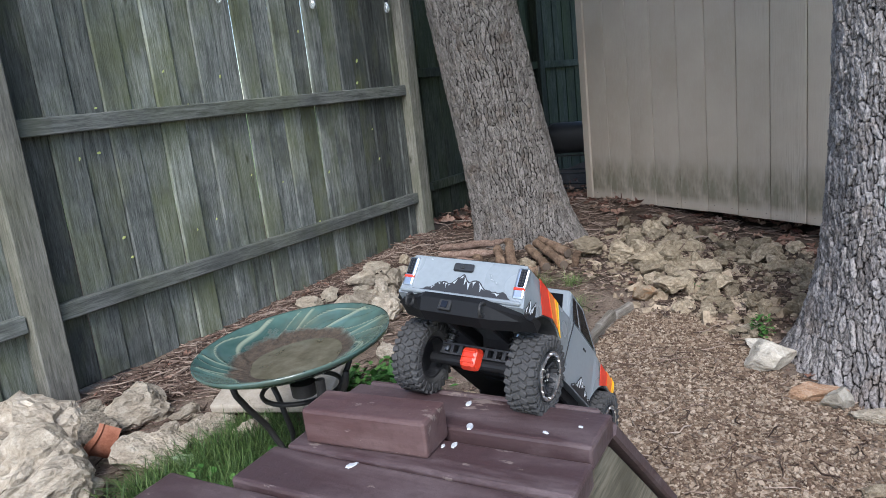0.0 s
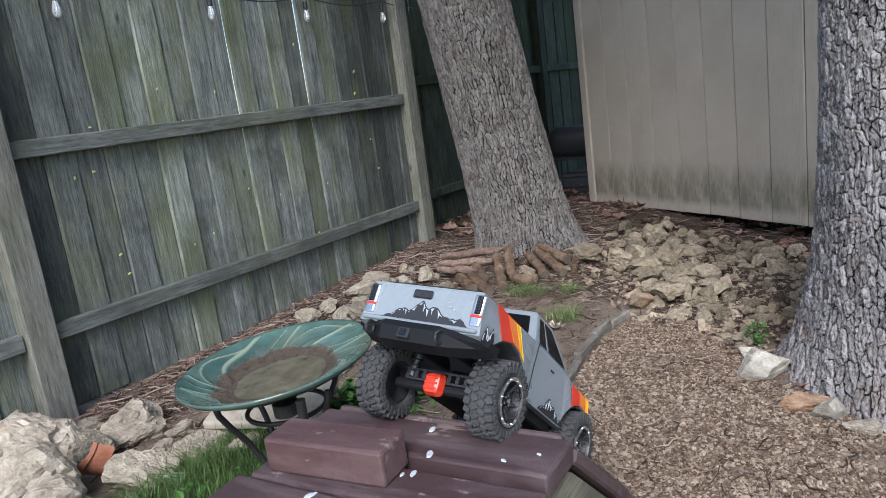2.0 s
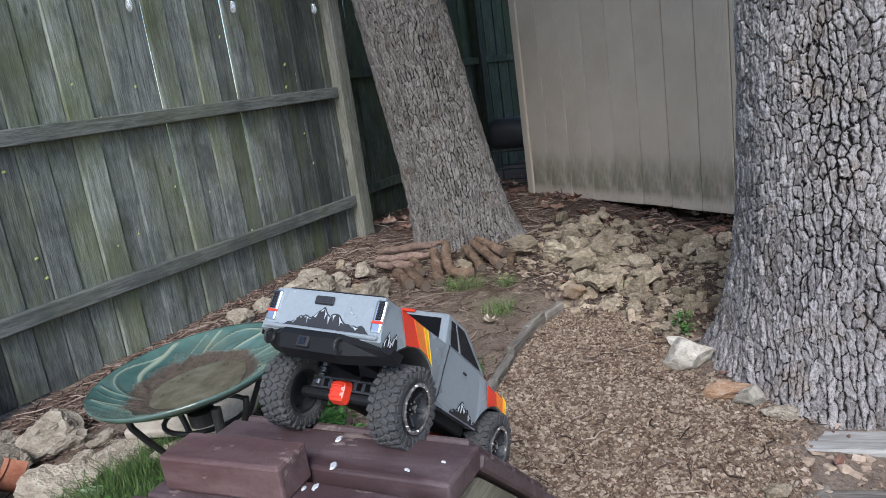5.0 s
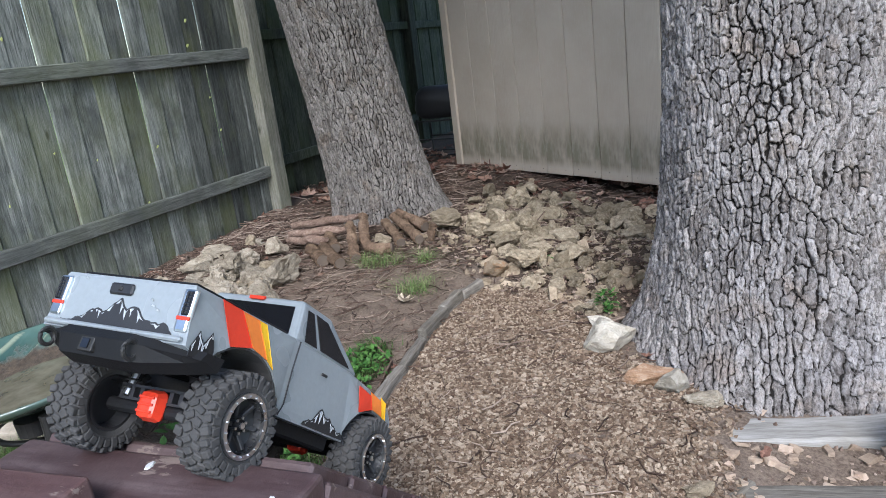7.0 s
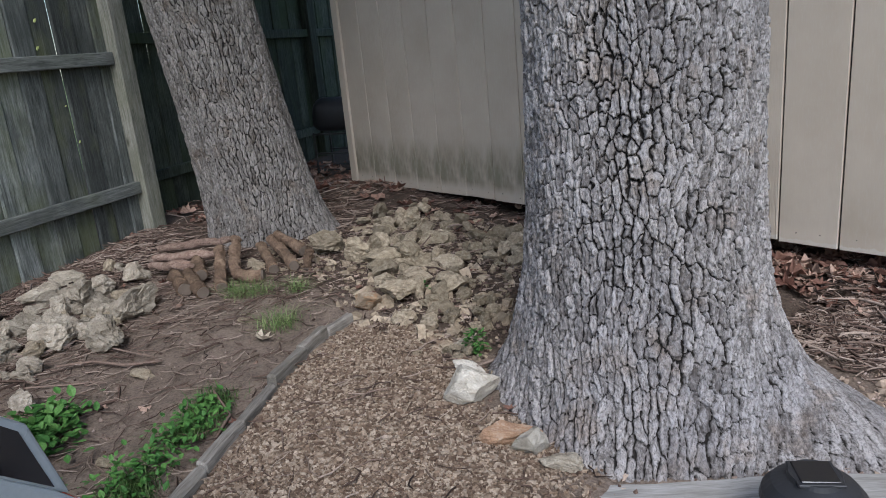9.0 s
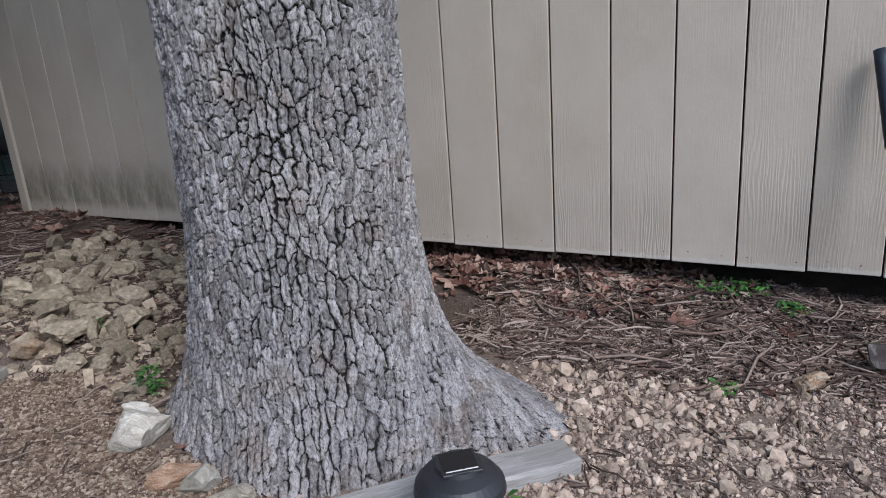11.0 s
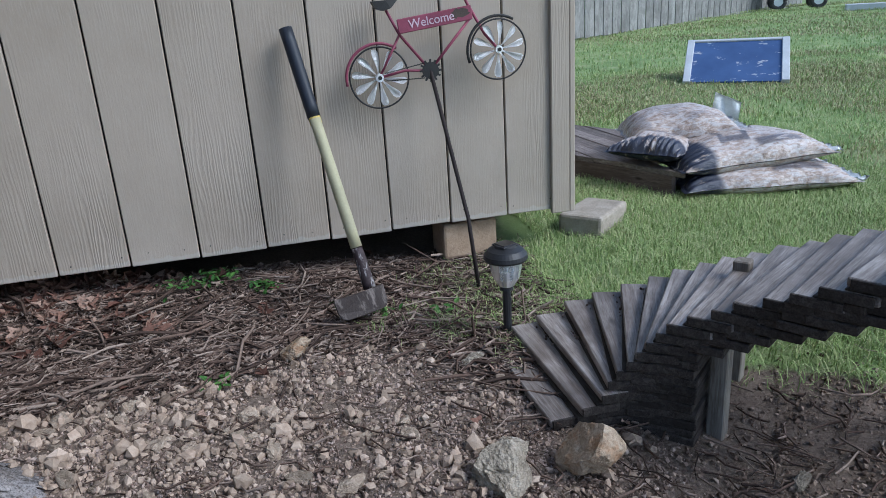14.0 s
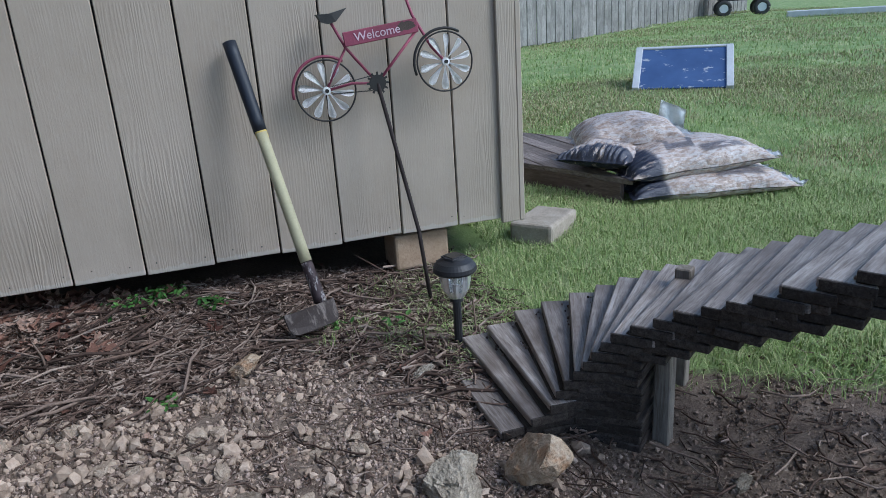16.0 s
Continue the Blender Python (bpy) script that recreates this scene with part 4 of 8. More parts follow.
def build_rocks():
    rng = random.Random(8)
    # the big ones by the fence post and under the bird bath
    near = [(-2.66, -0.09, 0.21), (-2.67, -0.36, 0.28), (-2.36, -0.36, 0.28), (-2.55, -0.22, 0.17), (-2.27, -0.08, 0.18), (-2.33, 0.09, 0.16), (-2.56, 0.06, 0.1), (-2.2, 0.19, 0.13), (-2.46, -0.55, 0.24), (-2.66, -0.24, 0.15), (-2.5, 0.2, 0.12), (-2.12, -0.4, 0.26), (-2.42, -0.02, 0.1)]
    for i, (x, y, s) in enumerate(near):
        place_rock(WHITE[i % 7], x, y, s, 0.75, rng.uniform(0, 360), 0.22, "pitted pale limestone rock piled beside the fence post", "rocks by the fence post", rng.uniform(1.0, 1.25))
    row = [(-3.4, 1.4, .14), (-3.03, 1.27, .19), (-2.81, 1.09, .2), (-3.25, 1.14, .16), (-3.36, 1.25, .14), (-3.2, 1.05, .14), (-3.42, 1.02, .15), (-3.14, 0.92, .15), (-2.93, 0.96, .19), (-3.15, 0.84, .14), (-3.22, 0.7, .13), (-2.99, 0.64, .12), (-3.02, 0.74, .1), (-3.0, 0.82, .12), (-2.67, 0.62, .2), (-2.54, 0.77, .1), (-2.76, 0.82, .1), (-2.97, 0.55, .14), (-2.77, 0.5, .11), (-2.4, 0.5, .11), (-2.56, 0.46, .12), (-2.44, 0.6, .075), (-3.06, 1.15, .15), (-3.3, 0.83, .13), (-3.5, 1.15, .14), (-2.86, 0.72, .12)]
    for i, (x, y, s) in enumerate(row):
        place_rock(WHITE[(i * 3) % 7], x, y, s * 0.83, 0.78, rng.uniform(0, 360), 0.12, "pale limestone rock in a row along the fence", "row of limestone rocks", rng.uniform(1.0, 1.3))
    for k in range(60):
        q = rng.random()
        x, y = -2.58 - 0.82 * q + rng.uniform(-0.2, 0.16), 0.42 + 0.88 * q + rng.uniform(-0.13, 0.16)
        place_rock(WHITE[k % 7] if k % 3 else RUBBLE[k % 8], x, y, rng.uniform(0.045, 0.095), 0.75, rng.uniform(0, 360), 0.1, "pale limestone rock in a row along the fence", "row of limestone rocks", rng.uniform(1.0, 1.3), rng.uniform(-15, 15))
    for x, y, s in ((-2.49, 1.1, .062), (-2.04, 0.86, .05), (-2.0, 0.9, .035), (-2.6, 1.5, .04), (-2.2, 0.62, .035)):
        place_rock(RUBBLE[0], x, y, s, 0.75, 40, 0.25, "small pale stone lying alone on bare soil", "")
    # rubble mound between the oaks
    made = 0
    while made < 190:
        x, y = rng.uniform(-3.35, -1.62), rng.uniform(1.72, 2.86)
        if y < 1.9 - 0.62 * (x + 2.3) * (1 if x < -2.3 else -0.1) and x < -2.3:
            continue
        if math.hypot(x + 1.265, y - 1.965) < 0.42 or math.hypot(x + 3.63, y - 2.165) < 0.38:
            continue
        if x > -2.2 and y < 1.80 and x < -1.8:
            continue
        s = rng.choice((0.045, 0.05, 0.06, 0.07, 0.085)) * rng.uniform(0.75, 1.2) * (0.8 if x > -2.15 else 1.1)
        place_rock(RUBBLE[made % 8], x, y, s, rng.uniform(0.75, 1.05), rng.uniform(0, 360), rng.uniform(0.0, 0.2), "rough limestone rubble stone heaped between the oaks", "rubble heap", rng.uniform(1.0, 1.3), rng.uniform(-40, 40), rng.uniform(-0.01, 0.015))
        made += 1
    for x, y, s in ((-2.95, 2.1, .16), (-2.72, 2.08, .14), (-2.55, 2.2, .13), (-3.05, 2.6, .13), (-2.25, 1.94, .12), (-3.09, 1.795, .075)):
        place_rock(HEAP[int(s * 100) % 4], x, y, s, 0.75, rng.uniform(0, 360), 0.1, "large mossy limestone rock in the rubble heap", "rubble heap", 1.15)
    # stones set round the near oak
    place_rock(BRIGHT[0], -1.515, 1.595, 0.125, 1.0, 35, 0.15, "flat-faced pale limestone rock against the oak roots", "stones round the oak", 1.3, 20)
    place_rock(RUST, -1.325, 1.52, 0.105, 0.62, 15, 0.2, "rust-stained orange stone against the oak roots", "stones round the oak", 1.55, -14)
    place_rock(BRIGHT[1], -1.252, 1.525, 0.075, 1.15, 75, 0.15, "white broken stone against the oak roots", "stones round the oak", 1.15, 22)
    place_rock(WHITE[4], -1.175, 1.525, 0.07, 0.7, 10, 0.25, "pale stone beside the grey timber", "stones round the oak", 1.2)
    place_rock(BRIGHT[2], -1.62, 1.69, 0.085, 0.6, 15, 0.2, "flat pale stone under a weed", "stones round the oak", 1.3)
    place_rock(WHITE[3], -1.76, 1.8, 0.07, 0.6, 80, 0.2, "pale stone at the edge of the gravel", "stones round the oak", 1.2)
    place_rock(TAN[1], -2.29, 1.81, 0.095, 0.8, 20, 0.15, "tan stone at the end of the timber edging", "", 1.2)
    # boulders by the ramp
    place_rock(TAN[2], 0.368, 1.838, 0.118, 1.05, 20, 0.12, "tan boulder beside the foot of the board ramp", "boulders by the ramp", 1.05)
    place_rock(WHITE[6], 0.208, 1.872, 0.15, 0.6, 70, 0.25, "grey-tan limestone boulder half sunk in soil", "boulders by the ramp", 1.1)
    place_rock(WHITE[0], 0.065, 1.71, 0.17, 0.4, 0, 0.3, "flat pale stone sunk in bare soil", "boulders by the ramp", 1.2)
    place_rock(TAN[1], -0.14, 2.52, 0.07, 0.9, 30, 0.2, "small brown stone among the twigs", "")
    place_rock(WHITE[3], 0.28, 2.3, 0.05, 0.8, 30, 0.2, "small brown stone among the twigs", "")
    place_rock(WHITE[1], 0.74, 1.70, 0.05, 0.5, 30, 0.2, "small pale stone under the ramp", "")
    # pale chunks on the bare patch
    for k in range(44):
        x = rng.uniform(-0.72, 0.3) if k % 3 else rng.uniform(-0.72, -0.2)
        y = 2.34 - 0.42 * (x + 0.72) + rng.uniform(-0.3, 0.14)
        place_rock(PALE[k % 6], x, y, rng.choice((0.022, 0.028, 0.035, 0.042, 0.05)), rng.uniform(0.5, 0.8), rng.uniform(0, 360), 0.3, "pale limestone chunk on the bare patch", "limestone chunks", rng.uniform(1, 1.4))
    for k in range(14):
        a = k * 0.9
        place_rock(RUBBLE[k % 8], -1.02 + 0.5 * rng.random(), 1.18 + 0.35 * rng.random(), rng.choice((0.03, 0.045, 0.06)), 0.6, a * 57, 0.25, "pale limestone chunk by the path", "limestone chunks", 1.2)


build_rocks()
shard = bmesh.new()
rows = [[shard.verts.new((r * math.cos(a), r * math.sin(a), z * (1 - 0.25 * math.sin(3 * a)))) for r, z in ((0.085, -0.03), (0.088, 0.03), (0.094, 0.034), (0.094, 0.05), (0.08, 0.05), (0.077, -0.03))] for a in np.linspace(-0.75, 0.7, 14)]
for p, q in zip(rows, rows[1:]):
    for k in range(6):
        shard.faces.new((p[k], q[k], q[(k + 1) % 6], p[(k + 1) % 6]))
shard.faces.new(rows[0])
shard.faces.new(rows[-1][::-1])
bmesh.ops.recalc_face_normals(shard, faces=shard.faces[:])
pot = part("pot_shard", shard, "terracotta")
pot.matrix_world = pose(-2.44, -0.165, 0.075, 62, 8, -20)
tagged(pot, "broken terracotta pot rim wedged among the rocks", "pot shard")


# ---- logs and roots ----
def build_logs():
    rng = random.Random(3)
    logs = [
        ([(-2.94, 1.575, 0.066), (-3.03, 1.61, 0.085), (-3.1, 1.65, 0.13), (-3.216, 1.707, 0.165)], 0.027),
        ([(-2.90, 1.745, 0.085), (-2.95, 1.69, 0.08), (-3.03, 1.675, 0.092), (-3.13, 1.73, 0.13), (-3.255, 1.806, 0.173)], 0.028),
        ([(-3.05, 1.47, 0.066), (-3.16, 1.49, 0.072), (-3.29, 1.518, 0.08)], 0.034),
        ([(-2.955, 1.505, 0.064), (-3.06, 1.52, 0.075), (-3.22, 1.55, 0.095)], 0.03),
        ([(-2.915, 1.797, 0.084), (-3.03, 1.84, 0.1), (-3.218, 1.895, 0.125)], 0.026),
        ([(-2.864, 1.867, 0.089), (-3.02, 1.91, 0.11), (-3.244, 1.957, 0.138)], 0.026),
        ([(-3.0, 1.995, 0.1), (-3.12, 2.0, 0.12), (-3.271, 2.002, 0.14)], 0.028),
        ([(-2.853, 1.915, 0.07), (-2.856, 1.93, 0.11), (-2.85, 1.94, 0.155)], 0.022),
        ([(-3.12, 1.57, 0.085), (-3.22, 1.6, 0.1), (-3.3, 1.63, 0.11)], 0.03),
    ]
    for k, (line, r0) in enumerate(logs):
        r0 *= 0.9
        bm = bmesh.new()
        pts = []
        for a, b in zip(line, line[1:]):
            pts += [Vector(a).lerp(Vector(b), q / 6) for q in range(6)]
        pts.append(Vector(line[-1]))
        pts = [sum((pts[min(max(i + d, 0), len(pts) - 1)] for d in (-2, -1, 0, 1, 2)), Vector()) / 5 for i in range(len(pts))]
        o = pts[0].copy()
        tube(bm, [p - o for p in pts], [r0 * (1 - 0.12 * i / len(pts) + 0.09 * math.sin(i * 1.3 + k) + 0.05 * math.sin(i * 2.9 + 2 * k)) for i in range(len(pts))], 18)
        for v in bm.verts:
            w = v.co + o
            v.co += Vector((noise.noise(w * 30), noise.noise(w * 34 + Vector((3, k, 3))), noise.noise(w * 32 + Vector((9, 0, k))))) * 0.008
            v.co += Vector((noise.noise(w * 90), noise.noise(w * 94), noise.noise(w * 92 + Vector((1, 0, k))))) * 0.003
        log = part("log", bm, "log")
        log.matrix_world = Matrix.Translation(o)
        tagged(log, "short reddish rotting log stacked at the oak's foot", "log", "stacked logs")
        d = (Vector(pts[1]) - o).normalized()
        bm = bmesh.new()
        m, _ = between(-d * 0.006, d)
        cyl(bm, r0 * 0.82, r0 * 0.9, 0.008, m, 18)
        part("cut_end", bm, "cut_wood", log, "sawn grey-brown cut end")
    for k, (a, b, r0, z0, z1) in enumerate((((-3.55, 1.557), (-3.3, 1.82), 0.02, 0.135, 0.16), ((-3.48, 1.508), (-3.24, 1.72), 0.02, 0.115, 0.13), ((-3.44, 1.50), (-3.3, 1.62), 0.014, 0.09, 0.1), ((-3.4, 1.46), (-3.18, 1.56), 0.016, 0.11, 0.12))):
        bm = bmesh.new()
        n = 14
        pts = [(a[0] + (b[0] - a[0]) * i / n, a[1] + (b[1] - a[1]) * i / n, 0) for i in range(n + 1)]
        o = Vector((*a, z0))
        tube(bm, [Vector((x - a[0], y - a[1], 0.004 * math.sin(i) + (z1 - z0) * i / n)) for i, (x, y, _) in enumerate(pts)], [r0 * (0.45 + 0.6 * math.sin(math.pi * (0.12 + 0.8 * i / n))) for i in range(n + 1)], 12)
        for v in bm.verts:
            v.co += Vector((noise.noise(v.co * 30), noise.noise(v.co * 33), noise.noise(v.co * 26 + Vector((2, 2, 2))))) * 0.008
        br = part("branch", bm, "split_wood")
        br.matrix_world = Matrix.Translation(o)
        tagged(br, "split reddish dead branch lying on the logs", "branch", "dead branches")


MAT["cut_wood"] = plain("sawn_log_end", (0.115, 0.087, 0.066), 0.9, 0.0, 0.3, 60, 0.001)
MAT["split_wood"] = grain_wood("split_red_wood", (0.1, 0.058, 0.042), (0.25, 0.16, 0.122), (0.42, 0.31, 0.245), "y", relief=0.003)
build_logs()

# ---- painted plank deck ----
DECK = Matrix(((0.835, -0.55, 0, -0.886), (0.55, 0.835, 0, 0.468), (0, 0, 1, 0.505), (0, 0, 0, 1)))  # x along the planks, y down the far ramp


def build_deck():
    deck = thing("plank_deck", DECK, "worn oxblood-painted plank deck with a ramp for toy trucks", "deck")
    rng = random.Random(2)

    def plank(u0, u1, v0, v1, top, tilt=0.0, thick=0.036, mat="deck"):
        """A board with eased, slightly wavy edges and a shallow cup."""
        w = abs(v1 - v0)
        bm = boxed(u1 - u0, w, thick, None, 0.005, 2)
        for q in np.linspace(-0.5, 0.5, 16)[1:-1]:
            bmesh.ops.bisect_plane(bm, geom=bm.verts[:] + bm.edges[:] + bm.faces[:], plane_co=(q * (u1 - u0), 0, 0), plane_no=(1, 0, 0))
        for v in bm.verts:
            k = Vector((v.co.x * 9 + u0 * 31, v.co.y * 30, top * 90 + v0 * 50))
            v.co += Vector((0.0015 * noise.noise(k * 2.3), 0.0018 * noise.noise(k), 0.0012 * noise.noise(k + Vector((4, 1, 7)))))
        return part("plank", bm, mat, deck, at=pose((u0 + u1) / 2, (v0 + v1) / 2, top - thick / 2, tilt, 0, rng.uniform(-0.5, 0.5)))

    plank(-0.43, 0.0, -0.099, 0.0, 0.0)
    plank(-0.43, 0.006, -0.192, -0.113, -0.014, 2)
    plank(-0.45, 0.012, -0.288, -0.198, -0.018, 2)
    plank(-0.56, 0.0, -0.384, -0.295, -0.026, 2)
    plank(-0.58, -0.02, -0.48, -0.391, -0.034, 2)
    bm = boxed(0.2, 0.068, 0.054, None, 0.005, 2)
    for v in bm.verts:
        v.co += Vector((0.002 * noise.noise(v.co * 40), 0.002 * noise.noise(v.co * 37 + Vector((3, 3, 3))), 0.0015 * noise.noise(v.co * 33)))
    part("raised_block", bm, "deck_red", deck, "raised dark red wooden block", at=pose(-0.304, -0.142, 0.0135, 1, 0, 3))
    # the far ramp
    for k in range(4):
        v = 0.045 + 0.074 * k
        bm = boxed(0.40, 0.09, 0.03, None, 0.004)
        part("plank", bm, "deck", deck, at=pose(-0.225, v, -0.045 - 0.066 * k, -42))
    # raw side panels under the planks and the slope, and their legs
    for u in (-0.022, -0.42):
        bm = bmesh.new()
        out = [(-0.46, -0.066), (-0.015, -0.042), (0.012, -0.058), (0.36, -0.372), (0.36, -0.49), (0.30, -0.49), (0.02, -0.235), (-0.46, -0.2)]
        ends = [[bm.verts.new((x, v, z)) for v, z in out] for x in (-0.011, 0.011)]
        bm.faces.new(ends[0][::-1])
        bm.faces.new(ends[1])
        for k in range(len(out)):
            q = (k + 1) % len(out)
            bm.faces.new((ends[0][k], ends[0][q], ends[1][q], ends[1][k]))
        bmesh.ops.recalc_face_normals(bm, faces=bm.faces[:])
        bmesh.ops.triangulate(bm, faces=[f for f in bm.faces if len(f.verts) > 4])
        part("side_panel", bm, "deck_raw", deck, "raw greenish-brown plywood side", at=pose(u, 0, 0))
        for v in (-0.42, -0.04):
            part("leg", boxed(0.036, 0.08, 0.47, None, 0.004), "deck_raw", deck, at=pose(u - 0.032, v, -0.29))
    bm = boxed(0.03, 0.50, 0.022, None, 0.004)
    part("ramp_trim", bm, "deck", deck, "dark red painted trim board", at=pose(-0.012, 0.185, -0.19, -42))
    for u, v, r in ((-0.2125, -0.026, 0.0055), (-0.178, -0.091, 0.006), (-0.187, -0.124, 0.006), (-0.201, -0.131, 0.0035), (-0.301, -0.21, 0.0065), (-0.07, -0.078, 0.0035), (-0.03, -0.05, 0.0025)):
        bm = bmesh.new()
        m = 22
        ring = [(r * (1 + 0.45 * noise.noise(Vector((math.cos(a) * 1.7, math.sin(a) * 1.7, u * 90)))) * math.cos(a) * 1.5, r * (1 + 0.5 * noise.noise(Vector((math.cos(a) * 2, math.sin(a) * 2, v * 70)))) * math.sin(a) * 0.8) for a in [2 * math.pi * k / m for k in range(m)]]
        top = bm.verts.new((0, 0, 0.0016))
        rim = [bm.verts.new((x * 0.8, y * 0.8, 0.0012)) for x, y in ring]
        low = [bm.verts.new((x, y, -0.0008)) for x, y in ring]
        for k in range(m):
            q = (k + 1) % m
            bm.faces.new((top, rim[k], rim[q]))
            bm.faces.new((rim[k], low[k], low[q], rim[q]))
        part("bird_dropping", bm, "white_wood", deck, at=pose(u, v, 0.0006 if v > -0.1 else (-0.0128 if v > -0.19 else -0.0168), 0 if v > -0.1 else 2, 0, u * 400))
    return deck


build_deck()


# ---- bird bath ----
def build_birdbath():
    bath = thing("bird_bath", pose(-1.82, 0.27, 0.0), "teal glass bird bath with muddy water on iron legs", "bird bath")
    n, rings = 420, 56
    R = 0.242
    a = np.linspace(0, 2 * math.pi, n, endpoint=False)
    verts, relief, silt = [], [], []
    for j in range(rings):
        q = j / (rings - 1)
        r = R * q
        z = 0.062 * q ** 2.4
        for t in a:
            w = float(smooth01(0.5, 0.6, q) * smooth01(1.0, 0.93, q))
            bend = 2.2 * (q - 0.5) + 0.35 * math.sin(4 * t + 1)
            s = 0.0
            for many, tw, wd in ((9, 1.0, 0.075), (9, 2.1, 0.06), (18, 1.5, 0.06)):
                f = (many * (t + tw * bend * 0.55) / (2 * math.pi) + 0.25 * math.sin(3 * t)) % 1.0
                s = max(s, math.exp(-((f - 0.5) / wd) ** 2) * (1.0 if many == 9 else 0.6))
            verts.append((r * math.cos(t), r * math.sin(t), z + 0.006 * w * s))
            relief.append(min(1, w * s))
            silt.append(0.86 * float(smooth01(0.8, 0.52, q)) + 0.2 * math.sin(t - 2.2))
    top = len(verts)
    for j in range(rings):
        q = j / (rings - 1)
        for t in a:
            verts.append((R * q * math.cos(t), R * q * math.sin(t), 0.062 * q ** 2.4 - 0.011 + (0.005 if j == rings - 1 else 0)))
            relief.append(0.2)
            silt.append(0.0)
    j, i = np.meshgrid(np.arange(rings - 1), np.arange(n), indexing="ij")
    p, q2 = (j * n + i).ravel(), (j * n + (i + 1) % n).ravel()
    f = np.concatenate([np.stack([p, q2, q2 + n, p + n], -1), np.stack([p + top, p + top + n, q2 + top + n, q2 + top], -1)])
    k = np.arange(n)
    e = (rings - 1) * n
    f = np.concatenate([f, np.stack([e + k, e + (k + 1) % n, top + e + (k + 1) % n, top + e + k], -1)])
    bowl = arrays("bowl", verts, f, "bowl", bath, smooth=True, at=pose(0, 0, 0.358, 5, -1, 0))
    for name, data in (("relief", relief), ("silt", silt)):
        at = bowl.data.attributes.new(name, "FLOAT", "POINT")
        at.data.foreach_set("value", np.asarray(data, np.float32))
    bm = bmesh.new()
    ring = [bm.verts.new((math.cos(t) * (0.118 + 0.004 * math.sin(3 * t + 1)), math.sin(t) * (0.116 + 0.004 * math.sin(4 * t)), 0)) for t in np.linspace(0, 2 * math.pi, 60, endpoint=False)]
    bm.faces.new(ring)
    part("water", bm, "puddle", bowl, "shallow murky water", at=pose(0.002, 0, 0.0125))
    for ang in (20, 110, 200, 290):
        c, s = math.cos(radians(ang)), math.sin(radians(ang))
        bm = bmesh.new()
        tube(bm, [(0.185 * c, 0.185 * s, 0.37), (0.178 * c, 0.178 * s, 0.34), (0.155 * c, 0.155 * s, 0.3), (0.115 * c, 0.115 * s, 0.24), (0.075 * c, 0.075 * s, 0.15), (0.085 * c, 0.085 * s, 0.07), (0.14 * c, 0.14 * s, 0.0)], 0.0075, 8)
        part("leg", bm, "iron", bath, smooth=True)
    bm = bmesh.new()
    tube(bm, [(0.098 * math.cos(t), 0.098 * math.sin(t), 0.29) for t in np.linspace(0, 2 * math.pi, 25)], 0.006, 6)
    part("ring", bm, "iron", bath, smooth=True)
    bm = bmesh.new()
    rod(bm, (0.212, -0.01, 0.20), (0.212, -0.01, 0.384), 0.011, n=14)
    part("bolt", bm, "iron", bath)
    bm = bmesh.new()
    cyl(bm, 0.028, 0.03, 0.03, pose(0.14, -0.03, 0.33), 18)
    part("cap", bm, "iron", bath)
    return bath


nw = Nodes("murky_water", 0.06, 0.0, 0.5)
nw.colour(nw.ramp(nw.noise(18, 4, 0.6), (0.3, (0.075, 0.062, 0.038)), (0.7, (0.17, 0.155, 0.11))))
MAT["puddle"] = nw.m
build_birdbath()


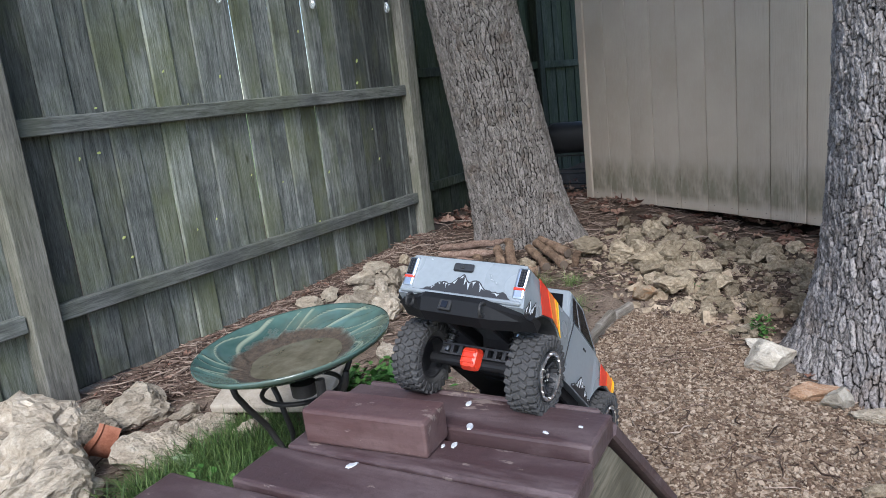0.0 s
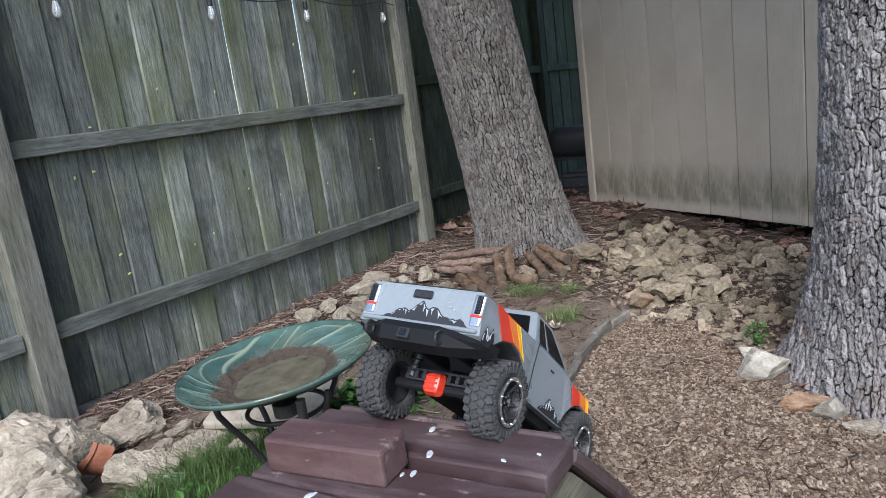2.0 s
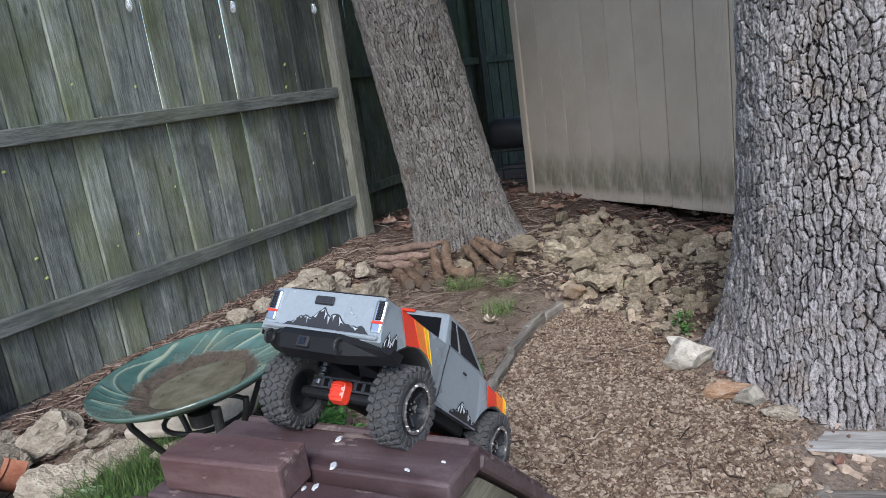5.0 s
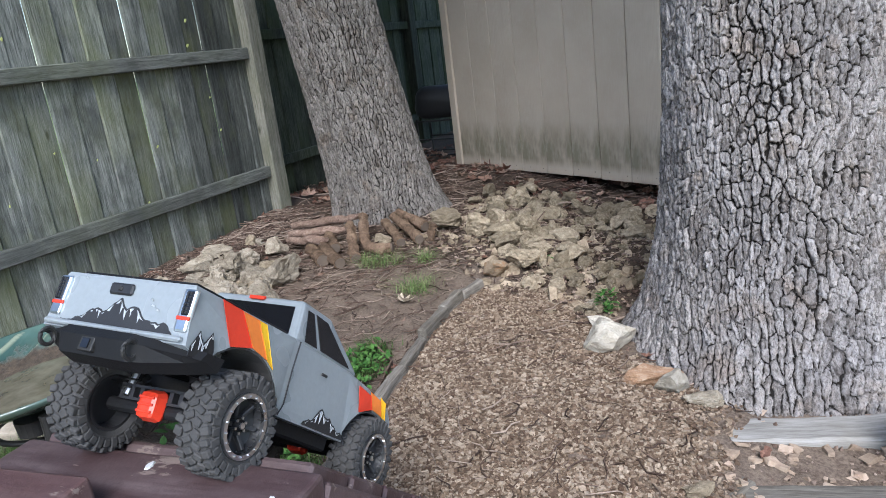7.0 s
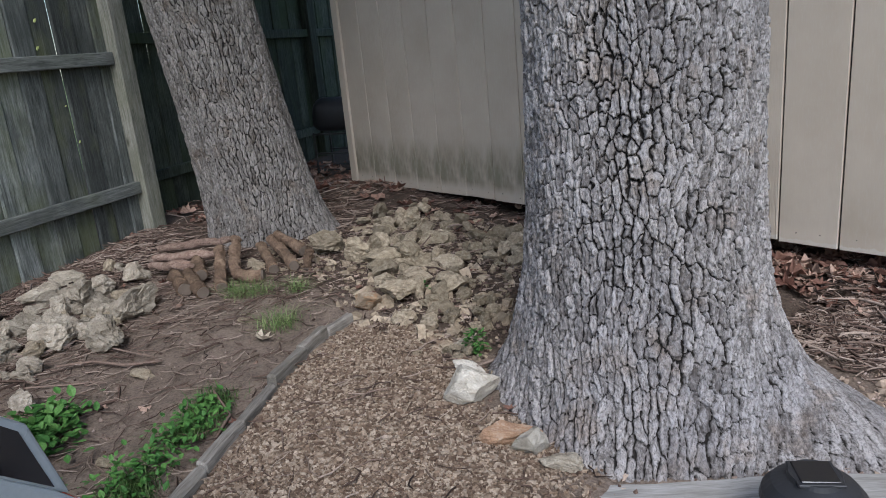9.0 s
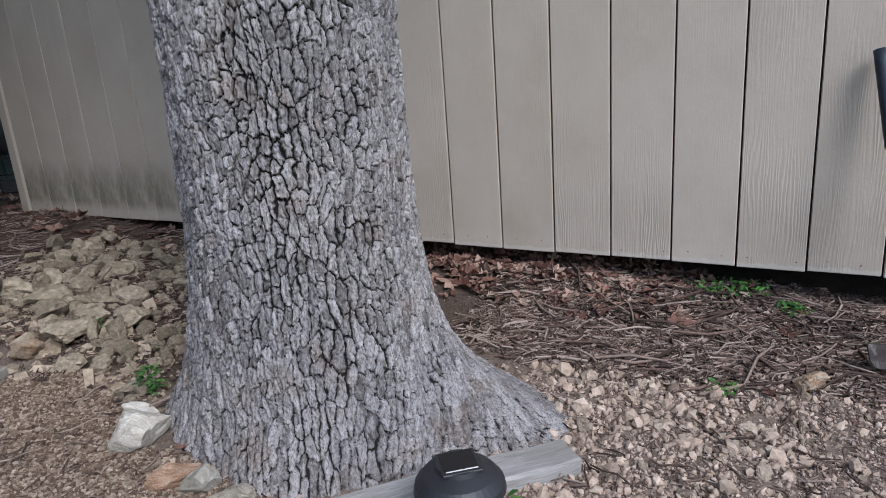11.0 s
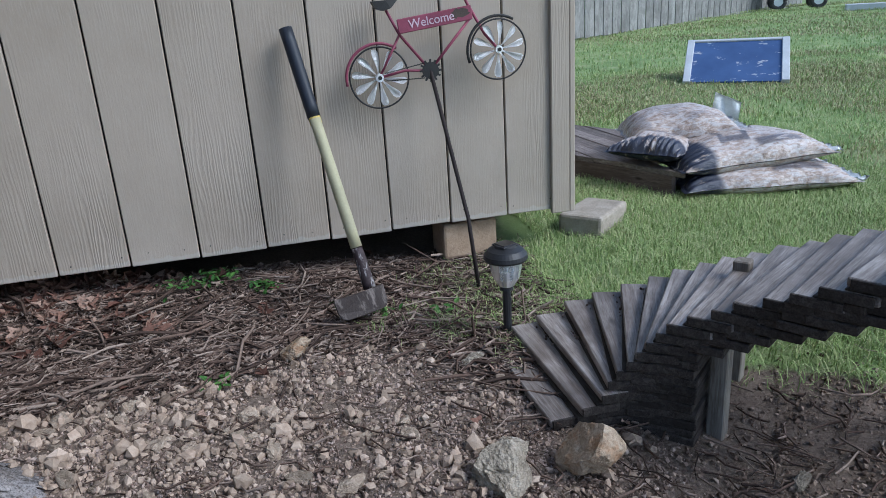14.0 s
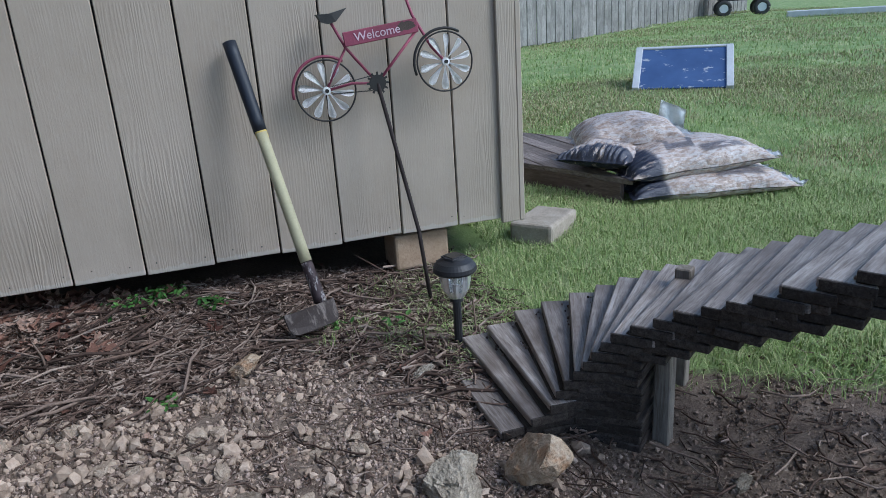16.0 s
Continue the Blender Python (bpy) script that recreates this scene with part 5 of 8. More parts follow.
# ---- mattock, spinner, lamps ----
def build_mattock():
    top, foot = Vector((-0.035, 2.965, 0.80)), Vector((0.102, 2.735, 0.055))
    tool = thing("grub_hoe", pose(0, 0, 0), "yellow-handled grub hoe with black grip leaning on the shed", "garden tool")
    d = (foot - top)
    a, b = top + d * 0.34, top + d * 0.84

    def stick(name, p, q, r, mat, label="", r2=None):
        bm = bmesh.new()
        steps = 7
        tube(bm, [p.lerp(q, i / steps) for i in range(steps + 1)], [r + ((r2 or r) - r) * i / steps for i in range(steps + 1)], 14)
        bmesh.ops.scale(bm, vec=(1, 0.9, 1), verts=bm.verts, space=Matrix.Translation(-((p + q) / 2)))
        part(name, bm, mat, tool, label, smooth=True)

    stick("grip", top, a, 0.0195, "grip", "navy rubber grip")
    stick("handle", a, b, 0.0165, "handle", r2=0.0175)
    stick("ferrule", b, foot, 0.0165, "ferrule", "worn dark steel socket with silvery patches", 0.0195)
    bm = bmesh.new()
    tube(bm, [a - d.normalized() * 0.004, a + d.normalized() * 0.018], 0.0178, 14)
    part("collar", bm, "yellow_collar", tool, "yellow plastic collar")
    # a broad blade on edge, its lower corners worn round
    bm = bmesh.new()
    w, h = 0.158, 0.066
    rim = [(-w / 2, h / 2), (-w * 0.2, h * 0.47), (w * 0.28, h * 0.5), (w / 2, h * 0.54), (w * 0.5, -h * 0.2), (w * 0.46, -h * 0.42), (w * 0.38, -h * 0.5), (0, -h * 0.56), (-w * 0.33, -h * 0.53), (-w * 0.44, -h * 0.42), (-w * 0.485, -h * 0.15)]
    front = [bm.verts.new((x, -0.004 - 0.006 * (1 - (2 * x / w) ** 2), z)) for x, z in rim]
    back = [bm.verts.new((x, 0.005 if z > 0 else -0.001, z)) for x, z in rim]
    bm.faces.new(front)
    bm.faces.new(back[::-1])
    for k in range(len(rim)):
        q = (k + 1) % len(rim)
        bm.faces.new((front[q], front[k], back[k], back[q]))
    bmesh.ops.recalc_face_normals(bm, faces=bm.faces[:])
    bmesh.ops.bevel(bm, geom=bm.edges[:], offset=0.0018, segments=1, affect="EDGES")
    part("blade", bm, "blade_rust", tool, "mud-caked rusty steel blade", at=pose(0.064, 2.668, 0.04, -21, -3.5, 14.6))


MAT["ferrule"] = worn_metal("worn_dark_socket", (0.05, 0.034, 0.036), (0.5, 0.47, 0.46), 0.52)
MAT["blade_rust"] = worn_metal("muddy_blade_steel", (0.04, 0.029, 0.025), (0.19, 0.158, 0.14), 0.53)
MAT["yellow_collar"] = plain("yellow_collar_plastic", (0.55, 0.42, 0.12), 0.5)
build_mattock()


def build_spinner():
    at = pose(-0.011, 2.945, 0.006)
    sp = thing("wind_spinner", at, "plum metal bicycle wind spinner on a rusty garden stake", "garden ornament")
    wl, wr, hub = Vector((0.235, 0, 0.635)), Vector((0.610, -0.02, 0.692)), Vector((0.392, -0.01, 0.645))

    def wheel(c, turn):
        w = part("wheel", boxed(0.012, 0.012, 0.012), "plum", sp, at=Matrix.Translation(c) @ pose(0, 0, 0, 0, turn, 0))
        bm = bmesh.new()
        tube(bm, [(0.09 * math.cos(t), 0, 0.09 * math.sin(t)) for t in np.linspace(0, 2 * math.pi, 49)], 0.0028, 6)
        part("rim", bm, "iron", w, smooth=True)
        bm = bmesh.new()
        cyl(bm, 0.013, 0.012, 0.012, pose(0, 0.002, 0, 90), 18)
        part("hub", bm, "spoon", w)
        bm = bmesh.new()
        cyl(bm, 0.006, 0.006, 0.014, pose(0, 0.001, 0, 90), 12)
        part("axle", bm, "iron", w)
        for k in range(10):
            bm = bmesh.new()
            prof = ((0.014, 0.002), (0.03, 0.004), (0.048, 0.008), (0.066, 0.0118), (0.077, 0.0112), (0.084, 0.0055))
            rows = [[bm.verts.new((r, y * 0.35 * (1 if s else -1) - 0.004 * math.sin(math.pi * (r - 0.014) / 0.076), s2)) for s, s2 in ((0, -h), (1, 0.0), (0, h))] for r, h in prof for y in (h,)]
            for p, q in zip(rows, rows[1:]):
                for i in range(2):
                    bm.faces.new((p[i], p[i + 1], q[i + 1], q[i]))
            bmesh.ops.solidify(bm, geom=bm.faces[:], thickness=0.0015)
            part("blade", bm, "spoon", w, "hammered silver blade", at=pose(0, 0, 0, 0, 36 * k, 0) @ pose(0, 0, 0, 24), smooth=True)

    wheel(wl, 8)
    wheel(wr, 20)

    def pipe(name, pts, r, mat="plum"):
        bm = bmesh.new()
        tube(bm, pts, r, 8)
        return part(name, bm, mat, sp, smooth=True)

    seat_t, head = Vector((0.268, -0.005, 0.83)), Vector((0.515, -0.015, 0.835))
    low_l, low_r = Vector((0.305, -0.005, 0.755)), Vector((0.525, -0.015, 0.79))
    pipe("frame_tube", [seat_t, low_l, hub], 0.0045)
    pipe("frame_tube", [wl, low_l], 0.004)
    pipe("frame_tube", [wl, wl.lerp(hub, 0.5) + Vector((0, 0, 0.01)), hub], 0.004)
    pipe("frame_tube", [hub, low_r], 0.0045)
    pipe("fork", [head + Vector((-0.02, 0, 0.06)), head, low_r.lerp(wr, 0.5), wr], 0.0045)
    pipe("handlebar", [head + Vector((-0.02, 0, 0.06)), head + Vector((-0.06, -0.03, 0.085)), head + Vector((-0.07, -0.05, 0.05))], 0.004)
    for c, a0, a1 in ((wl, 55, 190), (wr, 60, 200)):
        pipe("mudguard", [c + Vector((0.1 * math.cos(radians(t)), 0, 0.1 * math.sin(radians(t)))) for t in np.linspace(a0, a1, 16)], 0.0045, "plum" if c is wl else "iron")
    bm = bmesh.new()
    box(bm, 0.232, 0.004, 0.042, None, 0.002)
    plate = part("sign_plate", bm, "plum", sp, at=pose(0.413, -0.022, 0.792, 0, -7, 0))
    cu = bpy.data.curves.new("sign_text", "FONT")
    cu.body, cu.size, cu.extrude, cu.align_x, cu.align_y = "Welcome", 0.036, 0.0006, "CENTER", "CENTER"
    tmp = new("sign_text", cu)
    bpy.context.view_layer.update()
    me = bpy.data.meshes.new_from_object(tmp.evaluated_get(bpy.context.evaluated_depsgraph_get()))
    bpy.data.objects.remove(tmp)
    me.materials.append(MAT["lettering"])
    letters = new("lettering", me)
    letters.parent = plate
    letters.matrix_basis = pose(-0.012, -0.0035, 0, 90)
    rng2 = random.Random(3)
    ring = [(0.08 + (0.028 + rng2.uniform(-0.007, 0.007)) * math.cos(a), 0.004 + (0.014 + rng2.uniform(-0.004, 0.004)) * math.sin(a)) for a in np.linspace(0, 2 * math.pi, 26, endpoint=False)]
    part("rust_patch", skin([(x, z) for x, z in ring], lambda x, z: Vector((x, -0.0028, z))), "rust", plate, "bare rusted patch")
    letters["label"] = "pale lettering on the plum sign"
    bm = bmesh.new()
    cyl(bm, 0.026, 0.026, 0.006, pose(hub.x, hub.y, hub.z, 90), 14)
    for k in range(12):
        box(bm, 0.006, 0.005, 0.012, Matrix.Translation(hub) @ pose(0, -0.003, 0, 0, 30 * k, 0) @ pose(0, 0, 0.028))
    tagged(part("sprocket", bm, "iron", sp), kind="stuff")
    bm = bmesh.new()
    tri = [(-0.042, 0.008), (-0.03, -0.013), (-0.008, -0.02), (0.014, -0.014), (0.05, 0.022), (0.0, 0.009)]
    ends = [[bm.verts.new((x, y * (1.0 if x < 0.02 else 0.4), z)) for x, z in tri] for y in (-0.016, 0.016)]
    bm.faces.new(ends[0])
    bm.faces.new(ends[1][::-1])
    for k in range(6):
        q = (k + 1) % 6
        bm.faces.new((ends[0][q], ends[0][k], ends[1][k], ends[1][q]))
    bmesh.ops.recalc_face_normals(bm, faces=bm.faces[:])
    part("saddle", bm, "iron", sp, at=pose(0.268, -0.005, 0.845))
    for dz in (0.012, -0.010):
        a, b = wl + Vector((0.015, -0.012, dz)), hub + Vector((-0.02, -0.012, dz * 2))
        bm = bmesh.new()
        for k in range(26):
            box(bm, 0.0042, 0.0025, 0.003, Matrix.Translation(a.lerp(b, (k + 0.5) / 26)) @ pose(0, 0, 0, 0, 40 * (k % 2), 0))
        tagged(part("chain", bm, "iron", sp), kind="stuff")
    pipe("stake", [hub, Vector((0.425, -0.06, 0.42)), Vector((0.45, -0.14, 0.2)), Vector((0.457, -0.2, -0.03))], 0.0065, "rusty_stake")


build_spinner()


def build_solar_lamp(x, y, h, turn, lean=0.0, scale=1.0):
    lamp = thing("solar_lamp", pose(x, y, gz(x, y), lean, 0, turn) @ Matrix.Scale(scale, 4), "black plastic solar garden lamp on a stake with ribbed clear shade", "garden lamp", "solar lamps")
    bm = bmesh.new()
    spun(bm, [(0, h - 0.004), (0.028, h - 0.004), (0.03, h - 0.010), (0.046, h - 0.018), (0.056, h - 0.030), (0.058, h - 0.040), (0.054, h - 0.046), (0.0, h - 0.046)], 36)
    cap = part("cap", bm, "black_plastic", lamp, smooth=False)
    part("solar_panel", boxed(0.042, 0.042, 0.003, None, 0.001), "dark_glass", cap, at=pose(0, 0, h - 0.003))
    part("panel_frame", boxed(0.05, 0.05, 0.004, None, 0.001), "black_plastic", cap, at=pose(0, 0, h - 0.0055))
    bm = bmesh.new()
    prof = [(0.042, h - 0.046), (0.040, h - 0.07), (0.034, h - 0.095), (0.020, h - 0.118)]
    spun(bm, prof + [(r - 0.003, z) for r, z in prof[::-1]] + [prof[0]], 28)
    for v in bm.verts:
        a = math.atan2(v.co.y, v.co.x)
        k = 1 + 0.03 * math.cos(14 * a)
        v.co.x *= k
        v.co.y *= k
    part("shade", bm, "clear", lamp, "ribbed clear plastic shade")
    bm = bmesh.new()
    cyl(bm, 0.008, 0.006, 0.03, pose(0, 0, h - 0.08), 10)
    part("bulb", bm, "white", lamp)
    bm = bmesh.new()
    cyl(bm, 0.019, 0.017, 0.012, pose(0, 0, h - 0.128), 18)
    part("collar", bm, "black_plastic", lamp)
    bm = bmesh.new()
    cyl(bm, 0.0115, 0.0115, h - 0.1, pose(0, 0, -0.03), 12)
    part("stake", bm, "black_plastic", lamp)
    return lamp


build_solar_lamp(0.415, 2.412, 0.262, 20)
build_solar_lamp(-0.715, 1.65, 0.128, 40, 0, 1.5)


# ---- blocks, board ramp ----
def build_blocks():
    ob = part("pier_block", boxed(0.2, 0.13, 0.125, None, 0.01, 2), "pier")
    ob.matrix_world = pose(0.51, 3.10, 0.06, 0, 0, 4)
    tagged(ob, "tan brick pier block holding up the shed corner", "block")
    ob = part("concrete_block", boxed(0.17, 0.26, 0.085, None, 0.012, 2), "block")
    ob.matrix_world = pose(1.035, 3.135, 0.04, 0, 0, -50)
    tagged(ob, "tan concrete cap block lying on the grass", "block")


build_blocks()


def build_ramp():
    ramp = thing("board_ramp", pose(0, 0, 0), "curving ramp of overlapping grey weathered boards on short posts", "ramp")
    rng = random.Random(4)
    L, n = 0.438, 23
    xs = [0.285, 0.35, 0.412, 0.453, 0.474, 0.489, 0.506, 0.524, 0.539, 0.555, 0.569, 0.594, 0.622, 0.645, 0.668, 0.684, 0.704, 0.728, 0.757, 0.785]
    ys = [1.992, 1.98, 1.965, 1.96, 1.972, 1.967, 1.957, 1.946, 1.937, 1.927, 1.912, 1.882, 1.846, 1.811, 1.765, 1.72, 1.679, 1.64, 1.595, 1.551]
    turn = [91, 90, 89, 84.8, 77, 69, 61.5, 56, 50.5, 44.5, 39.5, 36.5, 34.5, 32.5, 31.5, 30.3, 29, 28, 27.5, 27]
    for i in range(n):
        k = min(i, 19)
        near = Vector((xs[k] + 0.029 * (i - k), ys[k] - 0.043 * (i - k), -0.03 + 0.024 * i))
        ang = turn[k] - 0.3 * (i - k)
        c, s = math.cos(radians(ang)), math.sin(radians(ang))
        bm = boxed(L, 0.088, 0.0175, None, 0.0025)
        mid = near + Vector((c, s, 0)) * L / 2 + Vector((s, -c, 0)) * 0.044
        part("board", bm, "ramp", ramp, at=Matrix.Translation(mid) @ pose(0, 0, -0.0095, rng.uniform(-0.6, 0.6), rng.uniform(-0.4, 0.4), ang + rng.uniform(-1.5, 1.5)))
        # dark caps put shade as well as damp on the board ends
        part("sawn_end", boxed(0.006, 0.084, 0.0185, None, 0.001), "ramp_under", ramp, "sawn end darkened by damp and painted shade", at=Matrix.Translation(mid - Vector((c, s, 0)) * (L / 2 + 0.0015)) @ pose(0, 0, -0.0098, 0, 0, ang))
        if i > 0:
            under = min(3, i) if i > 10 else int(i * 1.3)
            for d in range(1, under + 1):
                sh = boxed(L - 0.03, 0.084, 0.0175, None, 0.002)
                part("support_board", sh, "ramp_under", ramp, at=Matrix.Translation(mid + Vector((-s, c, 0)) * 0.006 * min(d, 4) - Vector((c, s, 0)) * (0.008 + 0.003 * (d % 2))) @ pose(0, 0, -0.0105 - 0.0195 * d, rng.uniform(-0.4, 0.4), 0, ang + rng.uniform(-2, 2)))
        if i == 11:
            for x, y, z in ((0.697, 1.9, 0.03), (0.852, 2.052, 0.07)):
                part("post", boxed(0.036, 0.036, 0.37, None, 0.003), "ramp_post", ramp, at=pose(x, y, z, 0, 0, ang))
        if i == 22:
            for q in (0.02, 0.4):
                base = near + Vector((c, s, 0)) * q + Vector((s, -c, 0)) * 0.04
                h = near.z - gz(base.x, base.y) + 0.02
                part("post", boxed(0.042, 0.042, h, None, 0.003), "ramp_post", ramp, at=pose(base.x, base.y, near.z - 0.03 - h / 2, 0, 0, ang))
    return ramp


MAT["ramp_post"] = grain_wood("brown_grey_post_wood", (0.14, 0.115, 0.09), (0.29, 0.25, 0.205), (0.43, 0.385, 0.33), "z", relief=0.0012, vary=0.15)
# ramp_under is near black: shade below the boards painted in with the damp
MAT["ramp_under"] = grain_wood("damp_shaded_boards", (0.02, 0.016, 0.013), (0.05, 0.04, 0.034), (0.1, 0.083, 0.072), "x", relief=0.001)
build_ramp()


# ---- pallet with sacks, lawn things ----
def build_pallet():
    """Boards cut slantwise along the front edge, with a broad fascia board under their ends."""
    ang = -68.8
    f = Vector((math.cos(radians(ang)), math.sin(radians(ang)), 0))
    side = Vector((-f.y, f.x, 0))
    start = Vector((1.19, 4.205, 0))
    pal = thing("wooden_platform", pose(0, 0, 0), "low weathered grey-brown wooden platform on the grass", "platform")
    cut = f.y / f.x
    for k in range(8):
        x = 1.225 + 0.0905 * k
        y0 = start.y + (x - start.x) * cut if x < 1.55 else 3.76
        y1 = start.y + (x - start.x) * cut + 1.78
        slant = cut if x < 1.55 else 0.0
        bm = boxed(0.0885, y1 - y0, 0.022, None, 0.003)
        for v in bm.verts:
            v.co.y += v.co.x * (slant if v.co.y < 0 else cut)
        part("board", bm, "deck_boards", pal, at=pose(x, (y0 + y1) / 2, 0.109 - 0.003 * (k % 2)))
    p = start + f * 0.455
    part("fascia", boxed(0.9, 0.03, 0.098, None, 0.003), "fascia_board", pal, at=pose(p.x + 0.012 * side.x, p.y + 0.012 * side.y, 0.047, 0, 0, ang))
    for y in (3.95, 4.45):
        part("joist", boxed(0.5 if y < 4 else 0.6, 0.036, 0.09, None, 0.003), "fascia_board", pal, at=pose(1.57 if y < 4 else 1.5, y, 0.05))
    for x, y in ((1.4, 3.95), (1.75, 3.95), (1.25, 4.45), (1.75, 4.45)):
        base = gz(x, y) - 0.02
        if base < 0.0:
            part("foot", boxed(0.07, 0.06, 0.006 - base, None, 0.001), "fascia_board", pal, at=pose(x, y, (0.006 + base) / 2))


MAT["deck_boards"] = grain_wood("grey_platform_boards", (0.085, 0.066, 0.057), (0.18, 0.147, 0.13), (0.3, 0.258, 0.235), "y", relief=0.0015)
MAT["fascia_board"] = grain_wood("brown_fascia_board", (0.075, 0.052, 0.042), (0.15, 0.11, 0.092), (0.24, 0.19, 0.165), "x", relief=0.0015)
build_pallet()


def build_sack(x, y, z, turn, L, W, H, tip=0.0, ends=1.0):
    """A filled pillow sack: rounded belly, pinched corners, flat seams at both ends."""
    n, m = 120, 70
    u, v = np.meshgrid(np.linspace(-1, 1, n), np.linspace(-1, 1, m))
    seed = int(abs(x * 31 + z * 57)) % 90
    puff = (np.clip(1 - np.abs(u / 0.94) ** 2.6, 0, 1) * np.clip(1 - np.abs(v) ** 2.8, 0, 1)) ** 0.5
    sag = 1 + 0.16 * cloudy(u * 1.3 + 7, v * 1.3 + 3, 60 + seed, 2)
    crease = 0.006 * np.exp(-((np.abs(u) - 0.8) / 0.2) ** 2) * np.sin(34 * v + 3 * np.sin(5 * v + seed)) 
    hi = 0.66 * H * puff * sag + crease * (puff > 0)
    lo = -0.34 * H * puff - 0.003
    pinch = 1 + 0.06 * np.abs(u) ** 6 - 0.03 * (1 - u * u)
    X = u * L / 2 * (1 + 0.05 * np.abs(v) ** 4) + 0.006 * np.sin(9 * v + seed)
    Y = v * W / 2 * pinch + 0.006 * np.sin(7 * u + seed)
    vt = np.concatenate([np.stack([X, Y, hi], -1).reshape(-1, 3), np.stack([X, Y, lo], -1).reshape(-1, 3)])
    j, i = np.meshgrid(np.arange(m - 1), np.arange(n - 1), indexing="ij")
    p = (j * n + i).ravel()
    N = n * m
    f = np.concatenate([np.stack([p, p + 1, p + n + 1, p + n], -1), np.stack([p + N, p + n + N, p + n + 1 + N, p + 1 + N], -1)])
    sack = thing("mulch_sack", pose(x, y, z, 0, tip, turn), "full shiny plastic sack of reddish mulch heaped by the platform", "sack", "mulch sacks")
    body = arrays("body", vt, f, "bag", sack, smooth=True)
    # the flat welded end, a crinkled strip of empty plastic
    bm = bmesh.new()
    strip = [[bm.verts.new((L / 2 * (0.985 + 0.05 * abs(t) ** 4) + 0.05 * b / 3, t * W / 2 * (1.04 - 0.05 * b), 0.004 + (0.004 + 0.008 * b / 3) * math.sin(21 * t + seed + b))) for t in np.linspace(-0.96, 0.96, 25)] for b in range(4)]
    for p, q in zip(strip, strip[1:]):
        for c in range(24):
            bm.faces.new((p[c], q[c], q[c + 1], p[c + 1]))
    bmesh.ops.solidify(bm, geom=bm.faces[:], thickness=0.0012)
    part("welded_end", bm, "film", sack, "crinkled clear plastic end strip", smooth=True)
    ink = min(1.0, ends * 1.3) * smooth01(-0.6, -0.7, u + 0.12 * v)
    du, dv = np.abs(u + 0.18) - 0.16, np.abs(v + 0.1) - 0.42
    frame_print = smooth01(0.05, 0.025, np.abs(np.maximum(du, dv * 0.4)))
    bar = smooth01(0.34, 0.26, np.abs(u - 0.35)) * smooth01(0.14, 0.08, np.abs(v + 0.7))
    ink = np.maximum(ink, ends * 0.75 * np.maximum(frame_print, bar))
    at = body.data.attributes.new("print_end", "FLOAT", "POINT")
    at.data.foreach_set("value", np.concatenate([ink.ravel(), ink.ravel()]).astype(np.float32))
    return sack


build_sack(1.93, 3.38, 0.045, -14, 0.72, 0.40, 0.135)
build_sack(1.88, 3.43, 0.14, -9, 0.66, 0.38, 0.155, -3)
build_sack(1.73, 3.68, 0.225, -22, 0.48, 0.38, 0.165, -4, 0.3)
build_sack(1.60, 3.59, 0.168, 35, 0.42, 0.32, 0.13, 4, 0.8)
bm = bmesh.new()
grid = [[bm.verts.new((0.11 * a / 8 - 0.05 + 0.02 * b / 8, 0.012 * math.sin(a * 1.1 + b * 0.7), 0.16 * b / 8 * (1 - 0.3 * a / 8))) for a in range(9)] for b in range(9)]
for b in range(8):
    for a in range(8):
        bm.faces.new((grid[b][a], grid[b][a + 1], grid[b + 1][a + 1], grid[b + 1][a]))
bmesh.ops.solidify(bm, geom=bm.faces[:], thickness=0.0015)
flap = part("plastic_wrap", bm, "film", smooth=True)
flap.matrix_world = pose(1.99, 3.7, 0.2, -10, 0, -30) @ Matrix.Scale(1.1, 4)
tagged(flap, "loose milky plastic flap standing behind the sacks", "plastic wrap")


def build_cornhole():
    brd = thing("target_board", pose(3.83, 6.045, 0.062, 0, 0, -37.5), "flaking blue painted board with white side rails on the lawn", "game board")
    m = pose(0, 0.24, 0.165, 33)
    part("panel", boxed(0.76, 0.55, 0.018, None, 0.002), "blue", brd, at=m)
    for x in (-0.39, 0.39):
        part("side_rail", boxed(0.06, 0.57, 0.05, None, 0.004), "white_wood", brd, "white painted side rail", at=m @ pose(x, 0, 0.004))
    part("back_rail", boxed(0.84, 0.03, 0.05, None, 0.004), "white_wood", brd, at=m @ pose(0, 0.285, -0.002))
    for x in (-0.38, 0.38):
        part("leg", boxed(0.04, 0.03, 0.28, None, 0.003), "white_wood", brd, at=pose(x, 0.45, 0.14))


build_cornhole()


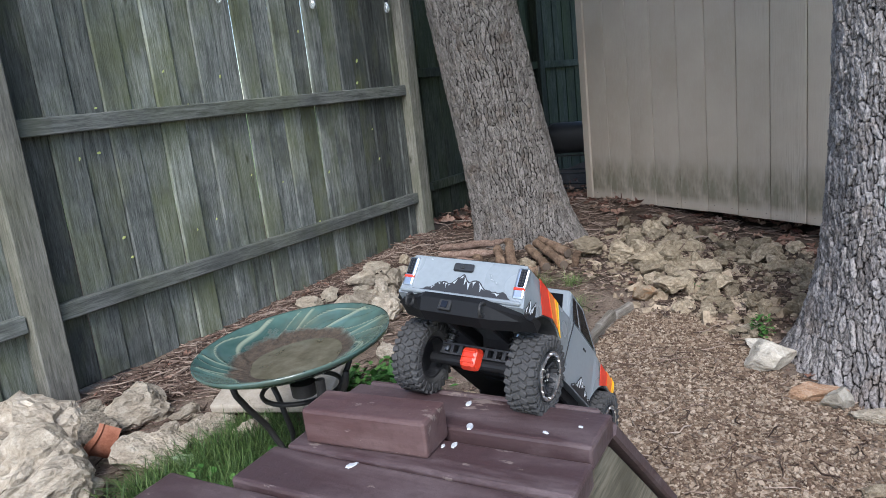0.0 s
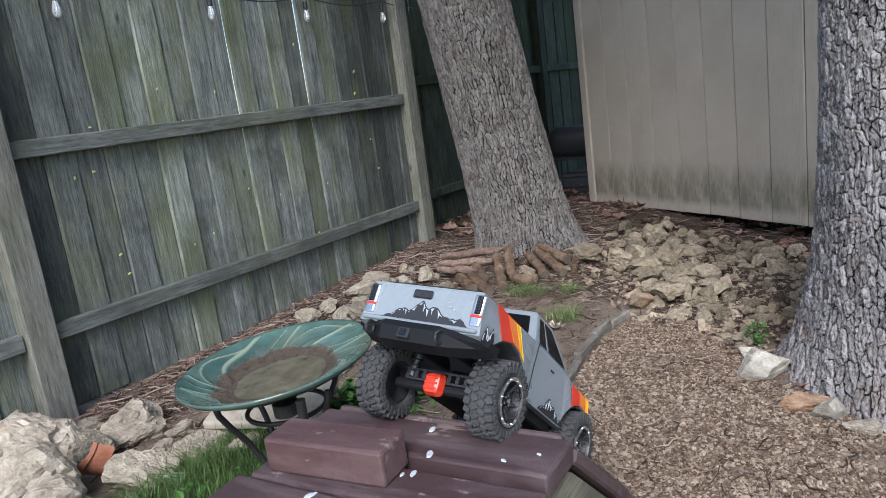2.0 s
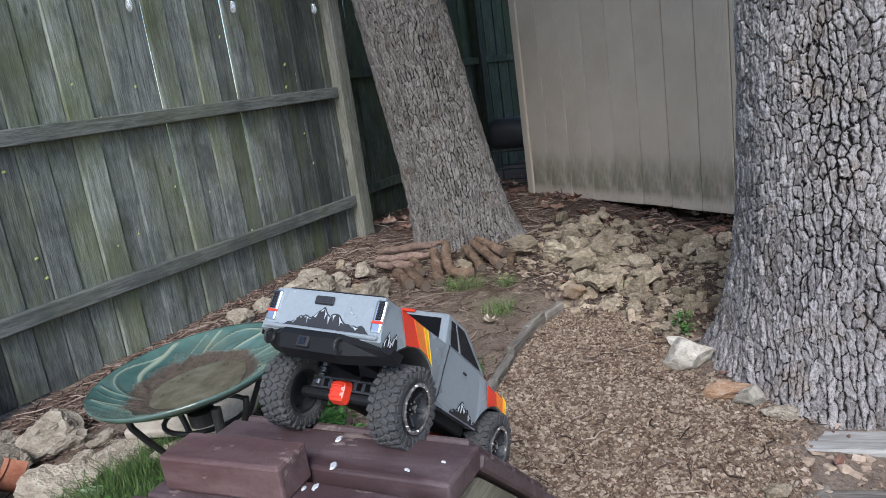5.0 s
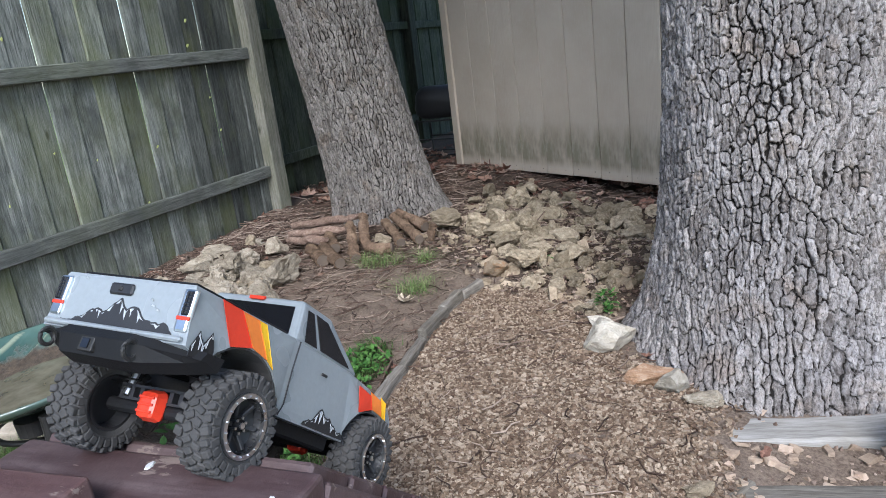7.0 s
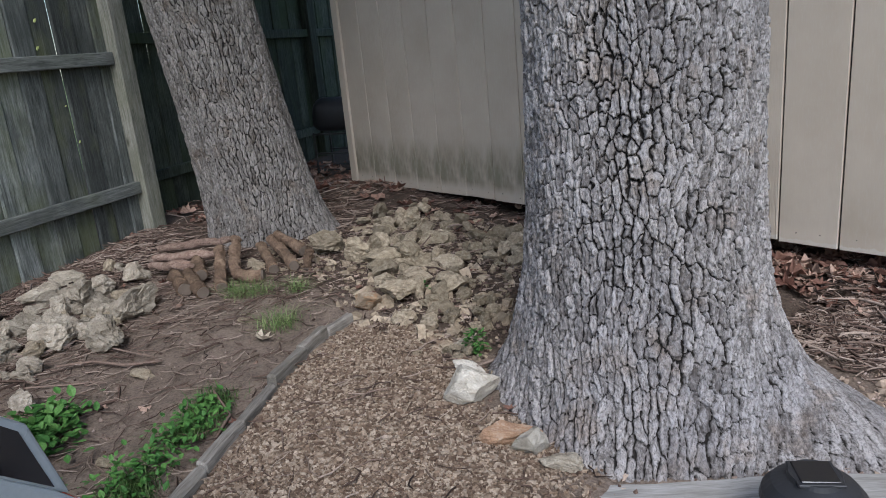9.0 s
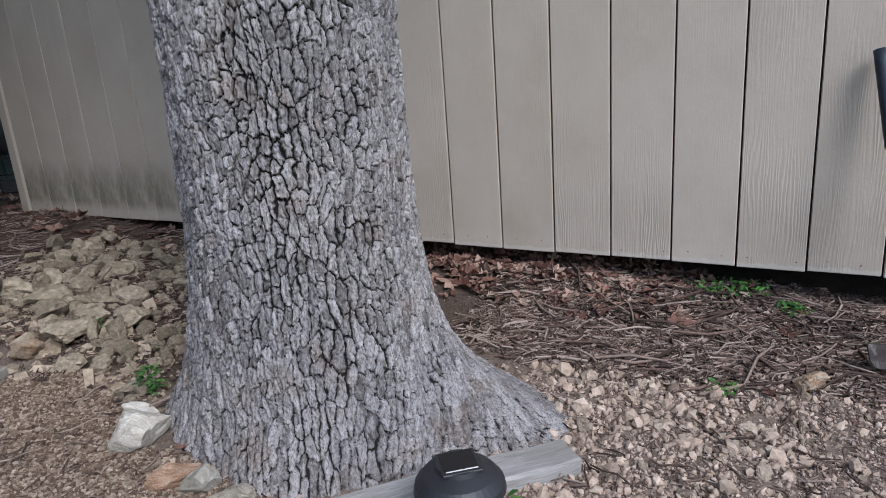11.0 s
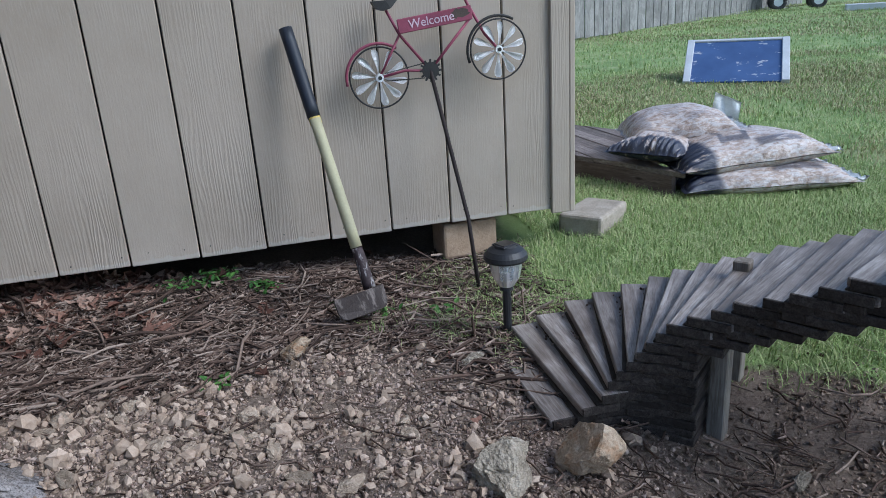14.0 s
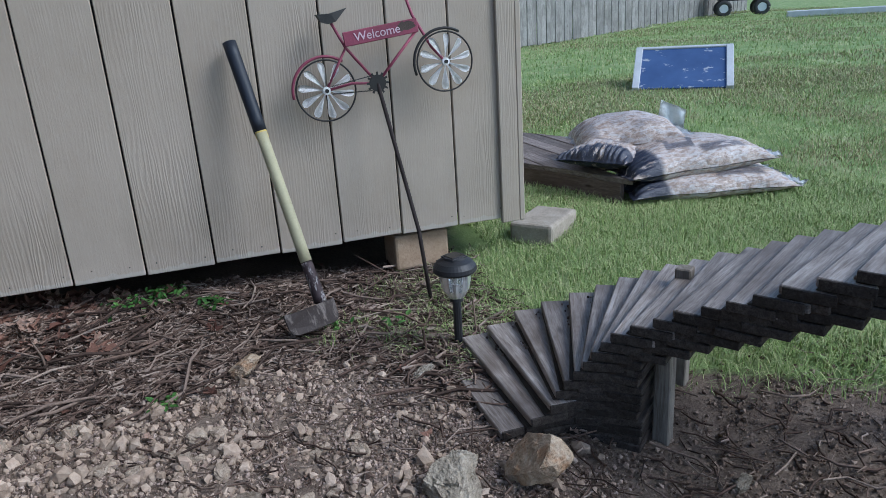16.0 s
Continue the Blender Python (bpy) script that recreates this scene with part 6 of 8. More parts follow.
def build_far():
    a, b = Vector((2.6, 10.2, 0.2)), Vector((14.0, 16.96, 0.3))
    d = (b - a).normalized()
    far = thing("fence", Matrix.Translation(a) @ pose(0, 0, 0, 0, 0, math.degrees(math.atan2(d.y, d.x))), "sunlit grey vertical board fence beyond the lawn", "fence", kind="structure")
    rng = random.Random(6)
    bm = boxed(0.136, 0.018, 1.9, None, 0.004)
    me = bpy.data.meshes.new("picket")
    bm.to_mesh(me)
    bm.free()
    me.materials.append(MAT["far_fence"])
    L = (b - a).length
    for k in range(int(L / 0.142)):
        ob = new("picket", me)
        ob.parent = far
        ob.matrix_basis = pose(0.07 + 0.142 * k, 0.01 * (k % 2), 0.96 + rng.uniform(-0.01, 0.01), 0, rng.uniform(-0.4, 0.4), 0)
    for z in (0.4, 1.1, 1.7):
        part("rail", boxed(L, 0.04, 0.09, None, 0.004), "far_fence", far, at=pose(L / 2, 0.045, z))
    cart = thing("garden_cart", pose(11.9, 14.9, 0.3, 0, 0, -35), "dark red garden cart with white-hubbed wheels by the far fence", "cart")
    part("tub", boxed(1.1, 0.7, 0.3, None, 0.03, 2), "red", cart, at=pose(0.1, 0, 0.55))
    part("undertray", boxed(1.0, 0.6, 0.06, None, 0.01), "black_plastic", cart, at=pose(0.1, 0, 0.37))
    for x in (-0.3, 0.5):
        for y in (-0.36, 0.36):
            bm = bmesh.new()
            tube(bm, [(0.13 * math.cos(t), 0, 0.13 * math.sin(t)) for t in np.linspace(0, 2 * math.pi, 25)], 0.05, 8)
            w = part("wheel", bm, "rubber", cart, at=pose(x, y, 0.18), smooth=True)
            bm = bmesh.new()
            cyl(bm, 0.1, 0.1, 0.06, pose(0, 0.03, 0, 90), 20)
            part("hub", bm, "white", w)
    for k, (x, y, s) in enumerate(((12.4, 12.0, -40),)):
        bm = boxed(2.6, 0.3, 0.12, None, 0.01)
        ob = part("timber_border", bm, "white_wood")
        ob.matrix_world = pose(x, y, 0.34, 0, 0, s)
        tagged(ob, "pale timber border at the far end of the lawn", "border")


build_far()


# ---- by the fence ----
def build_string_light(s, z):
    lamp = thing("string_light", FENCE_AT @ pose(s, -0.012, z), "clear bulb of an outdoor string light hanging on the fence", "string light", "string lights")
    bm = bmesh.new()
    spun(bm, [(0, 0.035), (0.010, 0.035), (0.012, 0.03), (0.012, 0.0), (0.009, -0.004), (0, -0.004)], 14)
    part("socket", bm, "black_plastic", lamp)
    bm = bmesh.new()
    spun(bm, [(0.008, -0.003), (0.010, -0.012), (0.0155, -0.03), (0.0165, -0.042), (0.013, -0.055), (0.005, -0.062), (0, -0.063)], 16)
    part("bulb", bm, "clear", lamp, smooth=True)
    bm = bmesh.new()
    rod(bm, (0, 0, -0.004), (0, 0, -0.035), 0.002)
    part("filament", bm, "chrome", lamp)


for s in (-0.62, -0.05 + 0.32, 0.95, 1.54, 2.16):
    build_string_light(s, 1.49)
bm = bmesh.new()
pts = []
for a, b in ((-1.3, -0.62), (-0.62, 0.27), (0.27, 0.95), (0.95, 1.54), (1.54, 2.16), (2.16, 2.8)):
    for k in range(10):
        q = k / 10
        pts.append((a + (b - a) * q, -0.012, 1.525 + 0.0 - 0.03 * math.sin(math.pi * q) + 0.02))
tube(bm, pts, 0.003, 6)
wire = part("light_cable", bm, "black_plastic")
wire.matrix_world = FENCE_AT
tagged(wire, "black cable of the string lights along the fence", "cable")
bm = boxed(0.42, 0.26, 0.24, None, 0.09, 4)
for v in bm.verts:
    v.co *= 1 + 0.12 * noise.noise(v.co * 9)
ob = part("black_bin_bag", bm, "black_plastic", smooth=True)
ob.matrix_world = pose(-4.75, 3.42, 0.50, 0, 0, 30)
tagged(ob, "dark plastic bundle on a crate behind the shed", "bundle")
crate = thing("crate", pose(-4.75, 3.42, 0.09, 0, 0, 30), "dark wire crate behind the shed under a bundle", "crate")
for z in (0.02, 0.14, 0.28):
    for y in (-0.12, 0.12):
        part("bar", boxed(0.4, 0.012, 0.012), "iron", crate, at=pose(0, y, z))
for x in (-0.19, 0.19):
    for y in (-0.12, 0.12):
        part("upright", boxed(0.012, 0.012, 0.3), "iron", crate, at=pose(x, y, 0.145))


# ---- pale slab under the bird bath, lit knot holes on the fence ----
ob = part("stone_slab", boxed(0.38, 0.26, 0.03, None, 0.008, 2), "block")
ob.matrix_world = pose(-2.32, 0.33, 0.12, 14, 0, 50)
tagged(ob, "pale flat stone slab propped behind the bird bath", "slab")
rng = random.Random(14)
# raised flecks coloured like bright daylight showing through knot holes
fleck = bmesh.new()
bmesh.ops.create_icosphere(fleck, subdivisions=2, radius=1.0)
for v in fleck.verts:
    v.co *= 1 + 0.5 * noise.noise(v.co * 2)
me = bpy.data.meshes.new("lichen_fleck")
fleck.to_mesh(me)
fleck.free()
me.materials.append(plain("knot_hole_light", (0.42, 0.46, 0.16), 0.8))
fence_ob = bpy.data.objects["fence"]
spots = [(1.02, 0.686), (1.21, 0.623), (1.9, 1.177), (1.88, 1.06), (0.3, 0.88), (0.22, 0.87), (0.33, 0.55), (0.78, 0.53), (1.55, 0.62), (1.96, 0.8)] + [(rng.uniform(0.1, 2.2), rng.uniform(0.2, 1.4)) for _ in range(12)]
for s, z in spots:
    ob = new("lichen_fleck", me)
    ob.parent = fence_ob
    r = rng.uniform(0.005, 0.011)
    ob.matrix_basis = pose(s, 0.0425, z, 0, rng.uniform(0, 90), 0) @ Matrix.Diagonal((r * 0.6, 0.0025, r, 1))


# ---- toy truck ----
def ridge_line(points, seed, depth=3, rough=0.22):
    """A skyline through (x, z) points, broken finer and finer."""
    rng = random.Random(seed)
    pts = list(points)
    for _ in range(depth):
        out = [pts[0]]
        for (x0, z0), (x1, z1) in zip(pts, pts[1:]):
            q = rng.uniform(0.35, 0.65)
            out += [(x0 + (x1 - x0) * q, z0 + (z1 - z0) * q + rough * abs(x1 - x0) * rng.uniform(-0.8, 1.0)), (x1, z1)]
        pts = out
    return pts


def mountain(line, base):
    return [(line[0][0], base)] + line + [(line[-1][0], base)]


def snow_fields(line, base, seed):
    """Jagged pale patches hanging below a skyline."""
    rng = random.Random(seed)
    out, k = [], 1
    while k < len(line) - 5:
        n = rng.choice((3, 4, 5))
        run = line[k:k + n]
        low = []
        for i, (x, z) in enumerate(run[1:-1]):
            d = (z - base) * (rng.uniform(0.45, 0.7) if i % 2 else rng.uniform(0.15, 0.3))
            low.append((x + rng.uniform(-0.001, 0.001), z - d))
        top = [(x, z - 0.0016 - 0.04 * (z - base)) for x, z in run]
        if min(z for _, z in low + top) > base + 0.001:
            out.append(top + low[::-1])
        k += n + rng.choice((0, 1, 2))
    return out


def build_truck(at):
    truck = thing("toy_truck", at, "grey remote-control pickup with sunset stripes tipping over the deck edge", "toy truck")
    HW, ARCH = 0.105, 0.084
    hang = Matrix.Translation((-0.1, 0, 0.12)) @ rot("Y", 3.4) @ rot("X", 1.2) @ Matrix.Translation((0.1, 0, -0.12))  # how the shell sits on its springs

    def arc(cx, a0, a1, n=9):
        return [(cx + ARCH * math.cos(radians(a)), ARCH * math.sin(radians(a)) + 0.008) for a in np.linspace(a0, a1, n)]

    prof = [(-0.102, 0.064), (-0.106, 0.128), (0.085, 0.133), (0.235, 0.131), (0.30, 0.124), (0.372, 0.110), (0.386, 0.097), (0.392, 0.062), (0.378, 0.052)]
    prof += arc(0.313, 38, 152)
    prof += [(0.243, 0.034), (0.073, 0.034)]
    prof += arc(0.0, 26, 146)
    bm = bmesh.new()
    ring = [[bm.verts.new((x, s * (HW - (0.010 if z > 0.12 else 0.0) - (0.008 if x > 0.36 else 0)), z)) for x, z in prof] for s in (-1, 1)]
    n = len(prof)
    bm.faces.new(ring[0])
    bm.faces.new(ring[1][::-1])
    for k in range(n):
        bm.faces.new((ring[0][k], ring[1][k], ring[1][(k + 1) % n], ring[0][(k + 1) % n]))
    bmesh.ops.recalc_face_normals(bm, faces=bm.faces[:])
    edges = [e for e in bm.edges if e.verts[0].co.z > 0.09 and e.verts[1].co.z > 0.09]
    bmesh.ops.bevel(bm, geom=edges, offset=0.005, segments=2, affect="EDGES", profile=0.6, clamp_overlap=True)
    bmesh.ops.triangulate(bm, faces=[f for f in bm.faces if len(f.verts) > 4])
    body = part("body", bm, "truck_grey", truck, at=hang)
    # cab
    lo = [(0.086, 0.094), (0.262, 0.094)]
    hi = [(0.108, 0.074), (0.182, 0.074)]
    zb, zt = 0.13, 0.19
    bm = bmesh.new()
    vb = [bm.verts.new((x, s * y, zb)) for s in (-1, 1) for x, y in lo]
    vt = [bm.verts.new((x, s * y, zt)) for s in (-1, 1) for x, y in hi]
    for q in ((vb[0], vb[1], vt[1], vt[0]), (vb[3], vb[2], vt[2], vt[3]), (vb[1], vb[3], vt[3], vt[1]), (vb[2], vb[0], vt[0], vt[2]), (vt[0], vt[1], vt[3], vt[2]), (vb[0], vb[2], vb[3], vb[1])):
        bm.faces.new(q)
    bmesh.ops.bevel(bm, geom=bm.edges[:], offset=0.007, segments=3, affect="EDGES", profile=0.6)
    cab = part("cab", bm, "truck_grey", truck, smooth=False, at=hang)

    def on(q, off):
        """Lays (u, v) on a quad of four corners, off metres proud of it."""
        a, b, c, d = [Vector(p) for p in q]
        nrm = (b - a).cross(d - a).normalized()
        return lambda u, v: a.lerp(b, u).lerp(d.lerp(c, u), v) + nrm * off

    for s in (-1, 1):
        q = [(lo[0][0], s * lo[0][1], zb), (lo[1][0], s * lo[1][1], zb), (hi[1][0], s * hi[1][1], zt), (hi[0][0], s * hi[0][1], zt)]
        if s > 0:
            q = [q[1], q[0], q[3], q[2]]
        flip = (lambda u: u) if s < 0 else (lambda u: 1 - u)
        part("rear_side_window", skin([(flip(u), v) for u, v in ((0.12, 0.08), (0.30, 0.08), (0.29, 0.82), (0.13, 0.82))], on(q, 0.0012)), "dark_glass", cab)
        part("door_window", skin([(flip(u), v) for u, v in ((0.36, 0.08), (0.84, 0.06), (0.80, 0.35), (0.70, 0.82), (0.36, 0.84))], on(q, 0.0012)), "dark_glass", cab)
    q = [(lo[0][0], 0.094, zb), (lo[0][0], -0.094, zb), (hi[0][0], -0.074, zt), (hi[0][0], 0.074, zt)]
    part("rear_window", skin([(0.07, 0.12), (0.93, 0.12), (0.92, 0.80), (0.08, 0.80)], on(q, 0.0012)), "dark_glass", cab)
    part("brake_light", boxed(0.008, 0.024, 0.005, None, 0.001), "red", cab, "red high brake light", at=pose(0.104, 0, 0.186, 0, -20, 0))
    q = [(lo[1][0], -0.094, zb), (lo[1][0], 0.094, zb), (hi[1][0], 0.074, zt), (hi[1][0], -0.074, zt)]
    part("windscreen", skin([(0.06, 0.06), (0.94, 0.06), (0.93, 0.95), (0.07, 0.95)], on(q, 0.0012)), "windscreen", cab)
    part("sun_strip", skin([(0.07, 0.83), (0.93, 0.83), (0.93, 0.96), (0.07, 0.96)], on(q, 0.0024)), "black_plastic", cab)
    part("strip_print", skin([(0.08, 0.86), (0.30, 0.86), (0.30, 0.93), (0.08, 0.93)], on(q, 0.0036)), "green", cab)
    # bed cover
    cover = part("bed_cover", boxed(0.174, 0.168, 0.003, None, 0.001), "matt_black", truck, "matt black bed cover", at=hang @ pose(-0.008, 0, 0.1335, 0, -1.5, 0))
    for x in (-0.02, 0.03):
        bm = bmesh.new()
        tube(bm, [(0, -0.014, 0), (0.004, -0.005, 0.004), (-0.004, 0.005, 0.003), (0, 0.014, 0.001)], 0.0016, 6)
        cyl(bm, 0.0035, 0.0035, 0.012, pose(0, 0, -0.002), 8)
        part("body_clip", bm, "iron", cover, at=pose(x, 0.02, 0.003))
    for y in (-0.05, 0.05):
        bm = bmesh.new()
        tube(bm, [(0, -0.01, 0), (0.004, -0.004, 0.004), (-0.004, 0.004, 0.003), (0, 0.01, 0.001)], 0.0014, 6)
        part("body_clip", bm, "iron", body, at=pose(0.27, y, 0.131))
    # stripes and ridges on the flanks
    def flank(s):
        return lambda x, z: Vector((x, s * (HW + 0.0008 - (0.0095 * (z - 0.112) / 0.018 if z > 0.112 else 0)), z))

    for s in (-1, 1):
        to = flank(s)
        for mat, x0, x1 in (("red", -0.066, -0.030), ("orange", -0.028, 0.002), ("yellow", 0.004, 0.018)):
            z0 = [max(0.075, math.sqrt(max(0, 0.0078 - max(-0.085, min(0.085, x)) ** 2)) + 0.004) for x in (x0 + 0.026, x1 + 0.026)]
            part("stripe", skin([(x0, 0.127), (x1, 0.127), (x1 + 0.026, z0[1]), (x0 + 0.026, z0[0])], to), mat, body)
        for mat, x0, x1 in (("red", 0.256, 0.292), ("orange", 0.294, 0.326), ("yellow", 0.328, 0.342)):
            z0 = [math.sqrt(max(0, 0.0078 - max(-0.085, min(0.085, x - 0.313)) ** 2)) + 0.006 for x in (x0 + 0.012, x1 + 0.012)]
            part("stripe", skin([(x0, 0.118), (x1, 0.112), (x1 + 0.012, z0[1]), (x0 + 0.012, z0[0])], to), mat, body)
        door = ridge_line([(0.135, 0.039), (0.155, 0.046), (0.172, 0.064), (0.19, 0.055), (0.21, 0.05), (0.243, 0.038)], 3)
        rear = ridge_line([(-0.097, 0.066), (-0.09, 0.084), (-0.08, 0.072), (-0.072, 0.088), (-0.062, 0.07)], 4)
        for line, base in ((door, 0.036), (rear, 0.056)):
            part("ridge_decal", skin(mountain(line, base), to), "black_plastic", body)
            for q in snow_fields(line, base, 5):
                part("snow_decal", skin(q, lambda x, z: to(x, z) + Vector((0, s * 0.0006, 0))), "decal_snow", body)
        part("door_handle", boxed(0.014, 0.002, 0.004, None, 0.0008), "black_plastic", body, at=pose(0.155, s * (HW + 0.0008), 0.105))
        bm = bmesh.new()
        tube(bm, [(0.083, s * (HW + 0.0002), 0.128), (0.083, s * (HW + 0.0004), 0.09), (0.086, s * (HW + 0.0004), 0.05), (0.08, s * (HW + 0.0004), 0.036)], 0.0011, 6)
        part("door_seam", bm, "black_plastic", body)
        # tail and head lamps
        lamp = part("tail_lamp", boxed(0.006, 0.0175, 0.046, None, 0.0028, 2), "chrome", body, "silver tail lamp with smoked lens", at=pose(-0.1042, s * 0.0925, 0.099, 0, -4, 0))
        part("lens", boxed(0.003, 0.0098, 0.026, None, 0.001), "dark_glass", lamp, "smoked lens", at=pose(-0.0028, s * 0.0012, 0.0075))
        bm = bmesh.new()
        for r in range(6):
            for c in range(2):
                box(bm, 0.0012, 0.0026, 0.0026, pose(-0.0046, s * 0.0012 - 0.0022 + 0.0044 * c, -0.0025 + 0.004 * r))
        part("reflector", bm, "iron", lamp)
        part("red_strip", boxed(0.003, 0.0176, 0.0042, None, 0.0008), "red", lamp, at=pose(-0.0022, 0, -0.0085))
        part("head_lamp", boxed(0.03, 0.012, 0.017, None, 0.004, 2), "white", body, at=pose(0.376, s * 0.083, 0.088, 0, 0, s * -28))
    hood = [(0.262, -0.06, 0.1305), (0.262, 0.06, 0.1305), (0.372, 0.06, 0.1105), (0.372, -0.06, 0.1105)]
    for mat, v0, v1 in (("red", 0.05, 0.42), ("orange", 0.44, 0.74), ("yellow", 0.76, 0.92)):
        part("hood_stripe", skin([(0, v0), (1, v0), (1, v1), (0, v1)], lambda u, v: Vector((0.262 + 0.11 * v, -0.06 + 0.12 * u, 0.1312 - 0.0205 * v + 0.003 * math.sin(math.pi * v)))), mat, body)
    # tailgate
    gate = lambda y, z: Vector((-0.102 - 0.004 * (z - 0.064) / 0.064 - 0.0008, y, z))
    line = ridge_line([(-0.082, 0.0735), (-0.06, 0.077), (-0.042, 0.086), (-0.03, 0.09), (-0.02, 0.087), (0.0, 0.104), (0.012, 0.092), (0.024, 0.096), (0.05, 0.082), (0.082, 0.0735)], 7)
    part("ridge_decal", skin(mountain([(-y, z) for y, z in line], 0.0725)[::-1], gate), "black_plastic", body)
    for q in snow_fields(line, 0.0725, 9):
        part("snow_decal", skin([(-y, z) for y, z in q][::-1], lambda y, z: gate(y, z) + Vector((-0.0006, 0, 0))), "decal_snow", body)
    part("gate_lip", boxed(0.008, 0.2, 0.006, None, 0.002), "truck_grey", body, at=pose(-0.105, 0, 0.0685))
    for y, z, w in ((-0.05, 0.098, 0.006), (-0.057, 0.094, 0.004), (-0.045, 0.104, 0.003), (0.06, 0.12, 0.004)):
        part("scuff", skin([(y, z), (y + w, z + 0.0012), (y + w * 0.8, z + 0.003), (y + w * 0.2, z + 0.002)], lambda a, b: gate(a, b) + Vector((-0.0002, 0, 0))), "decal_snow", body)
    hd = part("tailgate_handle", boxed(0.004, 0.034, 0.013, None, 0.002), "black_plastic", body, at=pose(-0.1068, 0.004, 0.113, 0, -4, 0))
    part("keyhole", boxed(0.003, 0.006, 0.005, None, 0.001), "iron", hd, at=pose(-0.002, 0, 0))
    # bumpers
    # a folded plate: five points across, swept over the width
    bm = bmesh.new()
    rows = []
    for y, x, low in ((0.112, -0.082, 0.05), (0.098, -0.096, 0.043), (0.062, -0.112, 0.034), (0.048, -0.122, 0.030), (-0.048, -0.122, 0.030), (-0.062, -0.112, 0.034), (-0.098, -0.096, 0.043), (-0.112, -0.082, 0.05)):
        rows.append([bm.verts.new((x + a, y, z)) for a, z in ((0.034, 0.066), (0.006, 0.065), (0.0, 0.055), (0.008, low + 0.006), (0.03, low))])
    for p, q in zip(rows, rows[1:]):
        for k in range(5):
            bm.faces.new((p[k], p[(k + 1) % 5], q[(k + 1) % 5], q[k]))
    bm.faces.new(rows[0][::-1])
    bm.faces.new(rows[-1])
    bmesh.ops.recalc_face_normals(bm, faces=bm.faces[:])
    bump = part("rear_bumper", bm, "matt_black", truck, at=hang)
    part("hitch_socket", boxed(0.006, 0.02, 0.016, None, 0.001), "iron", bump, at=pose(-0.1185, 0.006, 0.047))
    # solid dark box painted as the shade inside the socket
    part("hitch_hole", boxed(0.004, 0.010, 0.010), "dark_glass", bump, at=pose(-0.121, 0.006, 0.047))
    for y in (-0.06, 0.075):
        bm = bmesh.new()
        tube(bm, [(0.009 * math.cos(t), 0, 0.009 * math.sin(t)) for t in np.linspace(0, 2 * math.pi, 15)], 0.0025, 6)
        part("shackle", bm, "iron", bump, at=pose(-0.119, y * 0.9, 0.048))
    bm = boxed(0.03, 0.19, 0.026, None, 0.008, 2)
    for v in bm.verts:
        if abs(v.co.y) > 0.06:
            v.co.x -= 0.016
    fb = part("front_bumper", bm, "matt_black", truck, at=hang @ pose(0.404, 0, 0.05))
    bm = bmesh.new()
    tube(bm, [(-0.005, -0.075, 0.005), (0.008, -0.07, 0.04), (0.008, 0.07, 0.04), (-0.005, 0.075, 0.005)], 0.0035, 8)
    part("bull_bar", bm, "matt_black", fb)
    part("grille", boxed(0.006, 0.11, 0.03, None, 0.003), "black_plastic", body, at=pose(0.389, 0, 0.082))
    # chassis
    part("chassis", boxed(0.28, 0.06, 0.028, None, 0.004), "matt_black", truck, at=pose(0.2, 0, 0.032))
    part("underbody", boxed(0.15, 0.18, 0.03, None, 0.003), "matt_black", truck, at=hang @ pose(0.158, 0, 0.03))
    for x in (0.0, 0.313):
        bm = bmesh.new()
        prof2 = [(x + r * math.cos(radians(a)), r * math.sin(radians(a)) + 0.008) for r, aa in ((ARCH - 0.0008, np.linspace(22, 150, 12)), (ARCH - 0.003, np.linspace(150, 22, 12))) for a in aa]
        ends = [[bm.verts.new((px, y, pz)) for px, pz in prof2] for y in (-0.1035, 0.1035)]
        for k in range(len(prof2)):
            q = (k + 1) % len(prof2)
            bm.faces.new((ends[0][k], ends[0][q], ends[1][q], ends[1][k]))
        for k in range(11):
            for e in ends:
                bm.faces.new((e[k], e[k + 1], e[22 - k], e[23 - k]))
        bmesh.ops.recalc_face_normals(bm, faces=bm.faces[:])
        part("inner_fender", bm, "rubber", body, "dark wheel-arch liner")
    for s in (-1, 1):
        part("frame_rail", boxed(0.40, 0.010, 0.018, None, 0.002), "matt_black", truck, at=pose(0.15, s * 0.036, 0.052))
    part("skid_plate", boxed(0.12, 0.07, 0.02, None, 0.004), "matt_black", truck, at=pose(0.155, 0, 0.012))
    for ax, x in (("rear_axle", 0.0), ("front_axle", 0.313)):
        bm = bmesh.new()
        rod(bm, (0, -0.08, 0), (0, 0.08, 0), 0.0085, n=12)
        axle = part(ax, bm, "matt_black", truck, at=pose(x, 0, 0))
        bm = bmesh.new()
        box(bm, 0.010, 0.128, 0.003, pose(0, 0, 0.0075))
        box(bm, 0.010, 0.128, 0.003, pose(0, 0, -0.0075))
        for k in range(9):
            box(bm, 0.010, 0.006, 0.014, pose(0, -0.06 + 0.015 * k, 0))
        part("link_plate", bm, "black_plastic", axle, at=pose(-0.004, 0, 0.016))
        bm = bmesh.new()
        for y0, y1 in ((-0.03, -0.04), (0.03, 0.04)):
            rod(bm, (0.004, y0, 0.02), (0.13, y1, 0.03), 0.004)
        part("link_rod", bm, "black_plastic", axle)
        bm = boxed(0.022, 0.034, 0.036, None, 0.008, 2)
        for v in bm.verts:
            if v.co.x < 0:
                v.co.y *= 0.86
                v.co.z *= 0.9
        cover_d = part("diff_cover", bm, "red", axle, "red anodised differential cover", at=pose(-0.012, 0.006, 0.004))
        bm = bmesh.new()
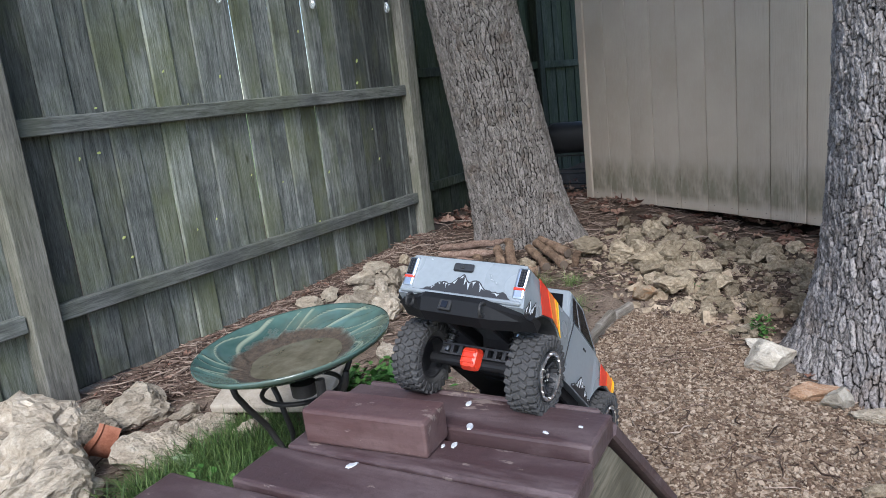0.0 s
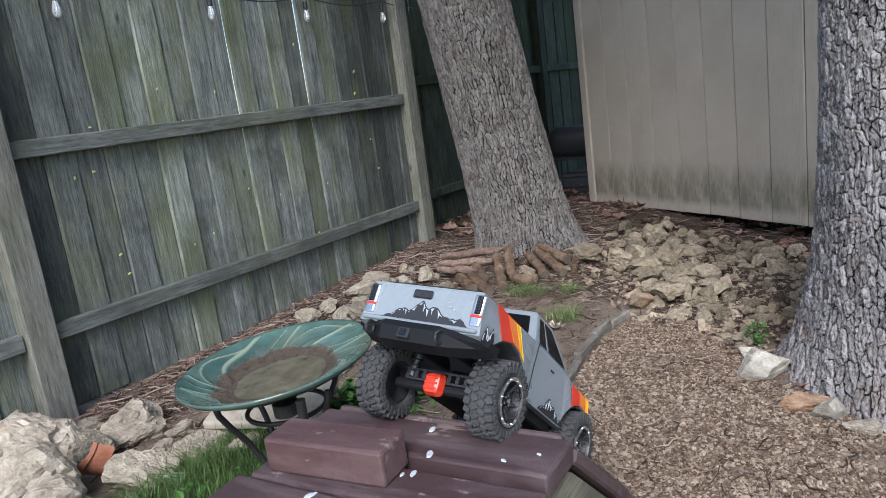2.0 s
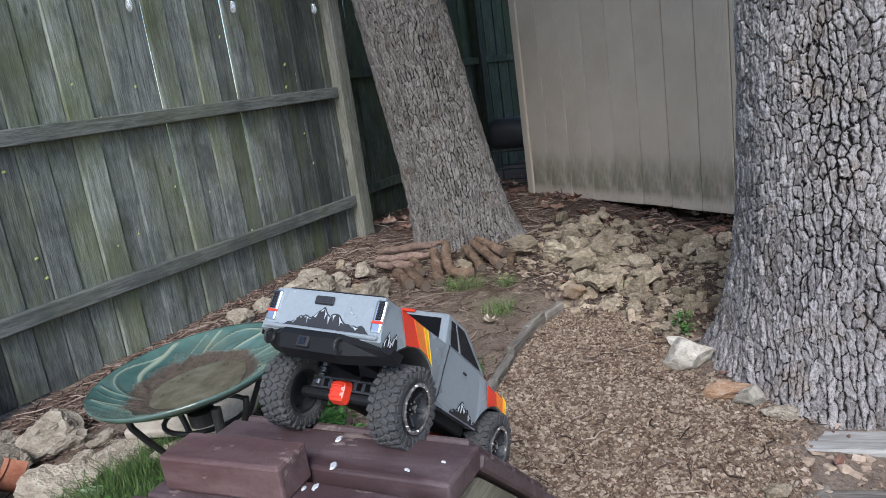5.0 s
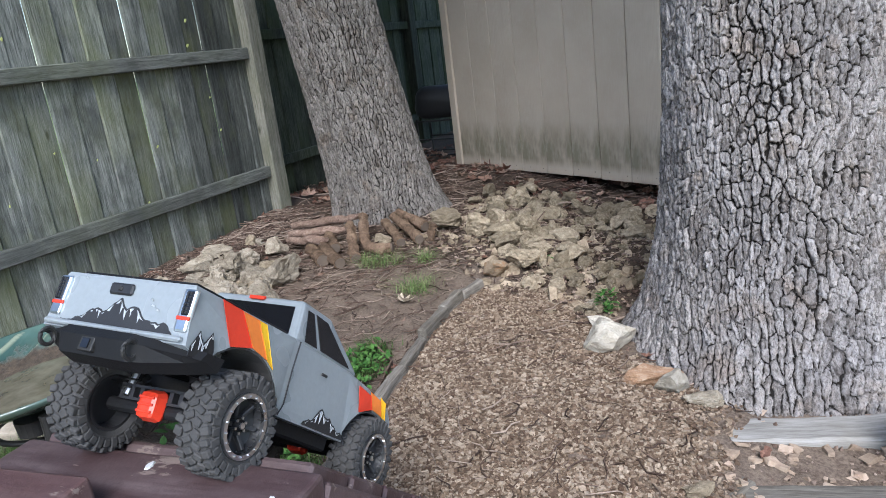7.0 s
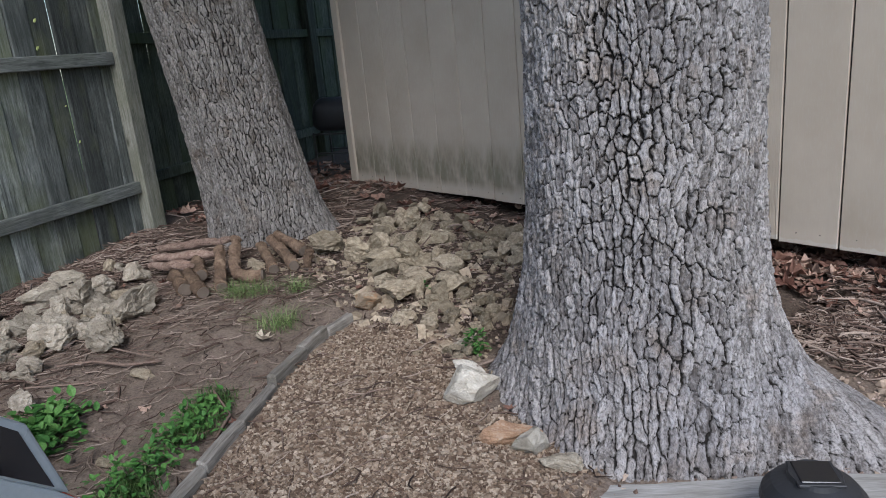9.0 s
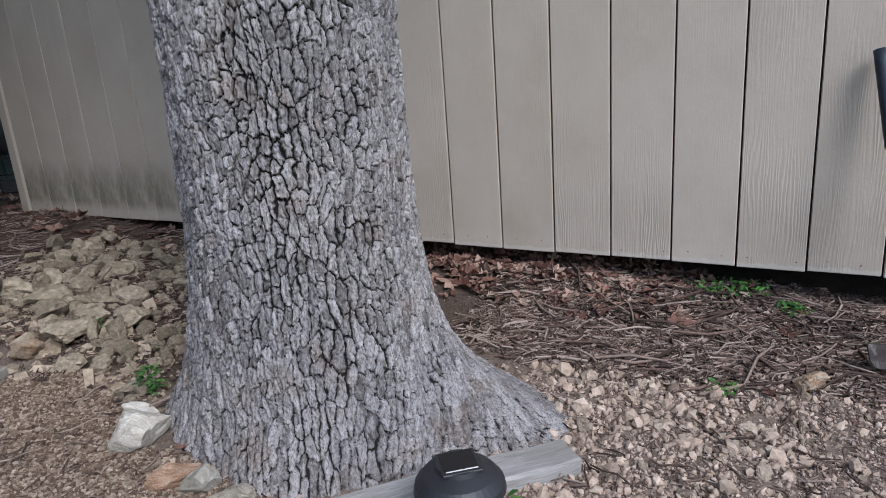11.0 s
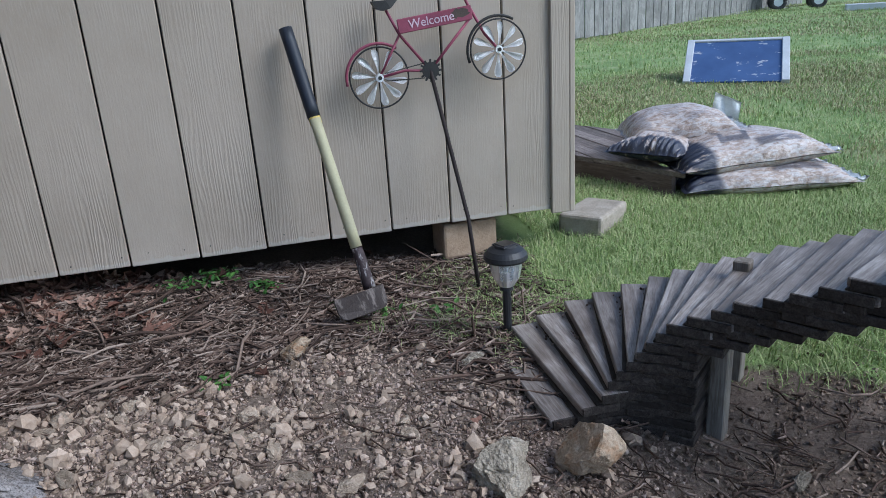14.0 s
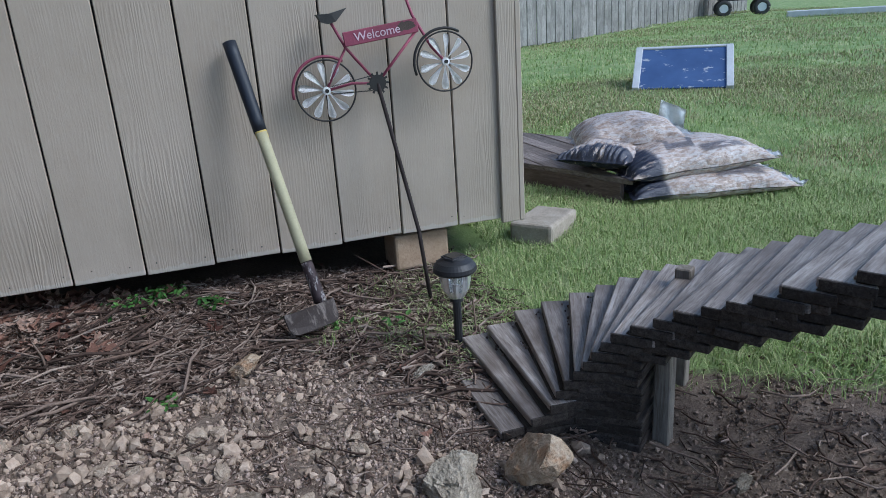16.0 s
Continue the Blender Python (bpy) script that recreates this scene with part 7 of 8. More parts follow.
        for z in (-0.008, 0.0, 0.008):
            box(bm, 0.003, 0.022, 0.003, pose(-0.0112, 0, z), 0.0008)
        part("rib", bm, "red", cover_d)
        for s in (-1, 1):
            bm = bmesh.new()
            rod(bm, (-0.006, s * 0.056, 0.012), (0.008, s * 0.05, 0.1), 0.0045)
            sh = part("shock", bm, "chrome", axle)
            bm = bmesh.new()
            m, h = between((-0.005, s * 0.0555, 0.016), (0.006, s * 0.0512, 0.09))
            tube(bm, [m @ Vector((0.008 * math.cos(t), 0.008 * math.sin(t), h * t / (2 * math.pi * 8))) for t in np.linspace(0, 2 * math.pi * 8, 90)], 0.0014, 5)
            part("spring", bm, "iron", sh)
    # wheels
    R, W = 0.058, 0.045
    bm = bmesh.new()
    rp = R - 0.0035
    spun(bm, [(0.034, -W * 0.42), (0.040, -W * 0.5), (rp - 0.006, -W * 0.5), (rp, -W * 0.38), (rp + 0.001, 0), (rp, W * 0.38), (rp - 0.006, W * 0.5), (0.040, W * 0.5), (0.034, W * 0.42), (0.034, -W * 0.42)], 44)
    w0 = part("wheel", bm, "rubber", truck, "chunky dusty rubber tyre")
    bm = bmesh.new()
    for k in range(28):
        a = 360 / 28 * k
        for y, w, da, tw in ((-0.0058, 0.0108, 0, 26), (0.0058, 0.0108, 6.4, -26), (-0.0174, 0.0105, 5, -16), (0.0174, 0.0105, 1, 16)):
            box(bm, 0.0068, 0.0098 - 0.0014 * ((k * 5) % 3), w, rot("Z", a + da) @ pose(rp + 0.0005, 0, y, tw), 0.0011)
        for s in (-1, 1):
            box(bm, 0.013 - 0.004 * (k % 2), 0.0085, 0.0035, rot("Z", a + 3) @ pose(rp - 0.0075, 0, s * (W * 0.5 - 0.0006)), 0.0009)
    tagged(part("tread", bm, "rubber", w0), kind="stuff")
    bm = bmesh.new()
    spun(bm, [(0.0, 0.006), (0.010, 0.006), (0.012, 0.002), (0.030, 0.010), (0.0335, 0.0215), (0.0335, -0.019), (0.030, -0.019), (0.028, 0.0), (0.0, 0.0)], 32)
    rim = part("rim", bm, "black_plastic", w0)
    bm = bmesh.new()
    spun(bm, [(0.0305, 0.0205), (0.036, 0.0205), (0.036, 0.0245), (0.0305, 0.0245), (0.0305, 0.0205)], 36)
    part("beadlock_ring", bm, "chrome", w0, "silver beadlock ring")
    bm = bmesh.new()
    for k in range(18):
        cyl(bm, 0.0012, 0.0012, 0.0262, rot("Z", 20 * k) @ pose(0.0325, 0, 0), 6)
    tagged(part("ring_bolts", bm, "chrome", w0), kind="stuff")
    bm = bmesh.new()
    for k in range(6):
        box(bm, 0.022, 0.005, 0.006, rot("Z", 60 * k) @ pose(0.018, 0, 0.012, 0, -20, 0), 0.001)
        cyl(bm, 0.002, 0.002, 0.012, rot("Z", 60 * k + 30) @ pose(0.0085, 0, 0.004), 6)
    cyl(bm, 0.0045, 0.004, 0.014, pose(0, 0, 0.004), 6)
    tagged(part("hub", bm, "black_plastic", w0), kind="stuff")
    bm = bmesh.new()
    for k in range(6):
        cyl(bm, 0.0018, 0.0018, 0.0135, rot("Z", 60 * k + 30) @ pose(0.0085, 0, 0.004), 6)
    cyl(bm, 0.0042, 0.0038, 0.016, pose(0, 0, 0.004), 6)
    part("wheel_nut", bm, "chrome", w0)
    w0.matrix_basis = pose(0, -0.097, 0, 90)
    for x, s, a in ((0, 1, 40), (0.313, -1, 80), (0.313, 1, 10)):
        copy_thing(w0, pose(x, s * 0.097, 0, -90 * s) @ rot("Z", a))
    return truck


build_truck(Matrix.Translation((-1.064, 0.359, 0.5565)) @ rot("Z", 122.2) @ rot("Y", 38.9) @ rot("X", 2.8))


# ---- strewn things ----
RNG = np.random.default_rng(12)


def turns(n, flat=False):
    """n random rotations as 3 x 3 arrays; flat: about the upright alone."""
    if flat:
        a = RNG.uniform(0, 2 * np.pi, n)
        z = np.zeros(n)
        return np.stack([np.stack([np.cos(a), -np.sin(a), z], -1), np.stack([np.sin(a), np.cos(a), z], -1), np.stack([z, z, z + 1], -1)], 1)
    q = RNG.normal(size=(n, 4))
    q /= np.linalg.norm(q, axis=1, keepdims=True)
    w, x, y, z = q.T
    return np.stack([np.stack([1 - 2 * (y * y + z * z), 2 * (x * y - z * w), 2 * (x * z + y * w)], -1), np.stack([2 * (x * y + z * w), 1 - 2 * (x * x + z * z), 2 * (y * z - x * w)], -1), np.stack([2 * (x * z - y * w), 2 * (y * z + x * w), 1 - 2 * (x * x + y * y)], -1)], 1)


def strew(name, tv, tf, places, R, scale, material, label, category, smooth=False):
    """Copies of a small form at many places, in one mesh. tv: verts, or one set for each copy."""
    n = len(places)
    tv = np.asarray(tv, float)
    v = tv[None] if tv.ndim == 2 else tv
    v = np.einsum("nij,nkj->nki", R, np.broadcast_to(v * scale[:, None, :], (n, v.shape[1], 3))) + places[:, None, :]
    k = v.shape[1]
    f = (np.asarray(tf)[None] + (np.arange(n) * k)[:, None, None]).reshape(-1, len(tf[0]))
    ob = arrays(name, v.reshape(-1, 3), f, material, smooth=smooth)
    return tagged(ob, label, category, kind="stuff")


def spread(n, x0, x1, y0, y1, keep):
    """n places within a rectangle where keep(x, y) beats a throw of the dice."""
    out = np.zeros((0, 2))
    for _ in range(60):
        p = np.stack([RNG.uniform(x0, x1, n * 2), RNG.uniform(y0, y1, n * 2)], -1)
        p = p[RNG.random(len(p)) < keep(p[:, 0], p[:, 1])]
        out = np.concatenate([out, p])
        if len(out) >= n:
            break
    out = out[:n]
    return np.column_stack([out, ground_z(out[:, 0], out[:, 1])])


def off_trees(x, y):
    return (np.hypot(x + 1.265, y - 1.965) > 0.36) & (np.hypot(x + 3.63, y - 2.165) > 0.3)


EDGE = np.array([(-1.20, 0.25), (-1.50, 0.62), (-1.68, 0.84), (-1.79, 0.99), (-1.90, 1.14), (-2.03, 1.30), (-2.14, 1.46), (-2.22, 1.60), (-2.27, 1.73)])


def on_path(x, y):
    """The gravel path: right of the timber edging, up to the oak and the rubble."""
    ex = np.interp(y, EDGE[:, 1], EDGE[:, 0])
    far = 1.76 + 0.05 * np.sin(9 * x) - 0.16 * smooth01(-1.75, -1.45, x)
    right = -0.86 - 0.27 * smooth01(1.0, 1.5, y) + 0.04 * np.sin(11 * y)
    return smooth01(0.0, 0.03, x - ex - 0.02) * smooth01(0.05, -0.05, y - far) * smooth01(0.12, -0.1, x - right) * (y > 0.2)


PHI = (1 + 5 ** 0.5) / 2
ICO_V = np.array([(-1, PHI, 0), (1, PHI, 0), (-1, -PHI, 0), (1, -PHI, 0), (0, -1, PHI), (0, 1, PHI), (0, -1, -PHI), (0, 1, -PHI), (PHI, 0, -1), (PHI, 0, 1), (-PHI, 0, -1), (-PHI, 0, 1)]) / (2 * 1.9)
ICO_F = [(0, 11, 5), (0, 5, 1), (0, 1, 7), (0, 7, 10), (0, 10, 11), (1, 5, 9), (5, 11, 4), (11, 10, 2), (10, 7, 6), (7, 1, 8), (3, 9, 4), (3, 4, 2), (3, 2, 6), (3, 6, 8), (3, 8, 9), (4, 9, 5), (2, 4, 11), (6, 2, 10), (8, 6, 7), (9, 8, 1)]


OCTA_V = np.array([(0.5, 0, 0), (-0.5, 0, 0), (0, 0.5, 0), (0, -0.5, 0), (0, 0, 0.5), (0, 0, -0.5)])
OCTA_F = [(0, 2, 4), (2, 1, 4), (1, 3, 4), (3, 0, 4), (2, 0, 5), (1, 2, 5), (3, 1, 5), (0, 3, 5)]
BOX_V = np.array([(x, y, z) for x in (-0.5, 0.5) for y in (-0.5, 0.5) for z in (-0.5, 0.5)])
BOX_F = [(0, 1, 3), (0, 3, 2), (4, 6, 7), (4, 7, 5), (0, 4, 5), (0, 5, 1), (2, 3, 7), (2, 7, 6), (0, 2, 6), (0, 6, 4), (1, 5, 7), (1, 7, 3)]


def shards(name, n, box4, keep, lo, hi, material, label, category, flat=0.6, lean=0.3, lift=0.0):
    """Angular broken bits: boxes with every corner knocked about."""
    p = spread(n, *box4, keep)
    n = len(p)
    s = (lo * (hi / lo) ** (RNG.random(n) ** 1.4))[:, None] * RNG.uniform(0.55, 1.4, (n, 3))
    s[:, 2] *= flat
    p[:, 2] += s[:, 2] * RNG.uniform(-0.3, 0.3, n) + lift * RNG.random(n)
    tv = BOX_V[None] + RNG.uniform(-0.28, 0.28, (n, 8, 3))
    R = turns(n, True)
    a = RNG.normal(0, lean, n)
    T = np.tile(np.eye(3), (n, 1, 1))
    T[:, 0, 0], T[:, 0, 2], T[:, 2, 0], T[:, 2, 2] = np.cos(a), -np.sin(a), np.sin(a), np.cos(a)
    return strew(name, tv, BOX_F, p, R @ T, s, material, label, category)


def stones(name, n, box4, keep, lo, hi, material, label, category, lift=0.0):
    """Chunky broken lumps, many small and few large."""
    p = spread(n, *box4, keep)
    n = len(p)
    s = (lo * (hi / lo) ** (RNG.random(n) ** 1.3))[:, None] * RNG.uniform(0.65, 1.3, (n, 3))
    p[:, 2] += s.min(1) * RNG.uniform(-0.1, 0.4, n) + lift
    tiny = hi < 0.016
    tv = (OCTA_V if tiny else ICO_V)[None] * RNG.uniform(0.6, 1.4, (n, 6 if tiny else 12, 1))
    return strew(name, tv, OCTA_F if tiny else ICO_F, p, turns(n), s, material, label, category)


shards("gravel", 58000, (-2.3, -0.6, 0.2, 1.85), lambda x, y: on_path(x, y) * off_trees(x, y), 0.0036, 0.0098, "pebble", "tan and brown crushed gravel spread over the path", "gravel", 0.65, 0.4, 0.006)


def rubble_zone(x, y):
    return smooth01(-3.45, -3.25, x) * smooth01(-1.5, -1.7, x) * smooth01(1.68, 1.85, y + 0.12 * (x + 2.2)) * smooth01(2.95, 2.8, y) * off_trees(x, y)


shards("small_rubble", 290, (-3.5, -1.45, 1.6, 2.95), rubble_zone, 0.022, 0.045, "rubble", "broken limestone rubble between the oaks", "rubble", 0.85, 0.7)
stones("small_rubble", 800, (-3.5, -1.45, 1.6, 2.95), rubble_zone, 0.014, 0.036, "rubble", "small limestone rubble between the oaks", "rubble")


def chip_edge(x):
    """How far the pale chips reach towards the shed."""
    return 2.47 + 0.1 * np.exp(-((x + 0.05) / 0.3) ** 2) - 0.35 * smooth01(0.1, 0.4, x)


def bare_patch(x, y):
    d = y - chip_edge(x)
    return smooth01(0.1, -0.06, d) * smooth01(-0.95, -0.7, d) * smooth01(-0.95, -0.7, x) * smooth01(0.62, 0.3, x) * off_trees(x, y)


stones("soil_grit", 22000, (-1.0, 0.65, 1.3, 2.6), bare_patch, 0.0025, 0.008, "crumb", "pinkish tan grit and crumbs on the bare patch", "grit")
stones("soil_lumps", 6500, (-1.0, 0.65, 1.3, 2.6), bare_patch, 0.005, 0.014, "crumb", "crumbled pinkish tan soil on the bare patch", "soil lumps")
stones("limestone_chips", 4200, (-1.0, 0.65, 1.3, 2.6), lambda x, y: bare_patch(x, y) * (0.5 + 0.5 * smooth01(0.15, -0.35, x)), 0.006, 0.022, "chip", "pale limestone chips strewn over bare soil", "chips")
stones("limestone_chips", 295, (-1.0, 0.5, 1.3, 2.6), lambda x, y: bare_patch(x, y) * (0.3 + 0.7 * smooth01(0.1, -0.4, x)), 0.02, 0.036, "chip", "broken pale limestone bits strewn over bare soil", "chips")
stones("soil_clods", 12000, (-0.3, 1.9, 1.1, 2.2), lambda x, y: smooth01(2.2, 1.95, y + 0.1 * x) * smooth01(-0.3, 0.1, x), 0.004, 0.015, "clod", "brown clods and small stones in the bare soil by the ramp", "soil clods")
shards("limestone_chips", 260, (-1.2, -0.5, 1.05, 1.65), lambda x, y: off_trees(x, y) * smooth01(-1.15, -0.95, x), 0.008, 0.026, "chip", "pale limestone bits scattered at the edge of the path", "chips")
stones("soil_crumbs", 9000, (-3.6, 1.5, -0.6, 2.9), lambda x, y: (1 - on_path(x, y)) * (1 - turf_at(x, y)) * off_trees(x, y) * (x < 0.35), 0.004, 0.014, "twig", "dark crumbs of soil and bark on the ground", "soil crumbs")


def twigs(name, n, box4, keep, l0, l1, r0, r1, label, material="twig"):
    p = spread(n, *box4, keep)
    n = len(p)
    L, r = RNG.uniform(l0, l1, n), RNG.uniform(r0, r1, n)
    t = np.array([-0.5, -0.17, 0.17, 0.5])
    ring = np.array([(0.0, 1.0), (0.87, -0.5), (-0.87, -0.5)])
    bend = RNG.normal(0, 0.09, (n, 4, 2))
    v = np.zeros((n, 12, 3))
    for j in range(4):
        for k in range(3):
            v[:, j * 3 + k, 0] = t[j] * L
            v[:, j * 3 + k, 1] = ring[k, 0] * r * (1 - 0.35 * (j == 3)) + bend[:, j, 0] * L
            v[:, j * 3 + k, 2] = ring[k, 1] * r * (1 - 0.35 * (j == 3)) + np.abs(bend[:, j, 1]) * L * 0.4
    f = [(j * 3 + k, j * 3 + (k + 1) % 3, (j + 1) * 3 + (k + 1) % 3, (j + 1) * 3 + k) for j in range(3) for k in range(3)]
    p[:, 2] += r + RNG.uniform(0, 0.012, n)
    R = turns(n, True)
    tip = RNG.normal(0, 0.09, n)
    T = np.tile(np.eye(3), (n, 1, 1))
    T[:, 0, 0], T[:, 0, 2], T[:, 2, 0], T[:, 2, 2] = np.cos(tip), -np.sin(tip), np.sin(tip), np.cos(tip)
    return strew(name, v, f, p, R @ T, np.ones((n, 3)), material, label, "twigs", True)


def twig_zone(x, y):
    return smooth01(-0.1, 0.1, y - chip_edge(x)) * smooth01(-1.25, -0.95, x) * smooth01(0.75, 0.3, x) * (y < 3.15) * off_trees(x, y)


twigs("twig_litter", 15000, (-1.2, 0.75, 1.9, 3.15), twig_zone, 0.02, 0.1, 0.0011, 0.003, "brown pine needles and twigs matted below the shed wall")
twigs("twig_litter", 500, (-1.1, 0.75, 1.9, 3.1), twig_zone, 0.04, 0.16, 0.003, 0.0055, "short thick broken sticks below the shed wall")
twigs("twig_litter", 150, (-1.1, 0.75, 1.9, 3.05), twig_zone, 0.12, 0.35, 0.0025, 0.0055, "long bare sticks lying below the shed wall")


def back_zone(x, y):
    return (1 - on_path(x, y)) * smooth01(-4.6, -4.2, x) * (x < -1.45) * off_trees(x, y) * ((x + 2.94) * 0.865 + (y + 0.263) * 0.5015 > 0.03) * (0.25 + 0.75 * smooth01(-2.4, -3.0, x))


twigs("twig_litter", 6500, (-4.6, -1.4, -0.4, 3.1), back_zone, 0.02, 0.14, 0.0008, 0.0024, "fine dead twigs and needles on the soil along the fence")
twigs("twig_litter", 5000, (-4.3, -2.4, -0.2, 1.75), lambda x, y: smooth01(0.42, 0.2, (x + 2.94) * 0.865 + (y + 0.263) * 0.5015) * ((x + 2.94) * 0.865 + (y + 0.263) * 0.5015 > 0.02), 0.03, 0.16, 0.0012, 0.0034, "brown twigs matted between the fence and the rocks")
twigs("twig_litter", 140, (-4.4, -1.4, 0.3, 3.0), back_zone, 0.12, 0.35, 0.003, 0.006, "bare sticks lying along the fence")
twigs("twig_litter", 420, (0.3, 1.8, 1.2, 2.3), lambda x, y: smooth01(2.3, 2.0, y + 0.2 * x) + 0 * x, 0.03, 0.15, 0.0012, 0.0035, "dark twigs on the soil under the ramp")
twigs("twig_litter", 260, (-2.1, -0.7, 0.4, 1.8), lambda x, y: on_path(x, y), 0.03, 0.12, 0.001, 0.0025, "thin twigs on the gravel path")
twigs("twig_litter", 700, (-0.9, 0.6, 1.4, 2.5), bare_patch, 0.01, 0.05, 0.0008, 0.002, "short brown needles among the chips")
twigs("twig_litter", 130, (-0.8, 0.5, 1.4, 2.4), bare_patch, 0.03, 0.12, 0.0012, 0.0032, "thin twigs on the bare patch")


def leaves(name, n, box4, keep, lo, hi, material, label, lift=0.008, curl=0.7):
    p = spread(n, *box4, keep)
    n = len(p)
    out = np.array([(0, 0.5), (0.22, 0.32), (0.16, 0.12), (0.42, 0.05), (0.2, -0.15), (0.28, -0.38), (0.0, -0.5), (-0.28, -0.38), (-0.2, -0.15), (-0.42, 0.05), (-0.16, 0.12), (-0.22, 0.32)])
    v = np.zeros((n, 13, 3))
    c = RNG.uniform(-curl, curl, (n, 1))
    own = RNG.uniform(0.7, 1.25, (n, 12))
    v[:, 1:, 0], v[:, 1:, 1] = out[None, :, 0] * own * RNG.uniform(0.7, 1.1, (n, 1)), out[None, :, 1] * own
    v[:, 1:, 2] = np.abs(out[None, :, 0]) * c * 1.6 + out[None, :, 1] ** 2 * np.abs(c) + RNG.normal(0, 0.07, (n, 12))
    f = [(0, k + 1, (k + 1) % 12 + 1) for k in range(12)]
    s = RNG.uniform(lo, hi, n)
    p[:, 2] += lift + RNG.uniform(0, 0.012, n)
    R = turns(n, True)
    tip = RNG.normal(0, 0.35, n)
    T = np.tile(np.eye(3), (n, 1, 1))
    T[:, 0, 0], T[:, 0, 2], T[:, 2, 0], T[:, 2, 2] = np.cos(tip), -np.sin(tip), np.sin(tip), np.cos(tip)
    return strew(name, v, f, p, R @ T, np.repeat(s[:, None], 3, 1), material, label, "leaves")


leaves("bark_flakes", 2600, (-1.2, 0.75, 1.9, 3.15), twig_zone, 0.012, 0.034, "twig", "flakes of bark and broken leaves among the twigs")
leaves("leaf_litter", 620, (-1.8, 0.2, 2.72, 3.25), lambda x, y: smooth01(2.74, 2.95, y) * (0.04 + smooth01(-0.35, -0.7, x)), 0.04, 0.09, "leaf", "brown curled oak leaves drifted under the shed wall")
leaves("leaf_litter", 700, (-5.2, -1.5, 1.9, 3.6), lambda x, y: np.maximum(smooth01(2.65, 2.95, y), smooth01(-3.8, -4.3, x)) * off_trees(x, y), 0.04, 0.1, "leaf", "brown oak leaves drifted round the far oak and shed")
leaves("bark_flakes", 1500, (-3.5, -1.4, 1.6, 2.95), rubble_zone, 0.01, 0.028, "twig", "dark broken leaves and bark between the rubble stones")
leaves("leaf_litter", 130, (-3.4, 0.6, -0.3, 2.9), lambda x, y: 0.4 * (1 - on_path(x, y)) * off_trees(x, y), 0.02, 0.055, "leaf", "scattered dead leaves on the soil")
leaves("pale_fallen_leaf", 1, (-2.367, -2.365, 1.449, 1.451), lambda x, y: x < 9, 0.085, 0.09, "dead_leaf", "pale dead leaf lying on bare soil", 0.01)
leaves("leaf_litter", 60, (-4.1, -2.6, -0.4, 1.7), lambda x, y: smooth01(0.3, 0.05, (x + 2.94) * 0.865 + (y + 0.263) * 0.5015) * ((x + 2.94) * 0.865 + (y + 0.263) * 0.5015 > -0.01), 0.02, 0.06, "leaf", "dry leaves drifted along the fence foot")


def blades(name, n, box4, keep, lo, hi, w, material, label, lean=0.5):
    p = spread(n, *box4, keep)
    n = len(p)
    h = RNG.uniform(lo, hi, n)
    a = RNG.uniform(0, 2 * np.pi, n)
    b = RNG.uniform(0.1, lean, n)
    v = np.zeros((n, 5, 3))
    for j, (t, ww) in enumerate(((0, 1), (0, -1), (0.55, 0.8), (0.55, -0.8), (1, 0))):
        out = b * h * t * t
        v[:, j, 0] = np.cos(a) * out - np.sin(a) * ww * w * 0.5
        v[:, j, 1] = np.sin(a) * out + np.cos(a) * ww * w * 0.5
        v[:, j, 2] = h * t * (1 - 0.25 * b * t)
    f = np.array([(0, 1, 3), (0, 3, 2), (2, 3, 4)])
    vv = v + p[:, None, :]
    ob = arrays(name, vv.reshape(-1, 3), (f[None] + (np.arange(n) * 5)[:, None, None]).reshape(-1, 3), material)
    return tagged(ob, label, "grass", kind="stuff")


def lawn(x, y):
    under = (x > -4.1) & (x < 0.8) & (y > 3.1) & (y < 5.6)
    return turf_at(x, y) * ~under * (0.7 + 0.3 * np.sin(2.1 * x + 0.7) * np.sin(1.7 * y + 0.4 * x))


blades("lawn_grass", 90000, (0.2, 2.6, 1.6, 3.9), lawn, 0.015, 0.05, 0.0024, "grass", "short green lawn grass by the shed and ramp", 1.8)
blades("lawn_grass", 80000, (0.9, 6.0, 2.2, 7.5), lawn, 0.012, 0.042, 0.003, "grass", "green lawn grass round the sacks", 1.6)


def dry_patch(x, y):
    return lawn(x, y) * smooth01(-0.35, 0.35, cloudy(x * 0.9 + 30, y * 0.9 + 30, 77, 3)) * smooth01(2.9, 3.8, y)


blades("dry_lawn_grass", 40000, (0.9, 6.0, 2.6, 7.5), dry_patch, 0.015, 0.04, 0.0045, "dry_grass", "yellowed dry patches in the lawn round the sacks", 1.3)
blades("dry_lawn_grass", 26000, (1.5, 14.0, 5.5, 16.0), dry_patch, 0.02, 0.05, 0.01, "dry_grass", "yellowed dry patches in the far lawn", 1.3)
blades("lawn_grass", 45000, (1.5, 14.0, 4.5, 16.0), lawn, 0.02, 0.055, 0.009, "grass", "green lawn grass running to the far fence", 0.9)


def tufts(name, spots, n, r, lo, hi, w, label, material="grass", lean=0.8):
    spots = np.array(spots)

    def keep(x, y):
        d = np.min(np.hypot(x[:, None] - spots[None, :, 0], y[:, None] - spots[None, :, 1]) / spots[None, :, 2], axis=1)
        return np.exp(-d * d * 2)

    b = (spots[:, 0] - 2 * spots[:, 2]).min(), (spots[:, 0] + 2 * spots[:, 2]).max(), (spots[:, 1] - 2 * spots[:, 2]).min(), (spots[:, 1] + 2 * spots[:, 2]).max()
    return blades(name, n, b, keep, lo, hi, w, material, label, lean)


